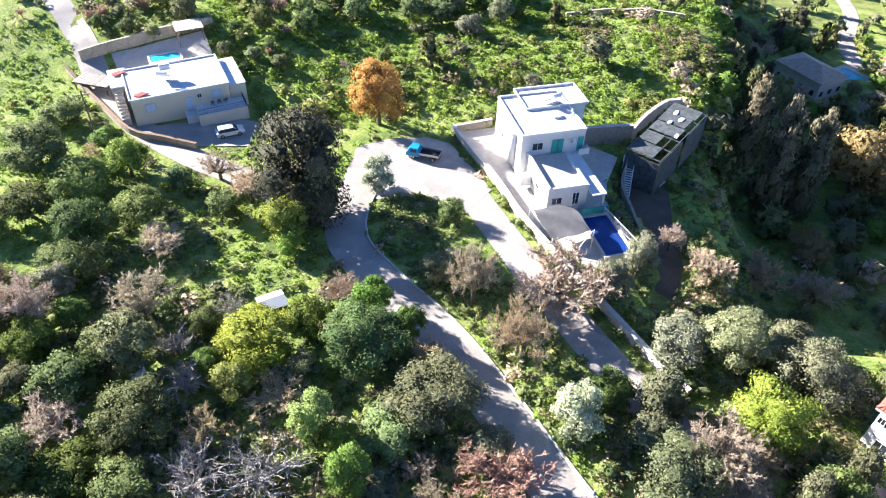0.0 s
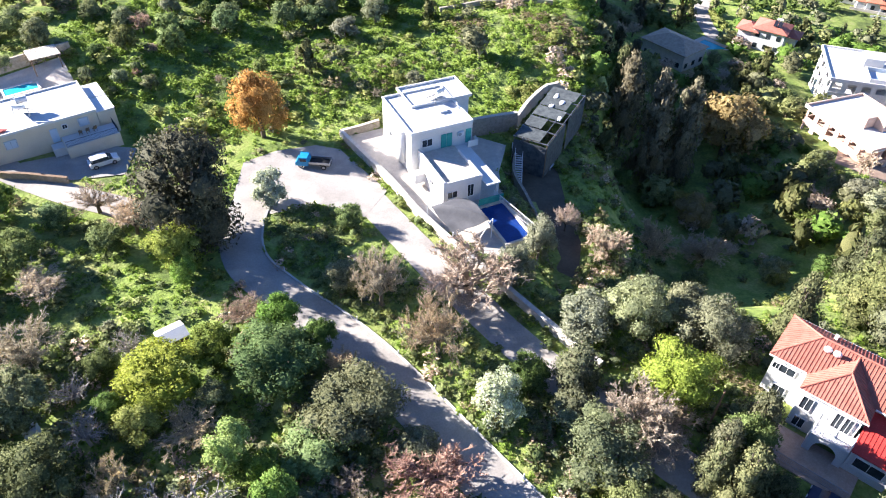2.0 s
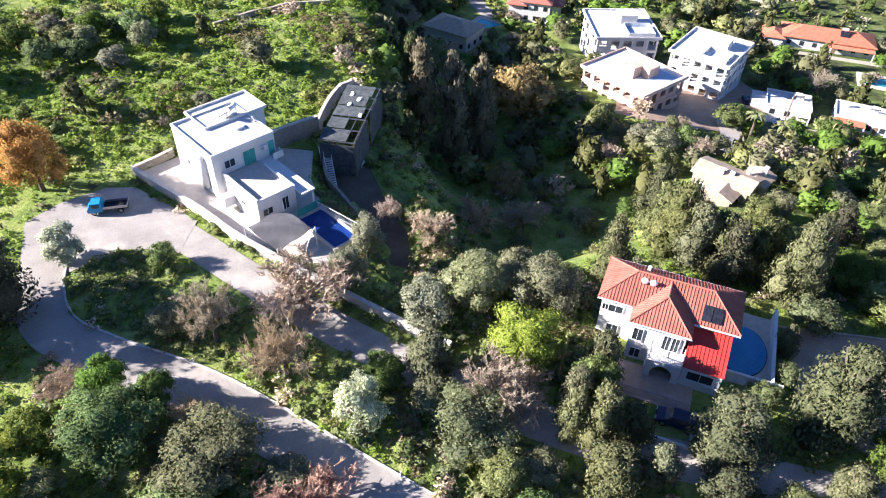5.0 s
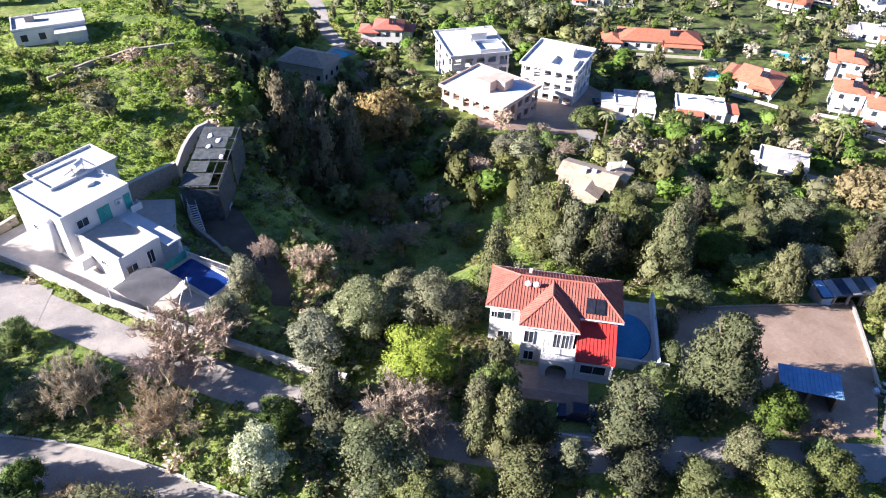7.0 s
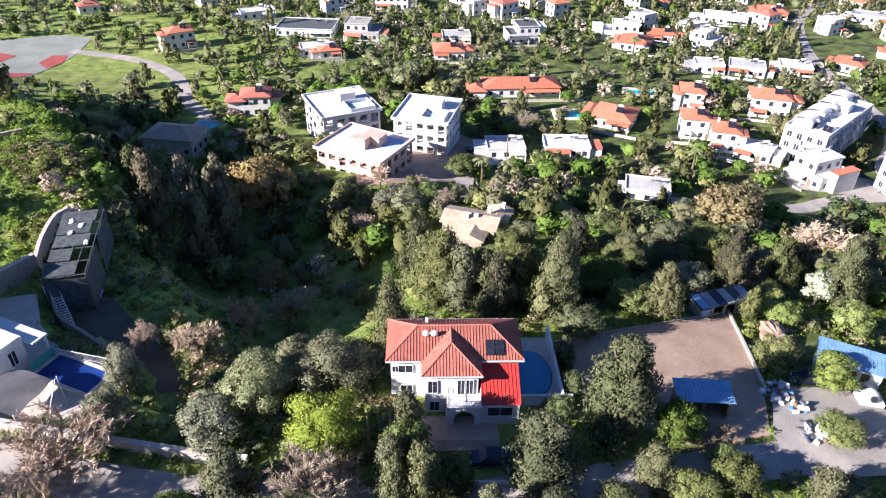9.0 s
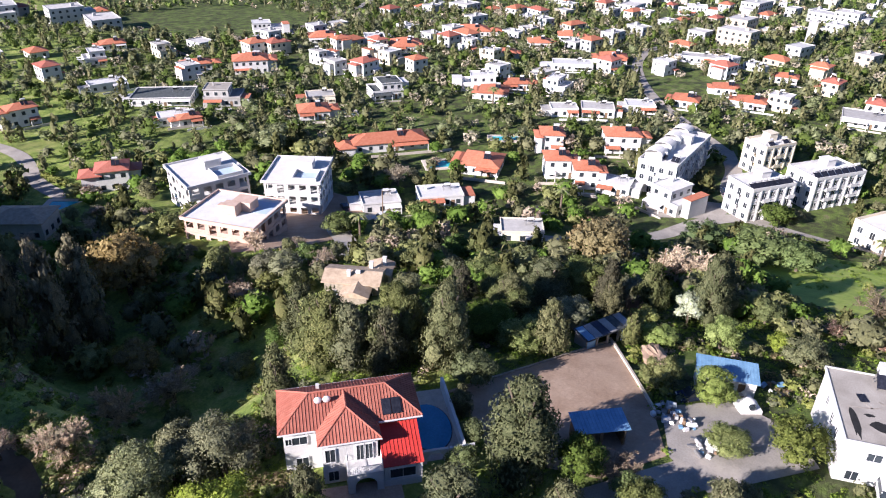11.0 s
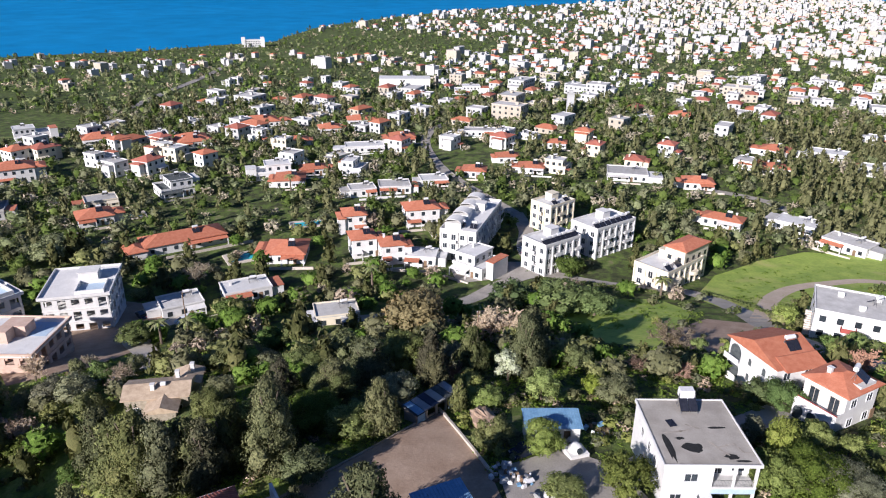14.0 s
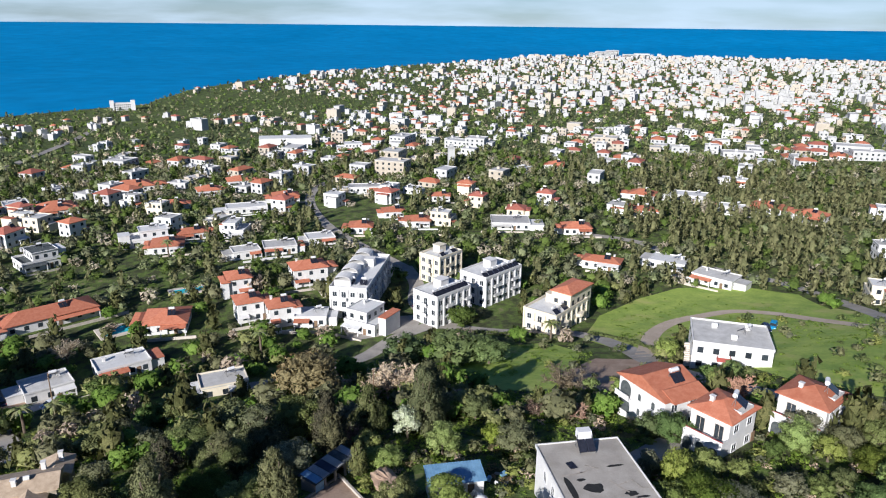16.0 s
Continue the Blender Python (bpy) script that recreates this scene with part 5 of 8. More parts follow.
for dx, dy in ((-0.48, 0.26), (0.48, -0.26)):
    s2.tube((dx, dy, 2.75), (-2.5 + dx, -4.6 + dy, 0.1), 0.06, 0.06, 4).tube((dx, dy, 3.65), (-2.5 + dx, -4.6 + dy, 1.0), 0.035, 0.035, 4)
    for k in range(8):
        a = Vector((dx, dy, 2.75)).lerp(Vector((-2.5 + dx, -4.6 + dy, 0.1)), k / 7)
        s2.tube(a, a + Vector((0, 0, 0.92)), 0.025, 0.025, 3, False)
part("tread", s1, WHITEMETAL, st)
part("rail", s2, WHITEMETAL, st)
part("landing", Shape().box(0.35, 0.75, 2.6, 1.5, 1.5, 0.12).ring(1.5, 1.5, 2.72, 0.9, 0.05, 0.35, 0.75), WHITEMETAL, st)
for dx in (-0.3, 1.0):
    part("leg", Shape().box(dx, 1.3, -0.6, 0.1, 0.1, 3.2), WHITEMETAL, st)

pg = thing("shade_pergola", *vw(21.4, 5.9), 0.0, VT + 37, "long pergola with torn grey shade netting", "pergola")
for i in range(6):
    for j in (-1, 1):
        part("post", Shape().box(-8.3 + 3.3 * i, 2.6 * j, -4.5, 0.14, 0.14, 7.3), WOOD, pg)
    part("rafter", Shape().box(-8.3 + 3.3 * i, 0, 2.8, 0.1, 5.6, 0.14), METAL, pg)
for j in range(5):
    part("purlin", Shape().box(0, -2.6 + 1.3 * j, 2.95, 17.0, 0.07, 0.08), METAL, pg)
for k, (a, b, wx, wy) in enumerate(((-6.8, 0.6, 3.0, 4.0), (-3.4, 1.2, 2.9, 2.8), (0.2, 0.4, 3.0, 4.6), (3.6, 0.6, 3.2, 4.4), (6.8, 0.5, 3.1, 4.8))):
    part("net", Shape().box(a, b, 3.04, wx, wy, 0.03), NETTING, pg)
part("net", Shape().box(-4.4, -2.7, -3.0, 7.6, 0.05, 5.7), NETTING, pg)
part("net", Shape().box(4.5, -2.7, -3.0, 7.8, 0.05, 5.7), NETTING, pg)
part("end_net", Shape().box(-8.4, 0, -3.0, 0.05, 5.2, 5.4), NETTING, pg)
for a, b in ((2.2, 0.9), (4.0, -0.2), (5.4, 1.3), (-0.8, -1.6)):
    part("torn_sheet", Shape().ball((a, b, 3.14), 0.8, 0.4, 0.1, 8, 4, 0.3, random.Random(int(a * 9))), WHITEMETAL, pg)
yard("garden_earth", [(26.0, 64), (26.2, 70), (25.7, 76), (25.3, 82), (27.2, 88), (32.4, 89.5), (33.4, 84.6), (32.3, 76.7), (31.8, 67.9), (29.2, 61.0)], DARKDIRT, "bare dark earth of the lower garden", "garden")
BENCH = (32.6, 86.0)
gt = thing("garden_bench", *BENCH, land_z(*BENCH) + 0.1, VT + 30, "small white metal bench by the garden edge", "bench")
part("seat", Shape().box(0, 0, 0.42, 1.5, 0.55, 0.06), WHITEMETAL, gt)
part("backrest", Shape().box(0, 0.3, 0.5, 1.5, 0.06, 0.5), WHITEMETAL, gt)
for a in (-0.65, 0.65):
    part("leg", Shape().box(a, 0, -0.2, 0.07, 0.5, 0.62), WHITEMETAL, gt)

# ---- the villa with the red roof ----
RX, RY, RT = 49.0, 36.8, -49.4
PATIO = plain("terracotta_paving", (0.44, 0.31, 0.23), (0.55, 0.41, 0.32), 1.4, 0.85, 0.2, 6.0, 0, 0.05)
rv = thing("villa", RX, RY, -0.2, RT, "white villa with a red clay tile roof and round pool", "villa")
part("wall", Shape().box(0, -0.2, -1.5, 13.8, 5.9, 7.3), WHITE, rv)
part("front_wing", Shape().box(-0.4, -4.3, -1.5, 5.6, 2.5, 7.28), WHITE, rv)
hr = hip_roof(13.8, 5.9, 5.8, 2.0, 0.5, 0.14)
part("roof", Shape().add([(x, y - 0.2, z) for x, y, z in hr.v], hr.f), REDTILE, rv)
tr = tile_ribs(13.8, 5.9, 5.8, 2.0, 0.5, 0.14)
for k in range(len(tr.v) // 8):
    part("roof_rib", Shape().add([(x, y - 0.2, z) for x, y, z in tr.v[8 * k:8 * k + 8]], [tuple(i - 8 * k for i in f) for f in tr.f[4 * k:4 * k + 4]]), REDTILE, rv)
gw, gy0, gy1 = 3.2, -5.9, -0.6
z0, z1 = 5.83, 7.75
wing = Shape().add([(-0.4 - gw, gy0, z0), (-0.4 + gw, gy0, z0), (-0.4 + gw, -3.0, z0), (-0.4 - gw, -3.0, z0), (-0.4, gy0 + 3.1, z1), (-0.4, gy1, z1), (-0.4 - gw, gy0, z0 - 0.14), (-0.4 + gw, gy0, z0 - 0.14)],
                   [(0, 1, 4), (1, 2, 5, 4), (3, 0, 4, 5), (6, 7, 1, 0), (0, 3, 2, 1)])
part("wing_roof", wing, REDTILE, rv)
s = Shape()
k = -gw + 0.17
while k < gw:
    reach = 3.1 * (1 - abs(k) / gw)
    s.tube((-0.4 + k, gy0, z0 + 0.02), (-0.4 + k, gy0 + reach, z0 + (z1 - z0) * reach / 3.1 + 0.02), 0.055, 0.055, 4, False)
    k += 0.34
k = gy0 + 0.17
while k < -0.7:
    reach = min(gw, (k - gy0) * gw / 3.1)
    for sx in (-1, 1):
        s.tube((-0.4 + sx * gw, k, z0 + 0.02), (-0.4 + sx * (gw - reach), k, z0 + (z1 - z0) * reach / gw + 0.02), 0.055, 0.055, 4, False)
    k += 0.34
for k in range(len(s.v) // 8):
    part("roof_rib", Shape().add(s.v[8 * k:8 * k + 8], [tuple(i - 8 * k for i in f) for f in s.f[4 * k:4 * k + 4]]), REDTILE, rv)
rid = Shape().tube((-4.0, -0.2, 7.95), (4.0, -0.2, 7.95), 0.11, 0.11, 6).tube((-0.4, -2.8, 7.78), (-0.4, -0.4, 7.78), 0.11, 0.11, 6)
for sx in (-1, 1):
    rid.tube((sx * 4.0, -0.2, 7.95), (sx * 7.4, -3.6, 5.98), 0.1, 0.1, 6).tube((sx * 4.0, -0.2, 7.95), (sx * 7.4, 3.2, 5.98), 0.1, 0.1, 6).tube((-0.4, -2.8, 7.78), (-0.4 + sx * gw, gy0, z0 + 0.03), 0.1, 0.1, 6)
part("ridge_tile", rid, REDTILE, rv)
part("gutter", Shape().box(-5.55, -3.72, 5.78, 3.7, 0.12, 0.12).box(5.1, -3.72, 5.78, 4.6, 0.12, 0.12).box(0, 3.3, 5.78, 14.8, 0.12, 0.12).box(-0.4, -5.98, 5.7, 6.5, 0.12, 0.12), WHITEMETAL, rv)
sheet_ = Shape().add([(2.7, -3.3, 5.2), (6.8, -3.3, 5.2), (6.8, -7.5, 3.3), (2.7, -7.5, 3.3), (2.7, -3.3, 5.1), (6.8, -3.3, 5.1), (6.8, -7.5, 3.2), (2.7, -7.5, 3.2)], [(3, 2, 1, 0), (4, 5, 6, 7), (0, 1, 5, 4), (1, 2, 6, 5), (2, 3, 7, 6), (3, 0, 4, 7)])
part("lean_to_roof", sheet_, REDSHEET, rv, "bright red sheet roof")
s = Shape()
for k in range(11):
    a = 2.8 + 0.4 * k
    s.tube((a, -3.3, 5.22), (a, -7.5, 3.32), 0.04, 0.04, 4, False)
part("sheet_rib", s, REDSHEET, rv)
part("lean_to_wall", Shape().box(4.7, -5.2, -1.5, 3.7, 3.7, 4.6).box(4.7, -7.2, -1.5, 3.9, 0.2, 2.6), WHITE, rv)
part("veranda_post", Shape().box(2.9, -7.3, 1.0, 0.2, 0.2, 2.2), WHITE, rv)
part("veranda_post", Shape().box(6.6, -7.3, 1.0, 0.2, 0.2, 2.2), WHITE, rv)
part("balcony_floor", Shape().box(0.9, -6.5, 2.75, 3.6, 2.1, 0.2), WHITE, rv)
part("balcony_railing", rail(rail(rail(Shape(), (-0.85, -7.5, 2.95), (2.65, -7.5, 2.95), 0.95, 0.2), (-0.85, -7.5, 2.95), (-0.85, -5.6, 2.95), 0.95, 0.2), (2.65, -7.5, 2.95), (2.65, -5.6, 2.95), 0.95, 0.2), WHITEMETAL, rv)


def arch_panel(w, h, t, ow, oh):
    """A wall panel with a round-headed hole, standing on z = 0 and centred on x."""
    pts = [(-ow / 2, 0), (-ow / 2, oh)] + [(-ow / 2 * math.cos(math.pi * k / 10), oh + ow / 2 * math.sin(math.pi * k / 10)) for k in range(1, 10)] + [(ow / 2, oh), (ow / 2, 0)]
    outer = []
    for x, z in pts:
        if z == 0:
            outer.append((math.copysign(w / 2, x), 0))
        else:
            outer.append((x / (ow / 2) * w / 2 if abs(x) > ow / 2 - 1e-6 else x * w / ow, h if abs(x) < ow / 2 - 1e-6 else oh))
    s_ = Shape()
    for y in (-t / 2, t / 2):
        s_.v += [(x, y, z) for x, z in pts] + [(x, y, z) for x, z in outer]
    m = len(pts)
    for k in range(m - 1):
        s_.f += [(k, k + 1, m + k + 1, m + k), (2 * m + k + 1, 2 * m + k, 3 * m + k, 3 * m + k + 1), (k + 1, k, 2 * m + k, 2 * m + k + 1), (m + k, m + k + 1, 3 * m + k + 1, 3 * m + k)]
    return s_


ob = part("porch_arch", arch_panel(3.6, 2.75, 0.25, 2.2, 1.2), WHITE, rv, "white porch arch under the balcony")
ob.matrix_basis = pose(0.9, -7.4, 0)
part("porch_side", Shape().box(-0.8, -6.5, 0, 0.25, 1.8, 2.75).box(2.6, -6.5, 0, 0.25, 1.8, 2.75), WHITE, rv)
for x_, y_, z_, w_, h_ in ((-5.3, -3.2, 3.9, 1.5, 1.0), (-6.4, -3.2, 4.0, 0.6, 0.8), (-2.4, -5.6, 3.2, 0.95, 1.7), (0.6, -5.6, 3.0, 0.7, 2.0), (1.5, -5.6, 3.0, 0.7, 2.0), (-2.2, -5.6, 0.6, 1.0, 1.3), (-5.2, -3.2, 0.8, 1.2, 1.2), (4.7, -7.12, 1.3, 2.6, 1.2)):
    put_window(rv, x_, y_, z_, 0, w_, h_)
for dx in (0.0, 1.05):
    part("solar_panel", Shape().add([(3.3 + dx, -3.25, 6.36), (4.25 + dx, -3.25, 6.36), (4.25 + dx, -1.75, 7.2), (3.3 + dx, -1.75, 7.2), (3.3 + dx, -3.2, 6.22), (4.25 + dx, -3.2, 6.22), (4.25 + dx, -1.7, 7.06), (3.3 + dx, -1.7, 7.06)],
                                  [(0, 1, 2, 3), (7, 6, 5, 4), (0, 4, 5, 1), (1, 5, 6, 2), (2, 6, 7, 3), (3, 7, 4, 0)]), SOLAR, rv)
for dx in (-3.1, -2.2):
    part("satellite_dish", Shape().ball((dx, -1.3, 7.75), 0.42, 0.2, 0.42, 14, 8), WHITEMETAL, rv)
    part("dish_arm", Shape().tube((dx, -1.1, 7.3), (dx, -1.25, 7.7), 0.04, 0.04, 5), METAL, rv)
part("chimney", Shape().box(-3.0, 1.4, 6.9, 0.35, 0.35, 0.7), WHITE, rv)
part("patio", Shape().box(0.3, -8.6, -1.2, 8.4, 4.6, 1.55), PATIO, rv, "terracotta paved front terrace")
part("lower_terrace", Shape().box(0.6, -13.0, -1.6, 8.8, 4.2, 1.75), PATIO, rv)
part("terrace_wall", Shape().box(-3.7, -13.0, -1.5, 0.25, 4.2, 2.5).box(5.0, -13.0, -1.5, 0.25, 4.2, 2.5).box(0.6, -15.0, -1.5, 8.6, 0.25, 2.2), WHITE, rv)
block_out(RX, RY, RT, [(-6.0, -17), (6.5, -17), (13, -10), (13, 7), (-7.2, 4)])

deck = thing("pool_terrace", RX, RY, -0.2, RT, "stone paved terrace round the oval pool", "terrace", "", "structure")
ring_ = []
for k in range(40):
    a = 2 * math.pi * k / 40
    ring_.append((9.0 + 2.45 * math.cos(a), 0.4 + 3.7 * math.sin(a)))
s = Shape()
edge = [(min(11.7, max(6.95, 9.0 + 9 * math.cos(2 * math.pi * k / 40))), min(6.6, max(-4.6, 0.4 + 9 * math.sin(2 * math.pi * k / 40)))) for k in range(40)]
s.v = [(x, y, 0.1) for x, y in ring_] + [(x, y, 0.1) for x, y in edge] + [(x, y, -0.7) for x, y in ring_] + [(x, y, -2.5) for x, y in edge]
for k in range(40):
    q = (k + 1) % 40
    s.f += [(k, q, 40 + q, 40 + k)[::-1], (80 + k, 80 + q, q, k)[::-1], (40 + k, 40 + q, 120 + q, 120 + k)[::-1]]
part("paving", s, PALESTONE, deck)
oval = thing("swimming_pool", RX, RY, -0.2, RT, "blue oval pool with a dark rim beside the red-roofed villa", "pool")
part("water", Shape().prism(ring_, -0.6, 0.2), POOL, oval)
s = Shape()
for k in range(40):
    (x0, y0), (x1, y1) = ring_[k], ring_[(k + 1) % 40]
    s.tube((x0, y0, 0.08), (x1, y1, 0.08), 0.12, 0.12, 5, False)
part("rim", s, DARKGLASS, oval)
pw = thing("pool_wall", RX, RY, -0.2, RT, "white wall round the pool terrace with arches", "wall", "", "structure")
part("long_wall", Shape().box(11.85, 1.0, -2.5, 0.35, 11.6, 4.2), WHITE, pw)
for k in range(2):
    ob = part("arch_wall", arch_panel(2.9, 1.9, 0.3, 1.9, 0.6), WHITE, pw)
    ob.matrix_basis = pose(8.6 + 2.9 * k, -4.8, 0)
part("wall_base", Shape().box(10.0, -4.8, -2.5, 5.9, 0.36, 2.5), WHITE, pw)
ir = thing("iron_fence", RX, RY, 0.2, RT, "dark iron fence in front of the patio", "fence")
part("railing", rail(Shape(), (-3.6, -10.4, -0.1), (4.2, -10.4, -0.1), 1.0, 0.16, 0.025), METAL, ir)

# ---- the cream bungalow ----
HX, HY, HT = -41.0, 94.0, 27.0
lh = thing("bungalow", HX, HY, 2.0, HT, "cream bungalow with a white flat roof and shutters", "house")
part("wall", Shape().box(0, 4.0, -2, 14.4, 9.9, 5.3), CREAM, lh)
part("side_wing", Shape().box(-8.0, 7.2, -2, 2.4, 5.8, 5.28), CREAM, lh)
part("roof", Shape().box(0, 4.0, 3.305, 14.6, 10.1, 0.12).box(-8.0, 7.2, 3.3, 2.6, 6.0, 0.12), ROOFWHITE, lh)
part("parapet", Shape().ring(14.7, 10.2, 3.43, 0.22, 0.2, 0, 4.0), WHITE, lh)
part("annex", Shape().box(8.6, 4.3, -2, 2.5, 9.4, 4.6), CREAM, lh)
for k in range(2):
    part("roof_panel", Shape().box(8.6, 1.9 + 4.7 * k, 2.62, 2.7, 4.4, 0.12), WHITEMETAL, lh)
part("terrace", Shape().box(5.3, -2.6, -2, 7.4, 3.4, 2.75), CREAM, lh)
part("terrace_floor", Shape().box(5.3, -2.6, 0.755, 7.2, 3.2, 0.05), ROOFWHITE, lh)
part("railing", rail(rail(Shape(), (1.7, -4.2, 0.8), (8.9, -4.2, 0.8), 0.9, 0.15, 0.02), (8.9, -4.2, 0.8), (8.9, -1.0, 0.8), 0.9, 0.15, 0.02), DARKGLASS, lh)
for x_, y_, z_, w_, h_, sh in ((-4.6, -1.0, 1.3, 1.5, 1.1, PALEBLUE), (5.2, -1.0, 1.7, 1.3, 1.1, PALEBLUE), (2.6, -1.0, 2.0, 0.6, 0.6, None)):
    put_window(lh, x_, y_, z_, 0, w_, h_, sh)
    if sh:
        part("shutter", Shape().box(x_ - w_ * 0.25, y_ - 0.06, z_, w_ * 0.46, 0.05, h_).box(x_ + w_ * 0.25, y_ - 0.06, z_, w_ * 0.46, 0.05, h_), PALEBLUE, lh)
part("door", Shape().box(1.0, -1.0, 0.3, 1.0, 0.1, 2.1), PALEBLUE, lh, "pale blue front door")
part("front_steps", Shape().box(0.9, -2.0, -1, 1.8, 1.8, 1.2), WHITE, lh)
s = Shape()
for k in range(9):
    s.box(-8.4, 3.9 - 0.5 * k, -1.5, 1.2, 0.5, 4.6 - 0.34 * k)
part("stair", s, PALESTONE, lh)
solar_heater(lh, -1.4, 3.2, 3.45, 150)
part("water_tank", Shape().tube((-1.8, 4.4, 5.2), (-0.3, 4.4, 5.2), 0.5, 0.5, 12), WHITEMETAL, lh)
for a, b in ((-7.8, 8.2), (-5.6, 0.2)):
    part("red_awning", Shape().ball((a, b, 3.62), 1.1, 0.7, 0.12, 10, 4, 0.3, random.Random(3)), REDPAINT, lh)
block_out(HX, HY, HT, [(-10, -2), (1, -6), (10.5, -5), (11, 10), (-9.5, 11)])
yard("forecourt", [(-46.5, 88.3), (-36.4, 85.6), (-29.5, 86.5), (-29, 93), (-33, 94), (-44, 90.5)], ASPHALT, "shaded tarmac forecourt of the bungalow", "yard", 0.11)


def hw(a, b):
    c, s_ = math.cos(radians(HT)), math.sin(radians(HT))
    return HX + c * a - s_ * b, HY + s_ * a + c * b


yard("pool_yard", [hw(-7.5, 11), hw(7.5, 11), hw(7.5, 20), hw(-8, 19.5)], PALESTONE, "pale paving round the bungalow pool", "paving", 0.16)
run_wall("garden_wall", [hw(-12.8, 19.8), hw(0, 20.6), hw(9.5, 20.8)], 1.9, 0.4, STONE, "tall brown stone wall behind the bungalow pool", 0)
bp = thing("swimming_pool", *hw(0.0, 15.0), land_z(*hw(0.0, 16.4)) + 0.05, HT, "turquoise pool behind the cream bungalow", "pool")
part("rim", Shape().ring(5.4, 3.0, -0.6, 1.0, 0.3), WHITE, bp)
part("water", Shape().box(0, 0, -0.5, 4.8, 2.4, 0.8), POOLTURQ, bp)
pv = thing("pergola", *hw(5.0, 18.4), land_z(*hw(5.0, 18.4)) + 0.2, HT, "pale slatted pergola beside the pool", "pergola")
for a in (-2, 2):
    for b in (-1.6, 1.6):
        part("post", Shape().box(a, b, -0.5, 0.15, 0.15, 2.9), WOOD, pv)
for k in range(9):
    part("slat", Shape().box(0, -1.8 + 0.45 * k, 2.4, 4.6, 0.3, 0.07), PALESTONE, pv)
sl = thing("slatted_deck", *hw(-11.4, 12.6), max(2.4, land_z(*hw(-11.4, 12.6)) + 0.2), HT - 40, "grey slatted wooden deck roof", "deck")
for k in range(12):
    part("board", Shape().box(-2.9 + 0.52 * k, 0, 0.6, 0.42, 3.2, 0.07), PALEBARK, sl)
part("beam", Shape().box(0, -1.4, 0.3, 6.2, 0.15, 0.3).box(0, 1.4, 0.3, 6.2, 0.15, 0.3), WOOD, sl)
for a, b in ((-2.8, -1.4), (2.8, -1.4), (-2.8, 1.4), (2.8, 1.4)):
    part("post", Shape().box(a, b, -1.2, 0.15, 0.15, 1.5), WOOD, sl)

chair_model = thing("terrace_chair", *hw(4.2, -2.0), 2.82, HT + 170, "dark wooden terrace chair", "chair", "terrace chairs")
part("seat", Shape().box(0, 0, 0.42, 0.5, 0.5, 0.05), WOOD, chair_model)
part("backrest", Shape().box(0, 0.24, 0.47, 0.5, 0.05, 0.45), WOOD, chair_model)
for a, b in ((-0.2, -0.2), (0.2, -0.2), (-0.2, 0.2), (0.2, 0.2)):
    part("leg", Shape().box(a, b, 0, 0.05, 0.05, 0.42), WOOD, chair_model)
for a, t in ((5.2, 185), (6.2, 200)):
    copy_thing(chair_model, pose(*hw(a, -1.9), 2.82, 0, 0, HT + t))


# ---- vehicles ----
def wheel(parent, x, y, r=0.33):
    w = part("wheel", Shape().tube((x - 0.11, y, r), (x + 0.11, y, r), r, r, 14), RUBBER, parent)
    part("rim", Shape().tube((x - 0.12, y, r), (x + 0.12, y, r), r * 0.6, r * 0.6, 10), METAL, w)


def car(x, y, turn, paint, label, z=None, pickup=False, length=4.1):
    """A car with nose along +y before the turn."""
    root = thing("pickup_truck" if pickup else "car", x, y, (land_z(x, y) if z is None else z) + 0.1, turn, label, "pickup" if pickup else "car")
    L, W = length / 2, 0.86
    prof = [(-L, 0.32), (-L, 0.82), (-L + 0.12, 0.95), (L - 0.75, 0.9), (L - 0.1, 0.75), (L, 0.6), (L, 0.32)]
    s = Shape()
    for sx in (-W, W):
        s.v += [(sx * (1 if z_ < 0.9 else 0.96), y_, z_) for y_, z_ in prof]
    m = len(prof)
    s.f = [tuple(range(m)), tuple(range(m, 2 * m))[::-1]] + [(k, m + k, m + (k + 1) % m, (k + 1) % m) for k in range(m)]
    part("body", s, paint, root)
    c0, c1 = (-0.2, 1.2) if pickup else (-L + 0.25, L - 1.2)
    cab = Shape().add([(-0.8, c0, 0.9), (0.8, c0, 0.9), (0.8, c1 + 0.35, 0.9), (-0.8, c1 + 0.35, 0.9), (-0.66, c0 + 0.15, 1.42), (0.66, c0 + 0.15, 1.42), (0.66, c1 - 0.35, 1.42), (-0.66, c1 - 0.35, 1.42)],
                      [(3, 2, 1, 0), (4, 5, 6, 7), (0, 1, 5, 4), (1, 2, 6, 5), (2, 3, 7, 6), (3, 0, 4, 7)])
    part("window", cab, DARKGLASS, root)
    part("roof", Shape().box(0, (c0 + c1 - 0.2) / 2, 1.42, 1.34, c1 - c0 - 0.45, 0.06), paint, root)
    for sy in (c0 + 0.1, c1 - 0.1):
        part("pillar", Shape().tube((-0.74, sy, 0.9), (-0.67, sy * 0.9, 1.43), 0.04, 0.04, 4).tube((0.74, sy, 0.9), (0.67, sy * 0.9, 1.43), 0.04, 0.04, 4), paint, root)
    for sx in (-0.6, 0.6):
        part("headlight", Shape().box(sx, L - 0.02, 0.6, 0.35, 0.08, 0.16), WHITEMETAL, root)
        part("tail_light", Shape().box(sx, -L + 0.01, 0.66, 0.25, 0.06, 0.18), REDPAINT, root)
    for sx in (-0.78, 0.78):
        for sy in (-L + 0.75, L - 0.8):
            wheel(root, sx, sy)
    return root


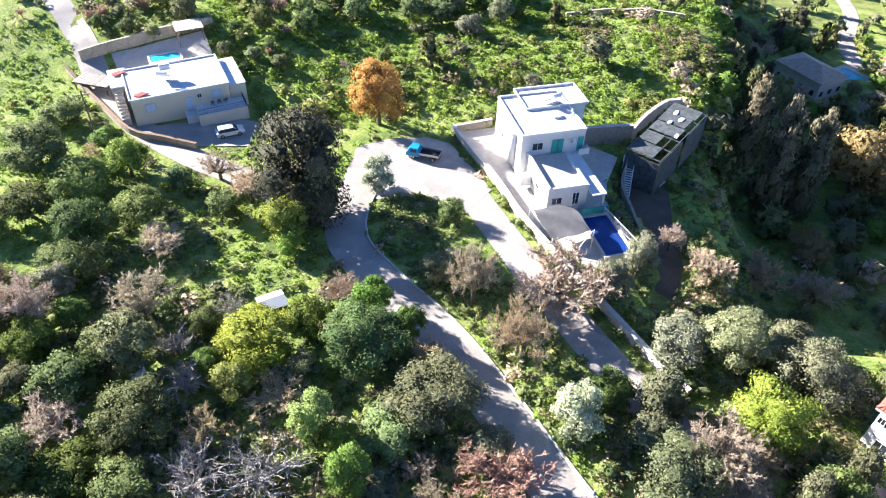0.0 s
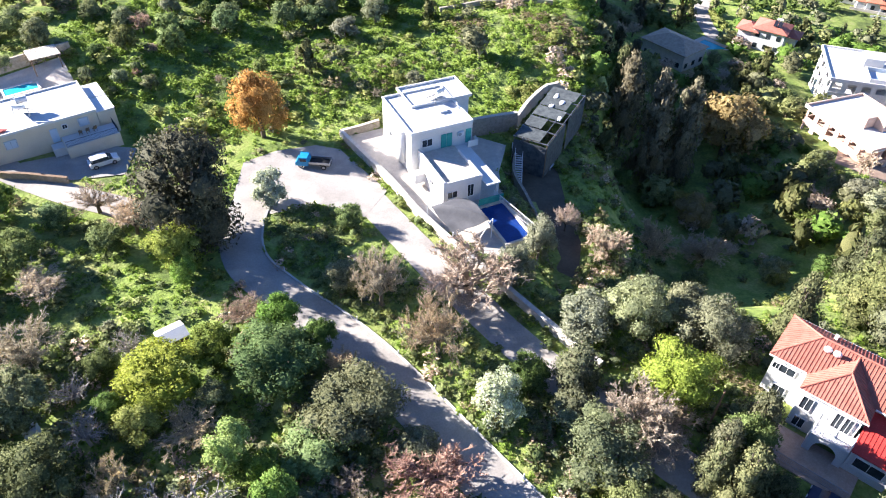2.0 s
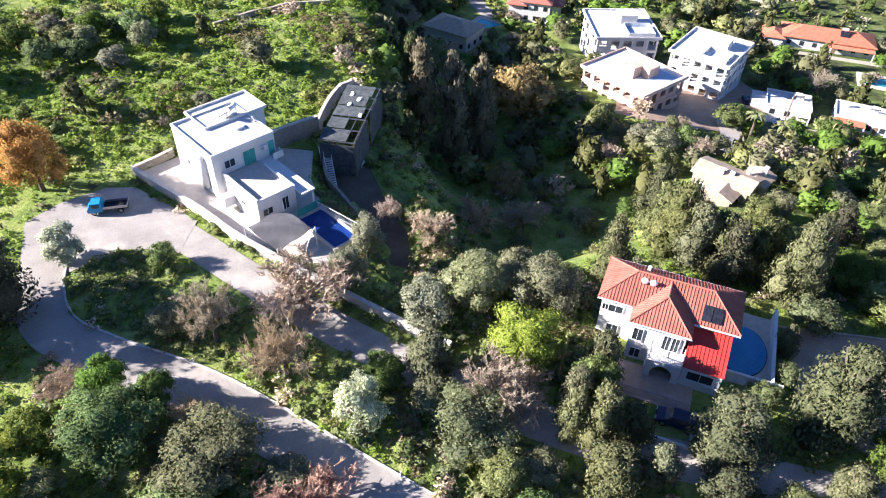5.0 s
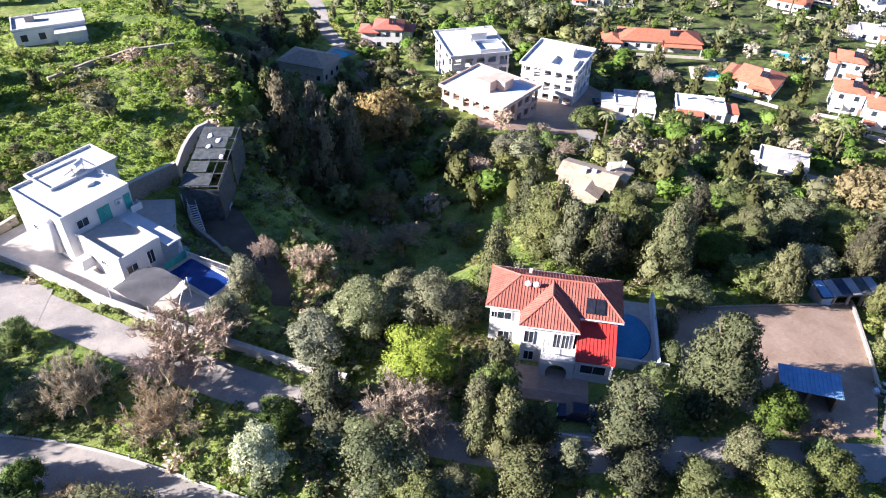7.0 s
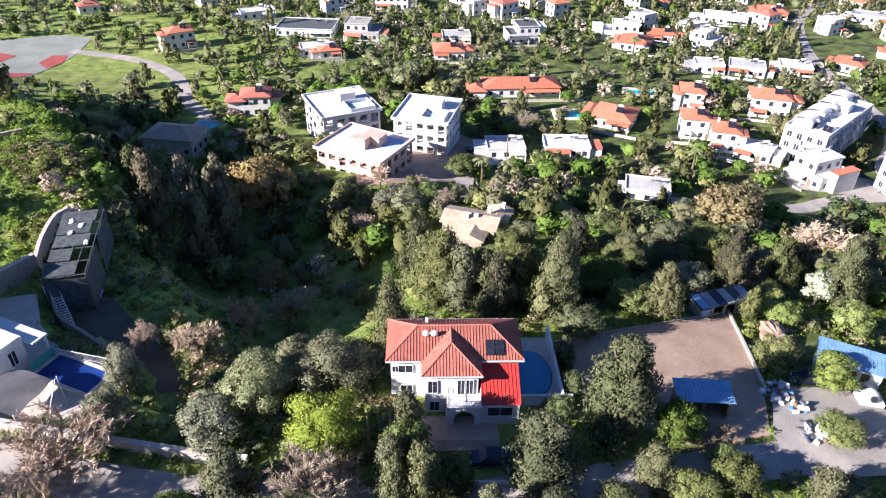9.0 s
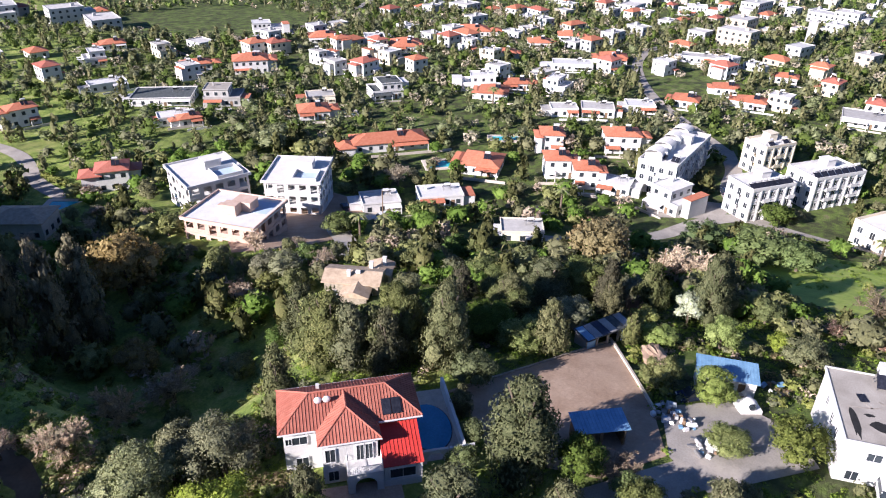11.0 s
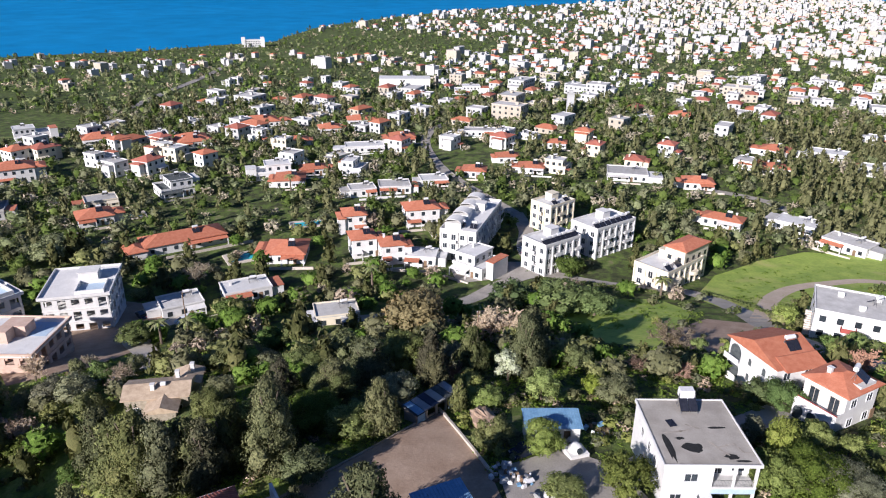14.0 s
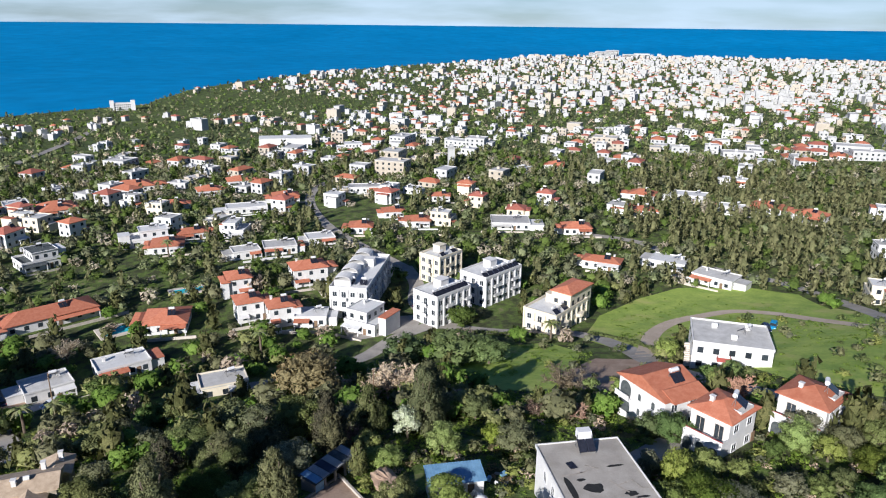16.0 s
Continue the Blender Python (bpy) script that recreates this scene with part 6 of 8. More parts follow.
car(-32.8, 89.3, -63, CARWHITE, "white hatchback parked in the bungalow forecourt")
car(77.2, 4.6, 40, CARDARK, "dark blue pickup parked by the shed", None, True, 4.8)
car(68.6, -15.5, 95, CARWHITE, "silver grey car under the veranda")
car(168, -76, 80, CARDARK, "dark car parked on the grass track")
car(171, -79, 60, CARBLUE, "blue car parked on the grass track")
car(138, 101, -40, CARDARK, "dark car beside the new flats")
car(41.8, 26.2, 40, CARDARK, "dark car half hidden below the red-roofed villa")
car(140.5, 41.1, 20, CARWHITE, "white van parked in a village lane", None, False, 5.0)
car(136.1, 88.6, 60, CARWHITE, "white car parked before a grey-roofed house")
car(187.3, -27.5, 10, CARDARK, "dark car parked along the village street")
car(192, 6, -60, CARWHITE, "white car by the blocks of flats")
car(203, 15, -70, CARDARK, "dark car in the side street")


def flatbed(x, y, turn):
    root = thing("flatbed_truck", x, y, land_z(x, y) + 0.15, turn, "bright blue flatbed pickup on the turning loop", "truck")
    cab = Shape()
    prof = [(0.6, 0.45), (0.6, 1.05), (0.75, 1.78), (1.95, 1.78), (2.35, 1.05), (2.5, 0.95), (2.5, 0.45)]
    for sx in (-0.88, 0.88):
        cab.v += [(sx * (1 if z_ < 1.2 else 0.9), y_, z_) for y_, z_ in prof]
    m = len(prof)
    cab.f = [tuple(range(m)), tuple(range(m, 2 * m))[::-1]] + [(k, m + k, m + (k + 1) % m, (k + 1) % m) for k in range(m)]
    part("cab", cab, CARBLUE, root)
    part("windscreen", Shape().add([(-0.72, 2.3, 1.12), (0.72, 2.3, 1.12), (0.7, 2.03, 1.68), (-0.7, 2.03, 1.68), (-0.72, 2.26, 1.1), (0.72, 2.26, 1.1), (0.7, 1.99, 1.66), (-0.7, 1.99, 1.66)], [(0, 1, 2, 3), (7, 6, 5, 4), (0, 4, 5, 1), (2, 6, 7, 3), (1, 5, 6, 2), (3, 7, 4, 0)]), DARKGLASS, root)
    for sx in (-1, 1):
        part("side_window", Shape().box(sx * 0.86, 1.35, 1.15, 0.05, 0.9, 0.45), DARKGLASS, root)
        part("drop_side", Shape().box(sx * 0.85, -1.0, 0.85, 0.06, 3.0, 0.35), METAL, root)
    part("bed", Shape().box(0, -1.0, 0.75, 1.75, 3.1, 0.1), RUBBER, root)
    part("tailgate", Shape().box(0, -2.52, 0.85, 1.75, 0.06, 0.35), METAL, root)
    part("chassis", Shape().box(0, -0.2, 0.42, 0.8, 4.6, 0.3), RUBBER, root)
    for sx in (-0.75, 0.75):
        for sy in (-1.6, 1.75):
            wheel(root, sx, sy, 0.36)


flatbed(-3.4, 86.0, 75)

# ---- the grey-roofed house, yard and sheds ----
gh = thing("house", 76.2, -14.6, -0.9, -79, "two-storey white house with a patched concrete roof", "house")
part("wall", Shape().box(-2.6, 0, -1.5, 5.3, 12, 7.4).box(2.65, 1.1, -1.5, 5.2, 9.8, 7.39), WHITE, gh)
part("roof", Shape().box(0, 0, 5.905, 10.7, 12.2, 0.2), CONCRETE, gh)
part("roof_edge", Shape().ring(10.9, 12.4, 5.85, 0.4, 0.14), WHITE, gh)
part("veranda_floor", Shape().box(2.65, -4.9, 2.8, 5.2, 2.2, 0.2), WHITE, gh)
for a in (0.15, 2.65, 5.1):
    part("column", Shape().box(a, -5.8, -1.0, 0.28, 0.28, 6.85), WHITE, gh)
part("railing", rail(rail(Shape(), (0.2, -5.85, 3.0), (2.6, -5.85, 3.0), 0.9, 0.15), (2.7, -5.85, 3.0), (5.1, -5.85, 3.0), 0.9, 0.15), METAL, gh)
part("awning_cloth", Shape().box(2.7, -5.95, 2.1, 5.0, 0.05, 0.8), PALEBLUE, gh)
for x_, y_, z_, w_, h_, t_ in ((-2.2, -6.0, 3.9, 1.4, 1.0, 0), (-3.6, -6.0, 0.9, 1.2, 1.2, 0), (1.6, -3.85, 3.2, 1.0, 2.0, 0), (3.9, -3.85, 3.6, 1.4, 1.2, 0), (-5.26, -3.0, 3.6, 0.9, 1.3, 270), (-5.26, -0.6, 3.6, 0.9, 1.3, 270), (-5.26, 2.2, 3.6, 0.9, 1.3, 270)):
    put_window(gh, x_, y_, z_, t_, w_, h_)
part("side_balcony", Shape().box(-5.6, -3.0, 2.8, 1.0, 4.0, 0.15), WHITE, gh)
part("balcony_railing", rail(Shape(), (-6.05, -5.0, 2.95), (-6.05, -1.0, 2.95), 0.9, 0.15), METAL, gh)
solar_heater(gh, 0.4, 4.2, 6.1, 0)
part("roof_tank", Shape().box(0.4, 5.2, 7.3, 1.7, 1.1, 1.1), WHITEMETAL, gh)
part("loose_panel", Shape().box(-2.4, 1.4, 6.12, 0.9, 1.3, 0.06, 12), SOLAR, gh)
rp = random.Random(8)
for cx, cy, rx, ry in ((-3.9, -2.8, 0.55, 2.6), (-1.2, -3.0, 1.3, 0.9), (-2.2, -1.4, 0.6, 0.3), (2.6, -4.6, 0.8, 0.6), (2.6, 0.6, 1.1, 0.25), (3.6, -5.3, 0.9, 0.2)):
    part("tar_patch", Shape().prism([(cx + rx * math.cos(k * 0.45) * rp.uniform(0.65, 1.15), cy + ry * math.sin(k * 0.45) * rp.uniform(0.65, 1.15)) for k in range(14)], 6.108, 6.116), RUBBER, gh, "black tar patch")
for pts in (((-4.2, -0.4), (-2.0, -0.2), (-0.6, 0.2)), ((-2.6, 0.8), (-1.6, -0.3)), ((1.0, -1.9), (1.6, -3.2), (2.4, -4.4)), ((1.6, -3.0), (3.2, -2.4)), ((3.6, -2.2), (4.2, -3.8), (5.0, -3.9)), ((-0.8, 1.2), (0.6, 0.4))):
    s = Shape()
    for (xa, ya), (xb, yb) in zip(pts, pts[1:]):
        a, b = Vector((xa, ya, 0)), Vector((xb, yb, 0))
        side = (b - a).cross(Vector((0, 0, 1))).normalized() * 0.11
        s.add([(*(a - side).xy, 6.109), (*(a + side).xy, 6.109), (*(b + side).xy, 6.109), (*(b - side).xy, 6.109), (*(a - side).xy, 6.119), (*(a + side).xy, 6.119), (*(b + side).xy, 6.119), (*(b - side).xy, 6.119)],
              [(3, 2, 1, 0), (4, 5, 6, 7), (0, 1, 5, 4), (1, 2, 6, 5), (2, 3, 7, 6), (3, 0, 4, 7)])
    part("sealed_crack", s, PALEBARK, gh, "pale sealed crack")
block_out(76.2, -14.6, -79, [(-6.5, -7.5), (6.5, -7.5), (6.5, 7), (-6.5, 7)])


def shed(x, y, turn, w, d, h, fall, label, roof, wall=WHITE, bays=3, z=None):
    """A small shed with a ribbed sheet roof and open bays in front."""
    root = thing("shed", x, y, land_z(x, y) if z is None else z, turn, label, "shed")
    part("wall", Shape().box(0, d / 2 - 0.1, -1.0, w, 0.2, h + 1.0).box(-w / 2 + 0.1, -0.05, -1.0, 0.2, d - 0.3, h + 1.0).box(w / 2 - 0.1, -0.05, -1.0, 0.2, d - 0.3, h + 1.0), wall, root)
    for k in range(1, bays):
        part("pillar", Shape().box(-w / 2 + w * k / bays, -d / 2 + 0.2, -1.0, 0.35, 0.25, h + 0.95), wall, root)
    W, D = w / 2 + 0.3, d / 2 + 0.3
    part("roof", Shape().add([(-W, -D, h), (W, -D, h), (W, D, h + fall), (-W, D, h + fall), (-W, -D, h + 0.06), (W, -D, h + 0.06), (W, D, h + fall + 0.06), (-W, D, h + fall + 0.06)], [(3, 2, 1, 0), (4, 5, 6, 7), (0, 1, 5, 4), (1, 2, 6, 5), (2, 3, 7, 6), (3, 0, 4, 7)]), roof, root)
    s_ = Shape()
    k = -W + 0.15
    while k < W:
        s_.tube((k, -D, h + 0.07), (k, D, h + fall + 0.07), 0.035, 0.035, 4, False)
        k += 0.42
    part("roof_rib", s_, roof, root)
    block_out(x, y, turn, [(-W - 0.5, -D - 0.5), (W + 0.5, -D - 0.5), (W + 0.5, D + 0.5), (-W - 0.5, D + 0.5)])
    return root


bs = shed(82.0, 1.9, -78, 7.0, 3.3, 2.7, 0.45, "small white shed with a blue sheet roof", BLUESHEET)
part("front_wall", Shape().box(-2.35, -1.4, -1.0, 2.3, 0.18, 3.65).box(2.9, -1.4, -1.0, 1.2, 0.18, 3.65).box(0.5, -1.4, 2.1, 3.6, 0.18, 0.55).box(1.15, -1.4, -1.0, 0.5, 0.18, 3.1), WHITE, bs)
for a in (-0.2, 1.9):
    part("door_leaf", Shape().box(a, -1.25, -0.9, 0.95, 0.06, 2.95), WOOD, bs)
shed(62.8, 13.0, -54, 5.6, 2.6, 2.7, 0.35, "open shelter with a bright blue sheet roof on the earth lot", BLUESHEET, WOOD, 2)
rs = shed(87.3, 19.2, -32, 8.2, 2.6, 2.3, 0.3, "ramshackle shed patched with odd roof sheets", NETTING, CONCRETE, 4)
for k, m_ in enumerate((BLUESHEET, METAL, CARDARK, GREYROOF, NETTING, METAL)):
    part("roof_sheet", Shape().add([(-4.1 + 1.4 * k, -1.5, 2.40), (-2.8 + 1.4 * k, -1.5, 2.40), (-2.85 + 1.4 * k, 1.4, 2.72), (-4.1 + 1.4 * k, 1.4, 2.72), (-4.1 + 1.4 * k, -1.5, 2.44), (-2.8 + 1.4 * k, -1.5, 2.44), (-2.85 + 1.4 * k, 1.4, 2.76), (-4.1 + 1.4 * k, 1.4, 2.76)], [(3, 2, 1, 0), (4, 5, 6, 7), (0, 1, 5, 4), (1, 2, 6, 5), (2, 3, 7, 6), (3, 0, 4, 7)]), m_, rs)
part("blue_board", Shape().box(-3.3, -1.36, 0.1, 1.5, 0.06, 1.9), BLUESHEET, rs)
part("blue_board", Shape().box(2.9, -1.36, 0.1, 1.0, 0.06, 1.9), PALEBLUE, rs)
yard("earth_lot", [(62.8, 31.1), (88.1, 17.4), (71.4, 8.5), (64, 5.5), (57, 11), (54.6, 22)], DIRT, "levelled brown earth lot", "lot", 0.1)
yard("work_yard", [(73, 8), (79, 0.5), (76, -6.5), (70.2, -9.5), (60.5, 0.5), (64, 5.2)], ASPHALT, "rough grey work yard beside the sheds", "yard", 0.11)
tk = thing("dome_oven", 77.9, -1.4, land_z(77.9, -1.4), -60, "white domed clay oven on a block base", "oven")
part("base", Shape().box(0, 0, -0.4, 2.6, 2.2, 1.1), WHITE, tk)
part("dome", Shape().ball((0, 0.1, 0.75), 1.0, 1.0, 0.95, 16, 9), WHITE, tk, "", True)
part("mouth", Shape().tube((0, -0.7, 1.15), (0, -1.02, 1.15), 0.38, 0.38, 12), DARKGLASS, tk)
JUNK = random.Random(17)


def junk(x, y, r, n_, label):
    root = thing("junk_heap", x, y, land_z(x, y), 0, label, "junk")
    for k in range(n_):
        a, q = JUNK.uniform(0, 6.28), r * math.sqrt(JUNK.random())
        s_ = Shape().box(0, 0, 0, JUNK.uniform(0.3, 1.2), JUNK.uniform(0.2, 0.7), JUNK.uniform(0.15, 0.6), JUNK.uniform(0, 180), JUNK.uniform(0.5, 1))
        ob = part("scrap", s_, JUNK.choice((PLASTIC, WHITEMETAL, WHITEMETAL, BLUESHEET, WOOD, METAL)), root)
        ob.matrix_basis = pose(q * math.cos(a), q * math.sin(a), JUNK.uniform(0, 0.35), JUNK.uniform(-20, 20), JUNK.uniform(-20, 20), 0)


junk(71.8, 7.0, 1.8, 22, "heap of pale scrap at the corner of the lot")
junk(67.0, 2.2, 1.5, 16, "heap of white rubbish beside the work yard")
junk(84.2, -4.0, 1.6, 14, "scrap sheets and boards behind the shed")
junk(80.4, -0.4, 1.1, 10, "blue tarpaulin and boards by the oven")
junk(70.5, 4.4, 1.2, 12, "broken blocks along the lot wall")
md = thing("earth_heap", 84.0, 10.4, land_z(84, 10.4), 30, "long heap of brown spoil beside the lot", "earth heap")
part("soil", Shape().ball((0, 0, 0.1), 4.6, 2.0, 1.1, 22, 8, 0.14, random.Random(4)), DIRT, md)

BLOCKED += [([(-22, 46), (-15.5, 46), (-15.5, 57), (-22, 57)], []), ([(-32.5, 37), (-28.5, 37), (-28.5, 46), (-32.5, 46)], [])]
hut = thing("garden_hut", -19.0, 53.8, land_z(-19, 53.8), 30, "small garden hut with a pale pitched roof", "hut")
part("wall", Shape().box(0, 0, -0.3, 2.4, 2.0, 2.0), WOOD, hut)
part("roof", gable_roof(2.4, 2.0, 1.7, 0.5, 0.3, 0.08), WHITEMETAL, hut)
bx = thing("white_box", -30.5, 43.5, land_z(-30.5, 43.5), 10, "white metal cabinet in the scrub", "cabinet")
part("body", Shape().box(0, 0, 0, 1.2, 1.0, 1.5), WHITEMETAL, bx)
part("lid", Shape().box(0, 0, 1.5, 1.3, 1.1, 0.08), WHITEMETAL, bx)


def pole(x, y, h, arms=True, label="wooden utility pole with a cross arm"):
    root = thing("utility_pole", x, y, land_z(x, y), 20, label, "pole", "utility poles")
    part("post", Shape().tube((0, 0, -0.5), (0, 0, h), 0.14, 0.1, 8), WOOD, root)
    if arms:
        part("cross_arm", Shape().box(0, 0, h - 0.8, 2.0, 0.12, 0.12), WOOD, root)
        for a in (-0.9, 0, 0.9):
            part("insulator", Shape().tube((a, 0, h - 0.68), (a, 0, h - 0.45), 0.06, 0.05, 6), WHITEMETAL, root)


pole(-52, 86.8, 7.5)
pole(118, 16.7, 9)
pole(133, 86, 9)
pole(34.5, 36.0, 6.0, False, "leaning bare timber pole among the trees")

# ---- the town on the plain ----
TOWN = random.Random(11)


class Heap:
    """Many far things joined by material."""

    def __init__(self):
        self.by = {}

    def of(self, material):
        return self.by.setdefault(material.name, (material, Shape()))[1]


def far_house(heap, x, y, z, turn, w, d, h, wall, roof, hip, windows):
    c, s_ = math.cos(radians(turn)), math.sin(radians(turn))

    def put(shape, material):
        shape.v = [(x + c * a - s_ * b, y + s_ * a + c * b, z + k) for a, b, k in shape.v]
        heap.of(material).add(shape.v, shape.f)

    put(Shape().box(0, 0, -2, w, d, h + 2), wall)
    if h > 3 and TOWN.random() < 0.45:
        e = TOWN.choice((-1, 1))
        put(Shape().box(e * w * 0.62, TOWN.uniform(-0.2, 0.2) * d, -2, w * 0.5, d * 0.75, h - 1), wall)
    if hip:
        put(hip_roof(w, d, h, min(w, d) * 0.22, 0.4), roof)
    else:
        put(Shape().box(0, 0, h + 0.02, w + 0.2, d + 0.2, 0.25), roof)
        put(Shape().ring(w + 0.2, d + 0.2, h + 0.27, 0.35, 0.25), wall)
        if TOWN.random() < 0.7:
            put(Shape().box(TOWN.uniform(-0.25, 0.25) * w, TOWN.uniform(-0.2, 0.2) * d, h + 0.25, 2.0, 1.6, 1.6), wall)
    if windows:
        g = Shape()
        for f in range(max(1, int(h / 3))):
            for k, (span, off) in enumerate(((w, d / 2), (d, w / 2), (w, d / 2), (d, w / 2))):
                n_ = max(1, int(span / 3.4))
                cc, ss = math.cos(k * math.pi / 2), math.sin(k * math.pi / 2)
                for i in range(n_):
                    a = (i + 0.5) / n_ * span - span / 2
                    g.box(cc * a + ss * off, ss * a - cc * off, 0.9 + 3 * f, *((1.3, 0.1) if k % 2 == 0 else (0.1, 1.3)), 1.3)
        put(g, DARKGLASS)


FIELDS = [(124, -52, 14), (142, -64, 18), (150, -84, 24), (118, -78, 20), (172, -98, 20), (122, -14, 8), (152, -14, 17), (184, -68, 26), (134, -30, 13), (330, 330, 60), (108, 232, 20), (312, 45, 22)]
heaps = {}
ring_d = 185.0
while ring_d < 3000:
    d0 = ring_d
    cell = 20 + d0 * 0.009 if d0 < 480 else 17 + d0 * 0.0042
    ring_d += cell
    k = int(math.pi * 2 * d0 / cell * 112 / 360)
    for i in range(k):
        az = 14 + 112 * (i + TOWN.random()) / k
        dist = d0 + TOWN.uniform(-0.3, 0.3) * cell
        x, y = dist * math.sin(radians(az)), dist * math.cos(radians(az))
        if dist > coast_at(x, y) - 60:
            continue
        dense = 0.58 + 0.75 * noise.noise((x / 200, y / 200, 1.7)) + 0.45 * smooth(78, 98, az) * smooth(700, 1300, dist)
        if dist < 300 and 36 < az < 112:
            continue
        if dist < 430:
            dense += 0.05
        if az > 104 and dist < 520:
            dense -= 0.4
        if dist > 520:
            dense -= 0.27 + 0.12 * smooth(96, 70, az)
        if az < 48:
            dense -= 0.25
        if TOWN.random() > dense or any((x - a) ** 2 + (y - b) ** 2 < r * r for a, b, r in FIELDS) or not is_free(x, y, 7):
            continue
        big = dist > 420 and TOWN.random() < 0.10 + 0.2 * smooth(80, 100, az) * smooth(900, 1400, dist)
        w, d = (TOWN.uniform(15, 26), TOWN.uniform(11, 16)) if big else (TOWN.uniform(8, 13), TOWN.uniform(7, 9.5))
        w, d = (w * 0.72, d * 0.72) if dist > 600 else (w, d)
        h = 3.0 * (TOWN.choice((2, 3, 3, 4) if dist > 800 else (2, 3)) if big else TOWN.choice((1, 1, 2, 2, 2)))
        hip = not big and TOWN.random() < 0.38
        # past 380 m the greyed white carries glare and haze in its colour
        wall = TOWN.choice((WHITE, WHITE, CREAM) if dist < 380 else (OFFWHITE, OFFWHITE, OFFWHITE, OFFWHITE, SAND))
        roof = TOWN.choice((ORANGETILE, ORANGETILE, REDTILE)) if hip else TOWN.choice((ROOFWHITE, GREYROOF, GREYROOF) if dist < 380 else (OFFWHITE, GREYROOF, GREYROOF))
        turn = TOWN.choice((0, 90)) + 15 * noise.noise((x / 200, y / 200, 5)) - 20 + TOWN.uniform(-8, 8)
        if dist < 380:
            house(x, y, turn, w, d, round(h / 3), "hip" if hip else "flat", wall, roof, "white house with an orange tiled roof among trees" if hip else "white flat-roofed house among trees", group="houses of the village")
        else:
            name = "near" if dist < 900 else "far"
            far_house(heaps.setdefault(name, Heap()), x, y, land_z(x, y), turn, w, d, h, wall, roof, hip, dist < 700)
        BLOCKED.append(([(x - w / 2, y - w / 2), (x + w / 2, y - w / 2), (x + w / 2, y + w / 2), (x - w / 2, y + w / 2)], []))
for name, heap in heaps.items():
    town = thing("town", 0, 0, 0, 0, "white houses of the town on the coast plain" if name == "near" else "distant white town towards the headland", "town", "", "stuff")
    for material, shape in heap.by.values():
        part({"white_render": "wall", "cream_render": "wall", "greyed_white_render": "wall", "sand_render": "wall", "dark_window_glass": "window"}.get(material.name, "roof"), shape, material, town)


# landmarks of the coast
h = thing("coast_hotel", 987, 470, land_z(987, 470), -64, "white seaside hotel with four corner towers", "hotel")
part("wall", Shape().box(0, 0, -3, 31, 13, 13), WHITE, h)
for a in (-13.5, 13.5):
    for b in (-5.5, 5.5):
        part("tower", Shape().box(a, b, -3, 5.4, 4, 16), WHITE, h)
for f in range(3):
    for k in range(9):
        part("window", Shape().box(-9.6 + 2.4 * k, -6.55, 1.0 + 3.0 * f, 1.2, 0.2, 1.6), DARKGLASS, h)
b = thing("long_building", 584, 145, land_z(584, 145), -76, "large white building with a flat roof", "building")
part("wall", Shape().box(0, 0, -3, 42, 16, 12), WHITE, b)
part("roof", Shape().box(0, 0, 9.02, 42.6, 16.6, 0.4), ROOFWHITE, b)
for k in range(12):
    part("window", Shape().box(-19 + 3.45 * k, -8.05, 2, 2.2, 0.2, 2.0), DARKGLASS, b)
m = thing("clock_tower", 450, 6, land_z(450, 6), -80, "slim white square tower", "tower")
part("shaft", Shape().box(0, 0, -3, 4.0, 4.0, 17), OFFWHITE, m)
part("cap", Shape().box(0, 0, 14, 4.5, 4.5, 0.8).box(0, 0, 14.8, 2.6, 2.6, 1.4), OFFWHITE, m)
for x, y, w, hh in ((2810, -700, 60, 14), (2800, -560, 80, 20), (2830, -590, 50, 24), (2790, -520, 50, 16), (2780, -640, 40, 12)):
    b = thing("seafront_hotel", x, y, land_z(x, y), -100, "tall pale hotel block near the headland", "hotel", "headland hotels")
    part("wall", Shape().box(0, 0, -5, w, 22, hh + 5), OFFWHITE, b)
    for f in range(int(hh / 4) - 1):
        part("window", Shape().box(0, -11.1, 3 + 4 * f, w - 4, 0.3, 1.8), DARKGLASS, b)


def town_pool(x, y, turn, w, d, label):
    p_ = thing("swimming_pool", x, y, land_z(x, y) + 0.3, turn, label, "pool", "garden pools of the village")
    part("rim", Shape().ring(w + 3, d + 3, -1.0, 1.06, 1.5), PALESTONE, p_)
    part("water", Shape().box(0, 0, -0.6, w, d, 0.55), POOLTURQ, p_)


town_pool(181.5, 95, -50, 9, 5, "turquoise garden pool beside an orange-roofed house")
town_pool(212.7, 87.4, -60, 9, 4, "turquoise garden pool among trees")
town_pool(103.4, 166.8, -60, 7, 5, "turquoise pool of the shaded stone villa")
town_pool(207, 150, -47, 8, 4, "blue garden pool before a red-roofed house")
town_pool(214, 40, -65, 8, 4, "dull green pool behind the flats")
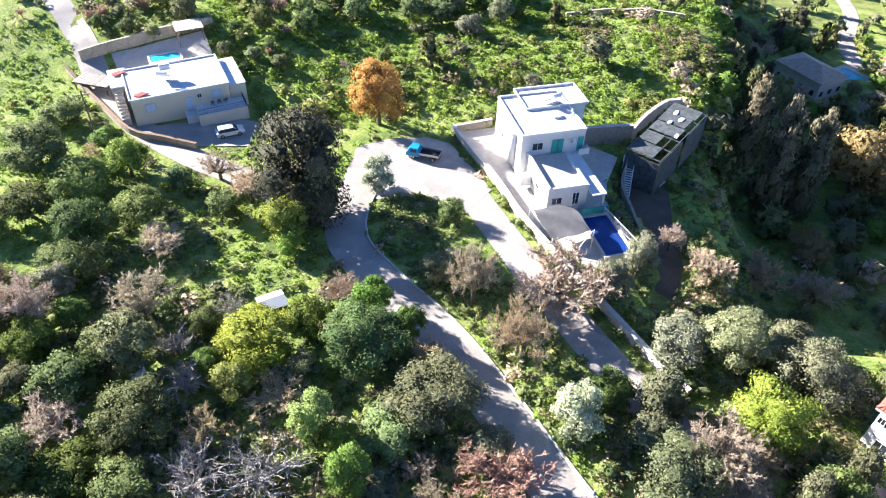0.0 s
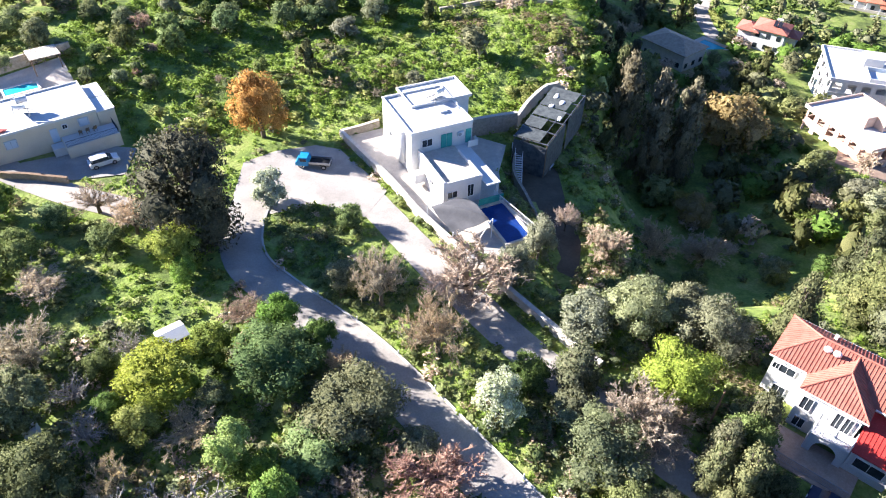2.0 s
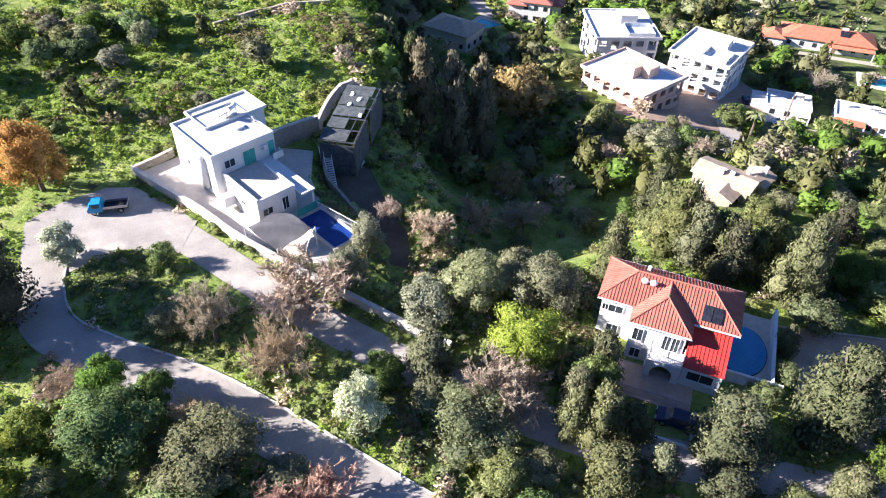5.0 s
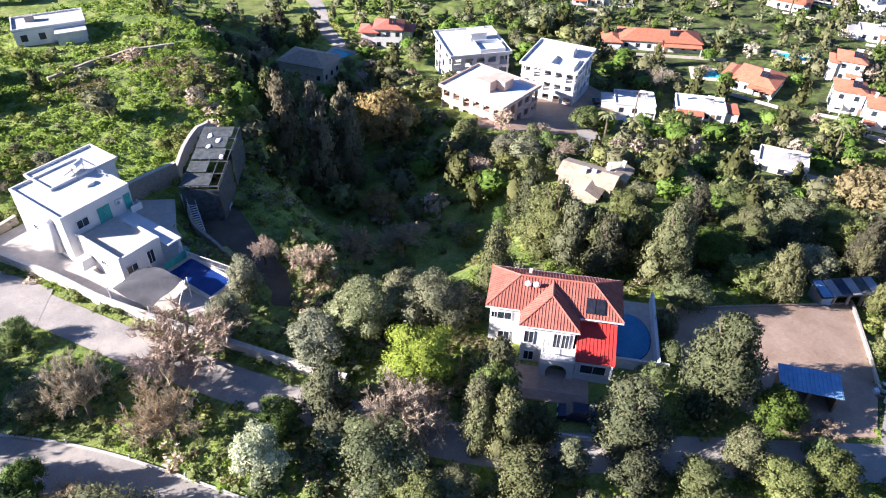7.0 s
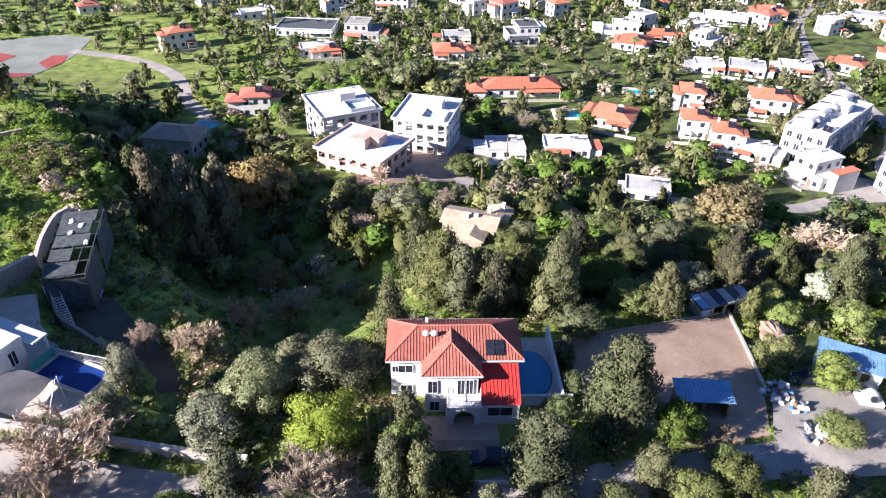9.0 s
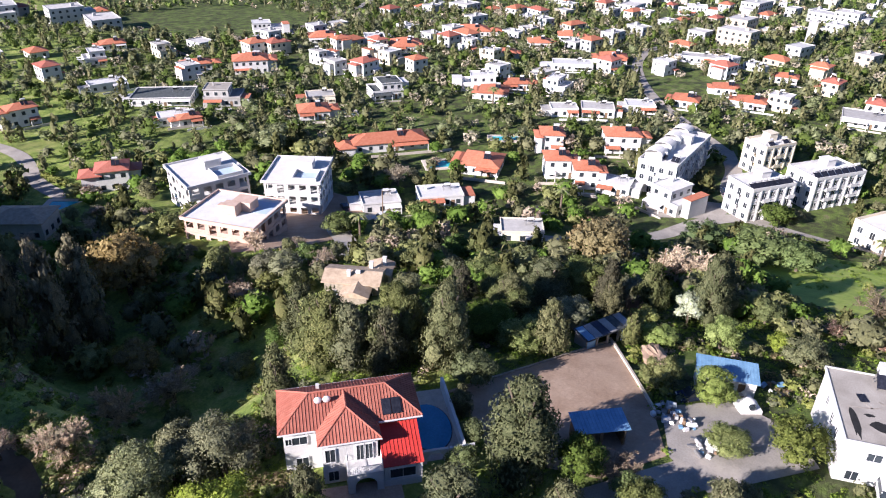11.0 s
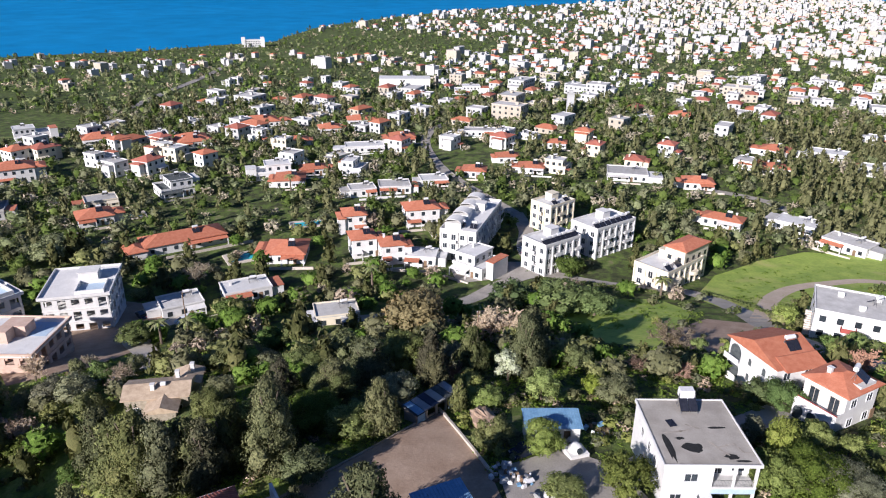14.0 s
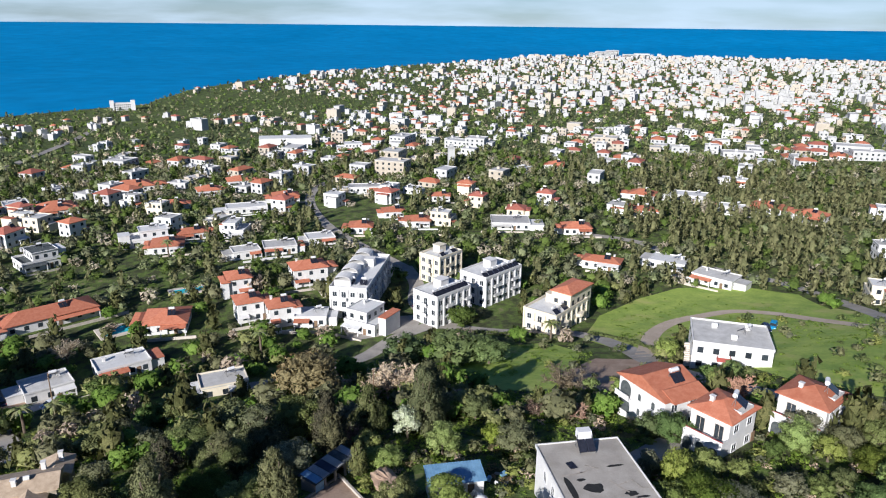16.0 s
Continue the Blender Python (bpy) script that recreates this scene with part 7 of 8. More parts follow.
# ---- trees and plants ----
def lumps_for(kind, rnd):
    """Clumps of a crown of about 1 m radius and 2 m height, standing on z = 0: (x, y, z, rx, ry, rz)."""
    out = []
    if kind in ("pine", "dark", "casuarina"):
        for k in range(26):
            t = k / 25
            r = (1.0 - 0.7 * t ** 1.4) * (0.76 if t > 0.12 else 0.62)
            if kind == "dark":
                r = 0.72 * (1 - 0.75 * max(0.0, (t - 0.5) / 0.5) ** 2)
            a = k * 2.4 + rnd.uniform(-0.5, 0.5)
            q = rnd.uniform(0.25, 1.0) * r
            s_ = rnd.uniform(0.26, 0.42) * (1.15 - 0.45 * t)
            out.append((q * math.cos(a), q * math.sin(a), 0.22 + 1.62 * t, s_, s_, s_ * 0.8))
    elif kind in ("olive", "scrub", "evergreen", "bright", "orange", "blossom", "gold", "weed"):
        out.append((0, 0, 1.02, 0.64, 0.64, 0.64))
        for k in range(30):
            a, u = k * 2.4 + rnd.uniform(-0.4, 0.4), rnd.uniform(-0.8, 0.95)
            q = math.sqrt(max(0.0, 1 - u * u)) * rnd.uniform(0.55, 0.84)
            s_ = rnd.uniform(0.15, 0.36)
            out.append((q * math.cos(a), q * math.sin(a), 0.98 + 0.68 * u, s_, s_, s_ * 0.85))
    return out


def leaf_mesh(name, lumps, count, size, material, seed, core=0.78, droop=0.0, aspect=0.6, rough_core=(5, 4), tri=False, cores=0):
    """Many small leaf sprays on the skin of the clumps, over a ragged core."""
    g = np.random.default_rng(seed)
    L = np.array(lumps)
    wgt = (L[:, 3] * L[:, 5]) ** 0.9
    pick = g.choice(len(L), count, p=wgt / wgt.sum())
    d = g.normal(size=(count, 3))
    d[:, 2] += 0.35
    d /= np.linalg.norm(d, axis=1)[:, None]
    c = L[pick, :3] + d * L[pick, 3:6] * g.uniform(0.72, 1.16, (count, 1))
    n = d + g.normal(size=(count, 3)) * 0.55
    n /= np.linalg.norm(n, axis=1)[:, None]
    u = np.cross(n, g.normal(size=(count, 3)))
    u /= np.linalg.norm(u, axis=1)[:, None]
    w = np.cross(n, u)
    u[:, 2] -= droop
    s = (size * g.uniform(0.6, 1.35, count))[:, None]
    q = np.stack([c - u * s - w * s * aspect * 0.3, c - w * s * aspect * 0.9 + u * s * 0.1, c + u * s + n * s * 0.25, c + w * s * aspect * 0.9 + u * s * 0.1], 1).reshape(-1, 3)
    verts, faces, k_ = q.tolist(), np.arange(count * 4).reshape(-1, 4).tolist(), 4
    if tri:
        q = np.stack([c - u * s - w * s * 0.5, c + u * s * 1.1 + n * s * 0.2, c - u * s * 0.4 + w * s * 0.9], 1).reshape(-1, 3)
        verts, faces, k_ = q.tolist(), np.arange(count * 3).reshape(-1, 3).tolist(), 3
    # leaves shade with the roundness of their clump
    mid = np.array((0.0, 0.0, 0.7))
    out = (c - mid) / (np.linalg.norm(c - mid, axis=1)[:, None] + 1e-6)
    soft_n = d * 0.75 + out * 0.45 + n * 0.35 + g.normal(size=(count, 3)) * 0.16
    soft_n /= np.linalg.norm(soft_n, axis=1)[:, None]
    normals = np.repeat(soft_n, k_, 0).tolist()
    rnd = random.Random(seed)
    sh = Shape()
    if cores:
        zc, slim = sum(l_[2] for l_ in lumps) / len(lumps), 0.6 if len(lumps) == 26 else 1.0
        for k in range(cores):
            a = 6.28 * k / cores
            sh.ball((0.3 * math.cos(a) * slim, 0.3 * math.sin(a) * slim, zc), 0.52 * slim, 0.52 * slim, 0.58, *((6, 4) if count > 80 else (5, 3)), 0.14, rnd)
    if cores:
        lumps = []
    for l_ in lumps:
        sh.ball(l_[:3], l_[3] * core, l_[4] * core, l_[5] * core, *rough_core, 0.12, rnd)
    k = len(verts)
    verts += sh.v
    faces += [[k + i for i in f] for f in sh.f]
    normals += [tuple((Vector(v) - Vector(mid)).normalized()) for v in sh.v]
    me = bpy.data.meshes.new(name)
    me.from_pydata(verts, [], faces, False)
    me.materials.append(material)
    me.update()
    me.normals_split_custom_set_from_vertices(normals)
    return me


def twig_mesh(name, seed, material, count, spread_=1.0, thin=0.008, limbs=9):
    """A leafless crown: limbs that fork into branches and twigs, with fine sprays along every twig."""
    rnd = random.Random(seed)
    s, twigs = Shape(), []

    def turned(d, k, up=0.15):
        return (d + Vector((rnd.uniform(-k, k), rnd.uniform(-k, k), rnd.uniform(-k, k) + up))).normalized()

    for k in range(limbs):
        a = k * 2.4 + rnd.uniform(-0.4, 0.4)
        p, d = Vector((0, 0, rnd.uniform(0.35, 0.6))), Vector((math.cos(a), math.sin(a), rnd.uniform(0.35, 2.0))).normalized()
        for j in range(3):
            q = p + d * rnd.uniform(0.22, 0.36) * spread_
            s.tube(p, q, 0.042 * (1 - j * 0.28), 0.042 * (0.72 - j * 0.26), 4, False)
            for b in range(3):
                u, e = q, turned(d, 0.95)
                for i in range(2):
                    v = u + e * rnd.uniform(0.12, 0.22) * spread_
                    s.tube(u, v, 0.014 - 0.005 * i, 0.009 - 0.004 * i, 3, False)
                    for _ in range(3):
                        w = turned(e, 0.9)
                        twigs.append((v, v + w * rnd.uniform(0.10, 0.24) * spread_))
                    u, e = v, turned(e, 0.6)
            p, d = q, turned(d, 0.5, 0.05)
    for a, b in twigs:
        w = (b - a).orthogonal().normalized() * 0.007
        s.add([a - w, a + w, b], [(0, 1, 2)])
    for _ in range(count):
        a, b = rnd.choice(twigs)
        o = a.lerp(b, rnd.random())
        d = turned((b - a).normalized(), 0.95)
        w = d.orthogonal().normalized() * thin
        s.add([o - w, o + w, o + d * rnd.uniform(0.05, 0.15)], [(0, 1, 2)])
    return s.mesh(name, material)


def trunk_mesh(name, seed, material, top=1.0, r=0.09, limbs=5):
    rnd = random.Random(seed)
    s = Shape()
    p, q = Vector((0, 0, -0.15)), Vector((rnd.uniform(-0.06, 0.06), rnd.uniform(-0.06, 0.06), top * 0.5))
    s.tube(p, q, r * 1.3, r, 7)
    for k in range(limbs):
        a = k * 2.4 + rnd.random()
        e = q + Vector((math.cos(a) * 0.35, math.sin(a) * 0.35, top * rnd.uniform(0.35, 0.6)))
        s.tube(q, e, r * 0.7, r * 0.3, 5)
    return s.mesh(name, material)


TREE_NAMES = {
    "evergreen": ("evergreen_tree", "dense dark green broadleaf tree on the slope", "tree"),
    "bright": ("leafy_tree", "fresh yellow-green spring tree in the grass", "tree"),
    "olive": ("olive_tree", "silvery grey-green olive tree", "tree"),
    "pine": ("conifer_tree", "tall brownish-green cypress-like conifer", "tree"),
    "casuarina": ("conifer_tree", "tall feathery brown-green conifer rising out of the shaded dell", "tree"),
    "dark": ("conifer_tree", "very dark broad conifer on the slope", "tree"),
    "orange": ("autumn_tree", "round tree with orange-brown autumn leaves", "tree"),
    "blossom": ("blossom_tree", "small tree covered in white blossom", "tree"),
    "bare": ("bare_tree", "leafless brown tree with fine twigs", "tree"),
    "pink": ("rusty_tree", "leafless tree with rusty pink seed heads", "tree"),
    "gold": ("golden_tree", "broad tree with golden brown foliage", "tree"),
    "scrub": ("scrub_tree", "olive-brown bushy tree on the slope", "tree"),
    "limb": ("bare_tree", "old leafless tree with dark spreading limbs over the lane", "tree"),
    "dead": ("dead_tree", "pale grey dead tree with bare forked branches", "tree"),
}
MODELS = {}


def tree_models(kind, fine):
    key = (kind, fine)
    if key not in MODELS:
        out = []
        for v in range((3, 4, 2)[fine]):
            seed = sum(map(ord, kind)) * 31 + v * 7 + 1000 * fine
            rnd = random.Random(seed)
            count, size = ((2000, 0.058), (4200, 0.042), (8200, 0.030))[fine]
            if kind in ("bare", "pink", "dead", "limb"):
                crown = twig_mesh("crown", seed, LEAF[kind], {"limb": 9000, "bare": 6500, "pink": 6000, "dead": 700}[kind] // (1 if fine else 3), 0.85, (0.009 if fine else 0.02) * (1.4 if kind == "pink" else 1), 12)
                trunk = trunk_mesh("trunk", seed, PALEBARK if kind == "dead" else BARK, 0.9, 0.06)
            else:
                if kind in ("pine", "dark", "casuarina"):
                    count, size = int(count * 1.25), size * 0.95
                crown = leaf_mesh("crown", lumps_for(kind, rnd), count, size, LEAF[kind], seed, 0.62, 0.3 if kind in ("pine", "dark") else 0.0, tri=True)
                trunk = trunk_mesh("trunk", seed, BARK, 1.7 if kind in ("pine", "dark") else 1.0, 0.07)
            out.append((trunk, crown))
        MODELS[key] = out
    return MODELS[key]


TREE_RND = random.Random(5)
PLANTED = []


def tree(kind, x, y, width, height):
    name, label, category = TREE_NAMES[kind]
    trunk, crown = TREE_RND.choice(tree_models(kind, 0 if math.hypot(x, y) > (112 if width > 5 else 84) else 2 if width > 7.5 else 1))
    root = new(name)
    root.empty_display_size = 0.3
    root.matrix_basis = pose(x, y, land_z(x, y) - 0.05, 0, 0, TREE_RND.uniform(0, 360)) @ Matrix.Diagonal((width / 2, width / 2, height / 2, 1))
    tagged(root, label, category, kind + " trees on the hillside")
    new("trunk", trunk).parent = root
    new("crown", crown).parent = root
    PLANTED.append((x, y, width / 2))
    return root


def plant(kind, spots):
    for x, y, w, h in spots:
        tree(kind, x, y, w, h)


plant("dark", [
    (-17.6, 71.6, 14.6, 16),
])
plant("orange", [
    (-10.8, 94.6, 9.3, 11.4),
])
plant("blossom", [
    (-9.4, 78, 6.1, 5.7), (13.6, 39.9, 6.2, 7.5), (102.2, 9.5, 4.8, 6.2),
])
plant("bright", [
    (-19.8, 66.9, 7.6, 6.3), (-18.8, 63.6, 3.7, 4.3), (-48.7, 72.9, 9.6, 5.3), (-57.7, 90, 7.3, 4), (-19, 47.4, 10.1, 5.6),
    (-20.5, 42.4, 4.8, 4.7), (-11.8, 37.9, 4.7, 6.9), (-4.4, 37.8, 7.2, 4), (-7.7, 32.5, 4.5, 7), (32, 39.6, 8.2, 9.1), (121.3, 88.8, 6.2, 5.6),
    (94.2, 3.7, 5.4, 5.6), (90.8, 11.7, 5.9, 3.6), (79.9, -25.8, 5.1, 7.3), (121.7, -23.2, 3.5, 3.3), (113.8, 17.6, 5.2, 3.9),
])
plant("evergreen", [
    (-43.9, 63.7, 7.7, 6.9), (-42.9, 56.9, 8.8, 5.6), (-38.1, 67.9, 7, 5.5), (-52.5, 67.7, 7.4, 5.3), (-55.1, 76.9, 9.2, 8.4),
    (-49.1, 84.1, 4.7, 3.4), (-35.6, 75.3, 4.2, 4), (-28.7, 70.5, 4.8, 3.8), (-14.4, 50.6, 4.7, 6.3), (-8.2, 48.3, 9.9, 6.9),
    (-3.3, 50.7, 3.6, 5.9), (-28, 37.4, 7.9, 6.2), (-36.6, 41.1, 7, 5), (-32.8, 31.7, 6.8, 3.7), (-27.4, 31, 6, 3.3), (0.9, 72.1, 3.9, 3.6),
    (17.4, 43.6, 4.5, 5.1), (103, 59, 6.7, 5.9), (117.6, 53.2, 7, 5.7), (54.2, 6, 4.9, 4.8), (51.9, 24.3, 3.8, 2.9), (18, 43.5, 4.4, 3.6),
])
plant("evergreen", [
    (155.1, 1, 14.9, 8.2), (159.1, 14.7, 12.5, 6.9), (152, -6, 9.3, 7), (94.9, -30, 6.3, 5.3), (73.7, -23.5, 6.6, 6.4), (100.1, 43.5, 9, 6.6),
    (80.2, 33.8, 8.9, 5.8), (116.8, 57.5, 6.9, 5.6), (84.7, 27.1, 6.6, 4.4), (70.1, -6.9, 6.5, 6.4), (75, -27.7, 8.3, 6.4),
    (119, 89, 7.8, 5.5), (141, 80.2, 6.4, 5.3), (187.3, 0, 9.6, 6.9), (55.5, 7.4, 4.4, 3.5), (35.5, 31.8, 5.2, 8.2),
])
plant("bare", [
    (-34.2, 62.9, 7.7, 4.4), (-31.3, 78.1, 7.4, 5.3), (-25.9, 73.3, 7.3, 6.5), (-11.4, 56.2, 6.2, 4.1), (-32.8, 52.2, 8.7, 7),
    (-44.1, 49.3, 7.6, 9.1), (-16, 41.7, 6.8, 3.7), (-36.5, 36.9, 7.7, 4.3), (3.6, 56.8, 7.3, 10.6), (8.9, 48.9, 9, 9.9),
    (26.5, 35.9, 6.8, 10.1), (33.9, 65.1, 6.7, 6.3), (48.3, 77.4, 8.9, 8.1), (57.7, 76.8, 9.2, 7.8), (28.6, 37.1, 8.6, 4.7),
    (80.9, 85.4, 9.1, 5.1), (127.1, 13, 15.5, 8.5), (28.7, 35.2, 8.6, 4.7), (58.4, 10, 5.9, 3.2), (126.6, 13.9, 10.7, 8.1),
    (124.3, -18.3, 11.6, 6.4), (161.3, 98.8, 9.7, 8),
])
plant("bare", [
    (30.3, 70.8, 4.3, 5.6), (33.6, 65.2, 5.9, 5.7), (58.0, 78.6, 6.9, 5.8),
])
plant("olive", [
    (-42.5, 53.7, 4.3, 5.6), (-5, 32, 4.6, 2.5), (5.3, 36.9, 5, 2.8), (-0.6, 60.7, 4.5, 4.3), (21.1, 38.8, 5, 4.2), (25.7, 50.2, 7.5, 5.5),
    (31.9, 49.6, 8.2, 7.7), (38.7, 45.4, 8.3, 7.7), (37.9, 50.1, 6.5, 5.8), (23.9, 62.8, 4.4, 7.1), (19.8, 58.4, 4.9, 6.7),
    (89.5, 84.5, 6.8, 5.5), (101.4, 50.8, 6.3, 5.1), (26.3, 27.6, 4.9, 2.7), (93.8, -6.9, 6.5, 5.1), (84.6, -23.6, 3.7, 4.4),
    (88.7, 24.8, 7, 6), (106.2, 58, 7.6, 5.6), (87.8, 52.5, 6.5, 4.8), (74.8, -31.3, 8.4, 4.6), (89.6, 80.2, 7.6, 5.7), (66.5, 71.1, 5.5, 5.0),
])
plant("scrub", [
    (-0.5, 41.6, 10.5, 5.8), (-31.3, 45, 6.3, 7.9), (22.4, 34.3, 9.9, 5.5), (106.2, 27.9, 9.1, 8), (81.5, 51.1, 6.3, 5.3),
    (50.1, 8.5, 5.4, 4), (50.2, 12.6, 4.2, 3.4), (105.4, 39.3, 9.1, 8), (89.8, 34.7, 8.1, 7.2), (78, 28.2, 7.2, 5.1), (68.2, -0.1, 5.4, 3.3),
    (166.1, 147.2, 13, 8.9),
])
plant("dead", [
    (-21.2, 31.7, 9.3, 5.1), (-15.4, 32.5, 10.3, 5.6),
])
plant("pink", [
    (5.6, 33.5, 9.6, 5.3), (98.3, 17.6, 5, 5.2), (106.1, -17.3, 6, 3.3), (110.4, -11.7, 5.5, 3), (108.3, -44, 8.2, 7.1),
])
plant("pine", [
    (22.3, 42.3, 6.6, 7.4), (53.5, 112.5, 5.6, 15.0), (67.2, 140.2, 5.2, 8.7),
    (49, 46.4, 5.7, 10), (62.9, 52, 7.4, 10), (61.3, 44.9, 7, 10.4), (63.3, 40.9, 7, 9.4), (68.6, 35.3, 8.5, 12.5), (69, 40.2, 5.8, 9.2),
    (44, 21.6, 10.6, 7.9), (37.6, 33.6, 5.6, 8.4), (32.8, 31.5, 4.7, 8.2), (36.5, 27, 5.3, 5.4), (54.1, 18.4, 11.2, 12.6),
    (22.9, 43.2, 6.1, 5.5), (49.8, 12.4, 5.6, 5.6), (99.2, 32.2, 12, 8.4), (89.2, 34.5, 8.5, 7.6), (104.1, 6.9, 8.1, 11.9),
    (31.6, 29.9, 4.1, 7.2),
])
plant("pine", [
    (31.8, 23.9, 7.3, 5.4), (35.7, 22, 4.7, 6.1), (44.1, 13.5, 6.9, 3.8), (40, 17.5, 6.2, 4.9), (71.5, 36.2, 8.5, 11.5),
    (67.1, 40, 6.6, 10), (61.5, 48.2, 8.7, 11.2), (70.3, 60.3, 8.2, 12.2), (63.5, 43.1, 7.2, 9.6), (98.2, 32, 10.7, 8.5),
    (108.6, 6.4, 8.9, 12), (33.3, 27.9, 5.3, 9.2),
])
# dell conifers, their sunlit look carried by the paler needles
plant("casuarina", [
    (52.2, 105.6, 8.2, 18.5), (57.6, 102.6, 9.6, 22), (63.6, 102.4, 9.2, 21),
])
plant("gold", [
    (61.4, 88.6, 7.8, 6.6), (76.3, 107.7, 14.2, 16.2), (79.2, 112.1, 16.3, 10.5), (130.4, 31.2, 13.8, 11.1), (125.7, 29.8, 13.1, 12),
    (61.6, 90.7, 6.7, 5.4),
])
plant("limb", [
    (14, 57.3, 14.8, 8.1),
])



def palm(x, y, h):
    root = thing("palm_tree", x, y, land_z(x, y), 0, "date palm with arching feather leaves", "tree", "palm trees")
    part("trunk", Shape().tube((0, 0, -0.3), (0.1, 0, h), 0.32, 0.24, 9), BARK, root)
    for k in range(16):
        a, up = k * 2.4, TREE_RND.uniform(0.1, 1.0)
        s_ = Shape()
        p, d = Vector((0.1, 0, h)), Vector((math.cos(a), math.sin(a), up)).normalized()
        for j in range(5):
            q = p + d * 0.55
            side = Vector((-math.sin(a), math.cos(a), 0)) * (0.34, 0.42, 0.38, 0.26, 0.1)[j]
            drop = Vector((0, 0, 0.14))
            s_.add([p, q, q + side - drop, p + side - drop, q - side - drop, p - side - drop], [(0, 1, 2, 3), (0, 5, 4, 1)])
            p, d = q, (d - Vector((0, 0, 0.38))).normalized()
        part("frond", s_, LEAF["scrub"], root)


for x, y, h in ((173.6, -23.1, 4.5), (176, 55, 5), (168, 52, 6), (120, 84, 5), (124, 80, 4.5), (248, 108, 6)):
    palm(x, y, h)

# thick wood below the road and round the red-roofed villa
FILL = random.Random(77)
for x0, x1, y0, y1, n_, kinds in ((-52, 0, 22, 56, 190, ("evergreen", "evergreen", "bright", "scrub", "bare", "olive", "dead")), (18, 66, -4, 32, 120, ("pine", "pine", "scrub", "olive", "evergreen")), (-62, -18, 56, 84, 12, ("evergreen", "bright", "bare", "bright")), (66, 104, 14, 44, 40, ("pine", "pine", "dark", "evergreen")), (72, 120, -10, 40, 40, ("evergreen", "scrub", "bright", "olive", "evergreen")), (48, 92, 60, 125, 16, ("evergreen", "scrub", "olive", "bare")), (-40, 30, 100, 116, 6, ("evergreen", "scrub", "bare", "olive")), (-28, 14, 122, 142, 46, ("evergreen", "evergreen", "scrub", "olive")), (-75, -24, 108, 135, 40, ("evergreen", "bare", "scrub", "pink")), (74, 99, -64, -22, 44, ("evergreen", "bright", "olive", "evergreen", "scrub")), (106, 150, -52, -8, 26, ("bright", "evergreen", "scrub", "bright")), (82, 106, 66, 104, 60, ("evergreen", "scrub", "olive", "bare")), (62, 104, 122, 200, 70, ("evergreen", "bare", "dark", "scrub")), (80, 112, 92, 150, 60, ("olive", "scrub", "evergreen", "bare"))):
    for _ in range(n_):
        x, y = FILL.uniform(x0, x1), FILL.uniform(y0, y1)
        if is_free(x, y) and all((x - a) ** 2 + (y - b) ** 2 > (r * 0.85 + 0.9) ** 2 for a, b, r in PLANTED):
            k = FILL.choice(kinds)
            w = FILL.uniform(3.2, 6.2) * (0.6 if 98 < y < 117 else 1)
            tree(k, x, y, w, w * FILL.uniform(0.8, 1.1) * (1.6 if k in ("pine", "dark") else 1))

# ---- woods and gardens farther off ----
WOODS = random.Random(23)


def clump_bank(spots, label, per):
    """Plants beyond counting, joined by kind of leaf."""
    out = {}
    for kind, x, y, w, h in spots:
        turn, g = WOODS.uniform(0, 6.28), WOODS.random()
        c, s_ = math.cos(turn), math.sin(turn)
        tv, tf, tn = BANK[(kind, per)][int(g * 3)]
        spin = np.array(((c, s_, 0), (-s_, c, 0), (0, 0, 1)))
        out.setdefault(kind, []).append((tv @ spin * (w / 2, w / 2, h / 2) + (x, y, land_z(x, y) - 0.2), tf, tn @ spin))
    root = thing("woods", 0, 0, 0, 0, label, "trees", "", "stuff")
    for kind, rows in out.items():
        verts = np.concatenate([r[0] for r in rows])
        start = np.cumsum([0] + [len(r[0]) for r in rows])
        tris = np.concatenate([r[1] + k for r, k in zip(rows, start)]).astype(np.int32)
        me = bpy.data.meshes.new("crowns")
        me.vertices.add(len(verts))
        me.vertices.foreach_set("co", verts.ravel())
        me.loops.add(tris.size)
        me.loops.foreach_set("vertex_index", tris.ravel())
        me.polygons.add(len(tris))
        me.polygons.foreach_set("loop_start", np.arange(0, tris.size, 3, dtype=np.int32))
        me.materials.append(LEAF[kind])
        me.update(calc_edges=True)
        me.normals_split_custom_set_from_vertices(np.concatenate([r[2] for r in rows]))
        part("crowns", me, None, root)


BANK = {}


def bank_models(kind, per, size):
    out = []
    for v in range(3):
        seed = sum(map(ord, kind)) + 97 * v + per
        me = leaf_mesh("model", lumps_for(kind if kind != "bare" else "scrub", random.Random(seed)), per, size, LEAF[kind], seed, 0.0, tri=True, cores=-1 if kind in ("weed", "gold", "bare") else 2 if per > 80 else 1)
        me.calc_loop_triangles()
        tv = np.array([tuple(q.co) for q in me.vertices])
        tf = np.array([tuple(q.vertices) for q in me.loop_triangles])
        tn = np.zeros((len(tv), 3))
        for q in me.loops:
            tn[q.vertex_index] = tuple(q.normal)
        bpy.data.meshes.remove(me)
        out.append((tv, tf, tn))
    BANK[(kind, per)] = out


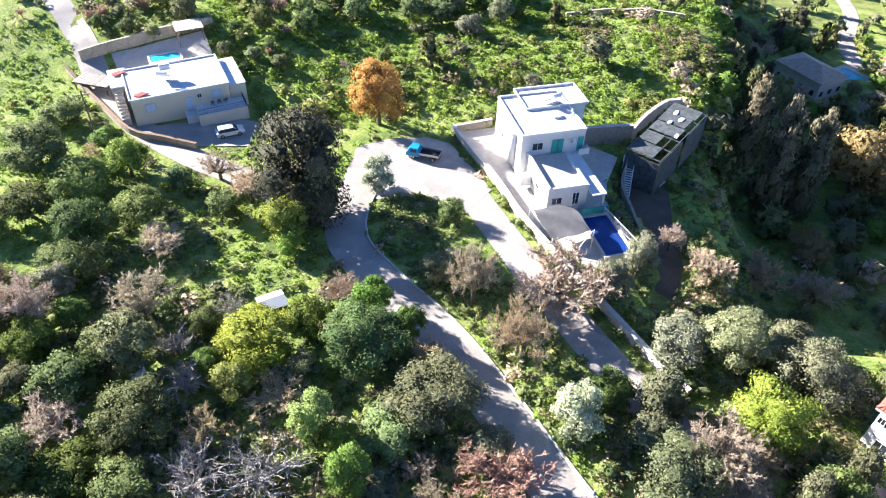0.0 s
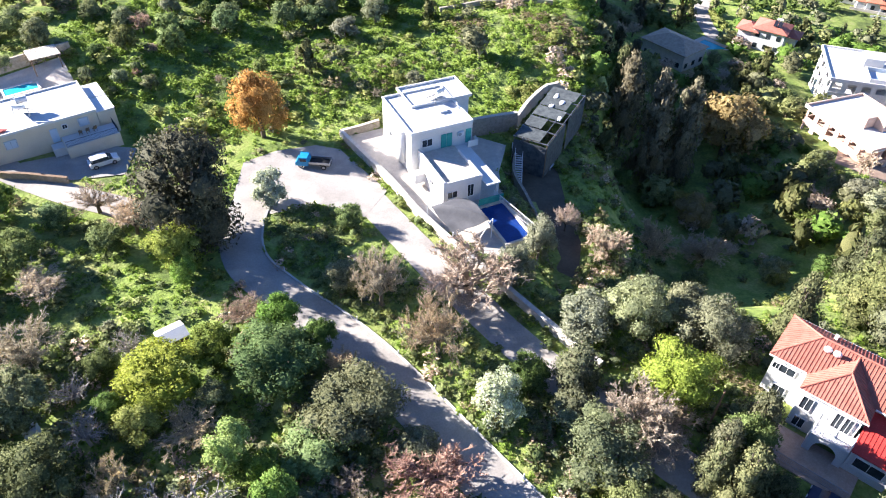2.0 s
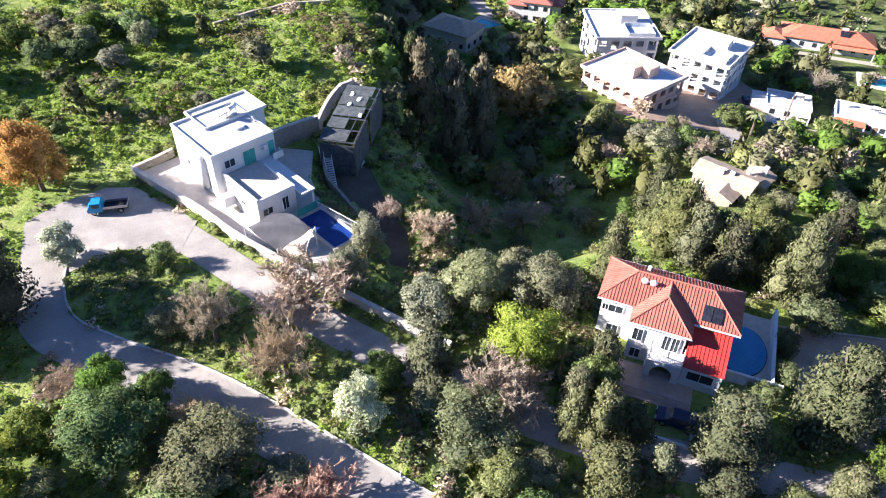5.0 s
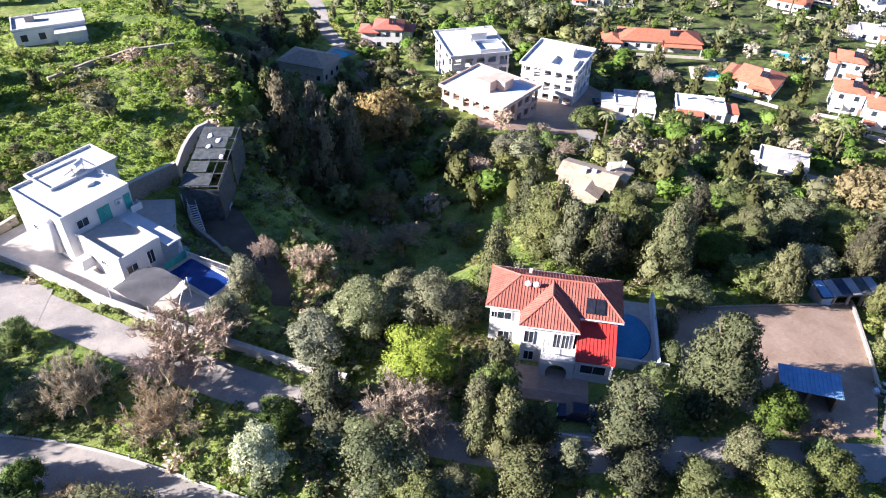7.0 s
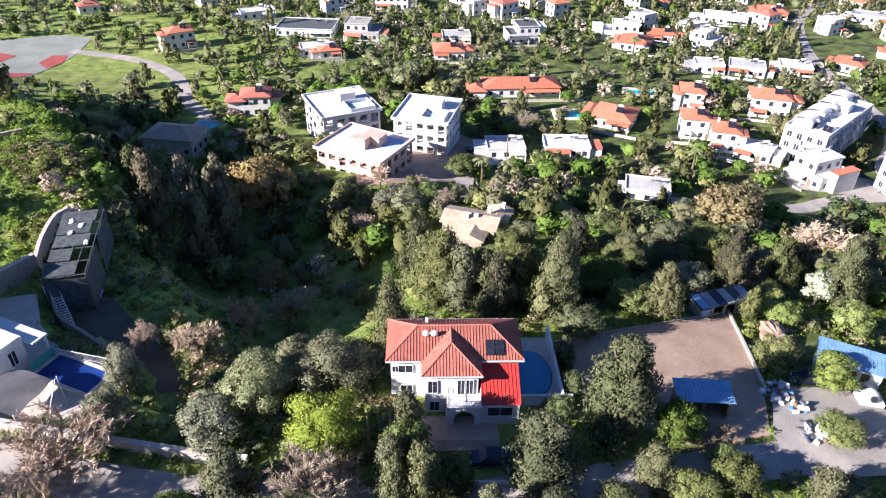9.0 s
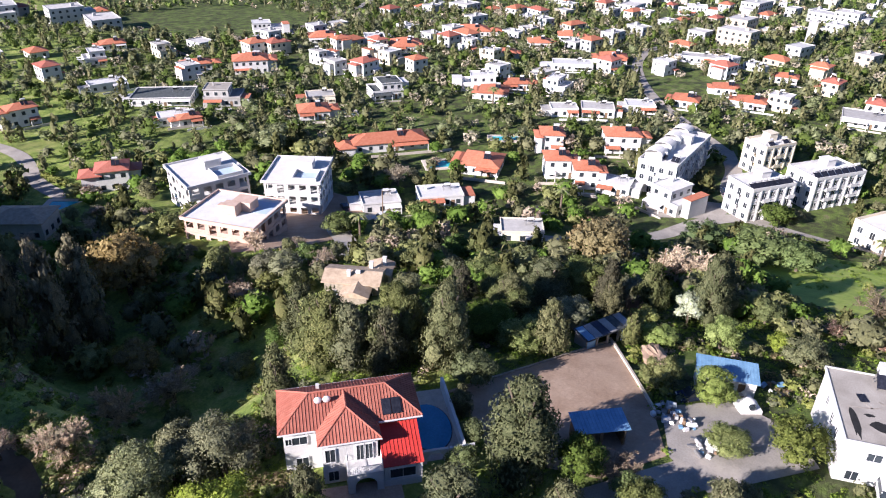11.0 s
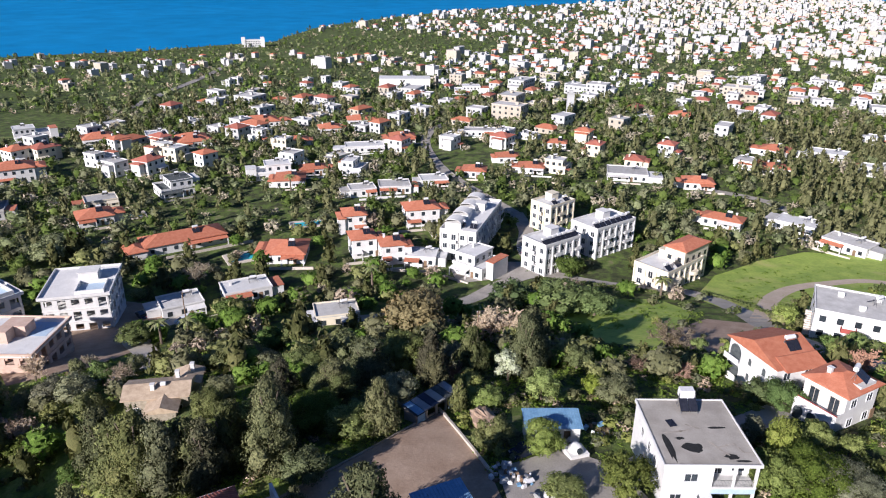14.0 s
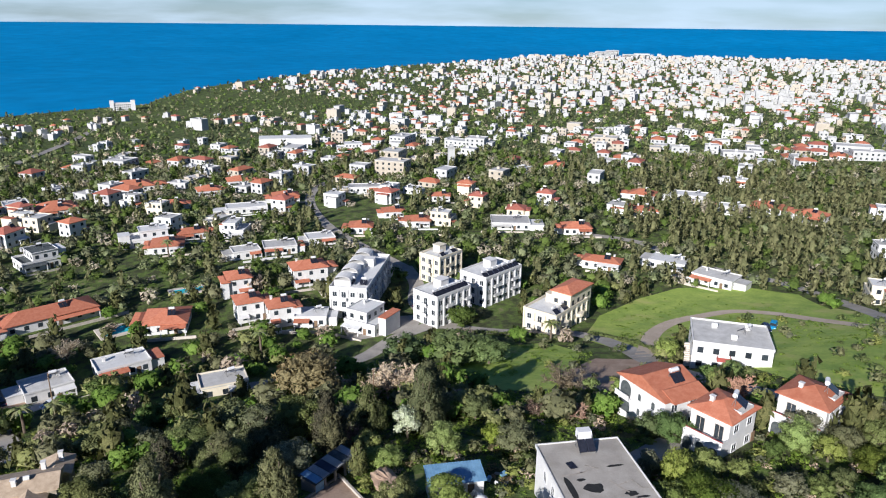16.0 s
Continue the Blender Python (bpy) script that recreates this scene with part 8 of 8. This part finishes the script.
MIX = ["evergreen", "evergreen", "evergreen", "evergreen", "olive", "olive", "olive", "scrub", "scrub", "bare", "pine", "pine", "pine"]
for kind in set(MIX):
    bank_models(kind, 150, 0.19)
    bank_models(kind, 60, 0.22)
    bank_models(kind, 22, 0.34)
for zone, (r0, r1, step, per) in {"nearer": (105, 220, 5.2, 150), "middle": (220, 520, 5.3, 60), "farther": (520, 2700, 9.8, 22)}.items():
    spots, ring = [], r0
    while ring < r1:
        cell = step + max(0, ring - 520) * 0.008
        k = int(2 * math.pi * ring * 128 / 360 / cell)
        for i in range(k):
            az = -4 + 128 * (i + WOODS.random()) / k
            dist = ring + WOODS.uniform(0, cell)
            x, y = dist * math.sin(radians(az)), dist * math.cos(radians(az))
            if dist > coast_at(x, y) - 30:
                continue
            dens = 0.85 + 0.8 * noise.noise((x / 75, y / 75, 9.1))
            if az > 103 and 210 < dist < 420:
                dens += 0.5
            if az < 34:
                dens = 0.5
            if dist < 175 and x < brow_x(y) and y > 90:
                dens = 0.06
            if WOODS.random() > dens or any((x - a) ** 2 + (y - b) ** 2 < r * r for a, b, r in FIELDS):
                continue
            if dist < 1200 and not is_free(x, y, 1.5):
                continue
            # gardens keep low before house fronts and along roads
            if 118 < dist < 420 and az < 104 and not all(is_free(x * (1 + k / dist), y * (1 + k / dist)) for k in (3.5, 7.0)):
                continue
            t = noise.noise((x / 45, y / 45, 3.3))
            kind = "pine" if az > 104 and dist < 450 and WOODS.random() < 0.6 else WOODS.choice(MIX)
            w = WOODS.uniform(3.0, 6.8) * (1 if dist < 420 else 1.05)
            spots.append((kind, x, y, w, w * WOODS.uniform(0.7, 1.05) * (1.5 if kind == "pine" else 1)))
        ring += cell
    clump_bank(spots, "mixed olive, pine and scrub trees between the houses" if zone == "nearer" else "trees and hedges of the village gardens" if zone == "middle" else "distant trees of the coast plain", per)


# ---- undergrowth and grass close by ----
UNDER = random.Random(31)
for kind in ("evergreen", "bright", "scrub", "olive", "bare", "gold"):
    bank_models(kind, 64, 0.22)
bank_models("weed", 24, 0.33)


def cover(x, y):
    """How thickly scrub grows: woods below the road, banks and hillside more open."""
    n_ = 1.4 * noise.noise((x / 16, y / 16, 2.2)) + 0.6 * noise.noise((x / 6, y / 6, 7.7))
    if y > 96 and x < brow_x(y):
        return 0.02 + 0.6 * n_ + (0.35 if y > 117 and x < 8 else 0)
    if x < 2 and y < 58:
        return 0.95 + 0.6 * n_
    if x < -12 and y < 84:
        return 0.14 + 0.75 * n_
    if x < 34 and y < 74:
        return 0.62 + 0.5 * n_
    if x > 44 and y > 48 and x < (84 if y < 112 else 108):
        return 0.28 + 0.5 * n_
    return 0.55 + 0.6 * n_


spots, weeds = [], []
for _ in range(56000):
    az, dist = UNDER.uniform(-48, 122), math.sqrt(UNDER.uniform(22 ** 2, 150 ** 2))
    x, y = dist * math.sin(radians(az)), dist * math.cos(radians(az))
    thick = cover(x, y)
    if UNDER.random() < 0.135:
        if UNDER.random() < thick and is_free(x, y, 0.6):
            green = UNDER.random()
            kind = UNDER.choice(("bright", "bright", "scrub", "evergreen")) if thick < 0.5 else UNDER.choice(("evergreen", "scrub", "bright", "olive", "bare", "gold"))
            w = UNDER.uniform(0.9, 2.6) * (1.5 if y > 96 else 1)
            spots.append((kind, x, y, w, w * UNDER.uniform(0.4, 0.8)))
    elif dist < 140 and not (46 < x < 92 and 52 < y < 130) and is_free(x, y, 0.1):
        if UNDER.random() < 0.42 + 0.5 * noise.noise((x / 5, y / 5, 4.4)):
            w = UNDER.uniform(0.5, 1.5)
            weeds.append(("weed", x, y, w, w * UNDER.uniform(0.35, 0.75)))
for line in ([(176, -34), (168, -40), (156, -44), (140, -46), (126, -50)], [(183, 2), (180, -10), (176, -22)]):
    for p, _ in strip_points(line, 1.0, 0.7):
        w = UNDER.uniform(1.3, 1.8)
        spots.append(("evergreen", p.x + UNDER.uniform(-0.2, 0.2), p.y + UNDER.uniform(-0.2, 0.2), w, w * 0.8))
for line in ([(115.5, 191), (112, 173), (105, 150), (99.5, 137)],):
    for p, _ in strip_points(line, 1.0, 0.8):
        w = UNDER.uniform(2.0, 2.8)
        spots.append(("bright", p.x + UNDER.uniform(-0.3, 0.3), p.y + UNDER.uniform(-0.3, 0.3), w, w * 0.9))
for kind, a, b, r, n_, lo, hi in (("gold", 42.5, 117, 5.5, 70, 1.0, 2.2), ("gold", 40, 127, 6, 36, 1.0, 2.0), ("bright", 32.0, 101.5, 3.2, 60, 1.0, 2.2), ("evergreen", 33, 103, 2.5, 18, 1.0, 2.0), ("bare", 36, 133, 3.0, 16, 1.4, 2.6), ("gold", 26, 124, 3.2, 22, 1.4, 2.6), ("gold", 12, 108, 5, 26, 0.9, 1.8), ("gold", -2, 108, 6, 22, 0.9, 1.8), ("scrub", 24, 112, 6, 18, 0.8, 1.8)):
    for _ in range(n_):
        q, d = UNDER.uniform(0, 6.28), r * math.sqrt(UNDER.random())
        w = UNDER.uniform(lo, hi)
        spots.append((kind, a + d * math.cos(q), b + d * math.sin(q), w, w * UNDER.uniform(0.5, 0.8)))
for _ in range(230):
    x, y = UNDER.uniform(106, 182), UNDER.uniform(-112, -18)
    if is_free(x, y) or UNDER.random() < 0.45 and (int(x // 1), int(y // 1)) not in CELLS and math.hypot(x - 138, y + 55) > 12 and math.hypot(x - 104, y + 40) > 12:
        w = UNDER.uniform(1.2, 3.8)
        spots.append((UNDER.choice(("bright", "olive", "evergreen", "scrub")), x, y, w, w * UNDER.uniform(0.5, 0.9)))
clump_bank(spots, "low scrub and brambles over the hillside", 64)
for a, b, r in ((152, -14, 17), (186, -70, 28), (168, -45, 12), (140, -84, 34), (160, -98, 22)):
    for _ in range(700):
        q, d = UNDER.uniform(0, 6.28), r * math.sqrt(UNDER.random())
        x, y = a + d * math.cos(q), b + d * math.sin(q)
        if (int(x // 1), int(y // 1)) not in CELLS and UNDER.random() < 0.5 + noise.noise((x / 6, y / 6, 8.8)):
            w = UNDER.uniform(0.5, 1.5)
            weeds.append(("weed", x, y, w, w * UNDER.uniform(0.25, 0.6)))
more = []
for _ in range(9000):
    x, y = UNDER.uniform(-50, 46), UNDER.uniform(22, 78)
    if math.hypot(x, y) < 82 and UNDER.random() < 0.42 + 0.5 * noise.noise((x / 9, y / 9, 6.1)) and is_free(x, y, 0.4) and not (x < -14 and y > 57 and UNDER.random() < 0.75):
        w = UNDER.uniform(0.8, 2.3)
        open_bank = -10 < x < 25 and 40 < y < 80 or x < -14 and y > 50
        more.append((UNDER.choice(("bright", "bright", "bright", "evergreen") if open_bank else ("evergreen", "bright", "scrub", "bare", "bright", "gold")), x, y, w, w * UNDER.uniform(0.35, 0.6) if open_bank else w * UNDER.uniform(0.5, 0.95)))
# tall grass of the hilltop
for _ in range(9000):
    x, y = UNDER.uniform(-45, 54), UNDER.uniform(95, 165)
    if x < brow_x(y) + 2 and UNDER.random() < 0.55 + 0.6 * noise.noise((x / 7, y / 7, 2.9)) and is_free(x, y, 0.1):
        w = UNDER.uniform(0.6, 1.9)
        weeds.append(("weed", x, y, w, w * UNDER.uniform(0.4, 0.8)))
clump_bank(more, "thick undergrowth between the trees and along the road banks", 64)
clump_bank(weeds, "lush green meadow weeds and grass tufts", 24)
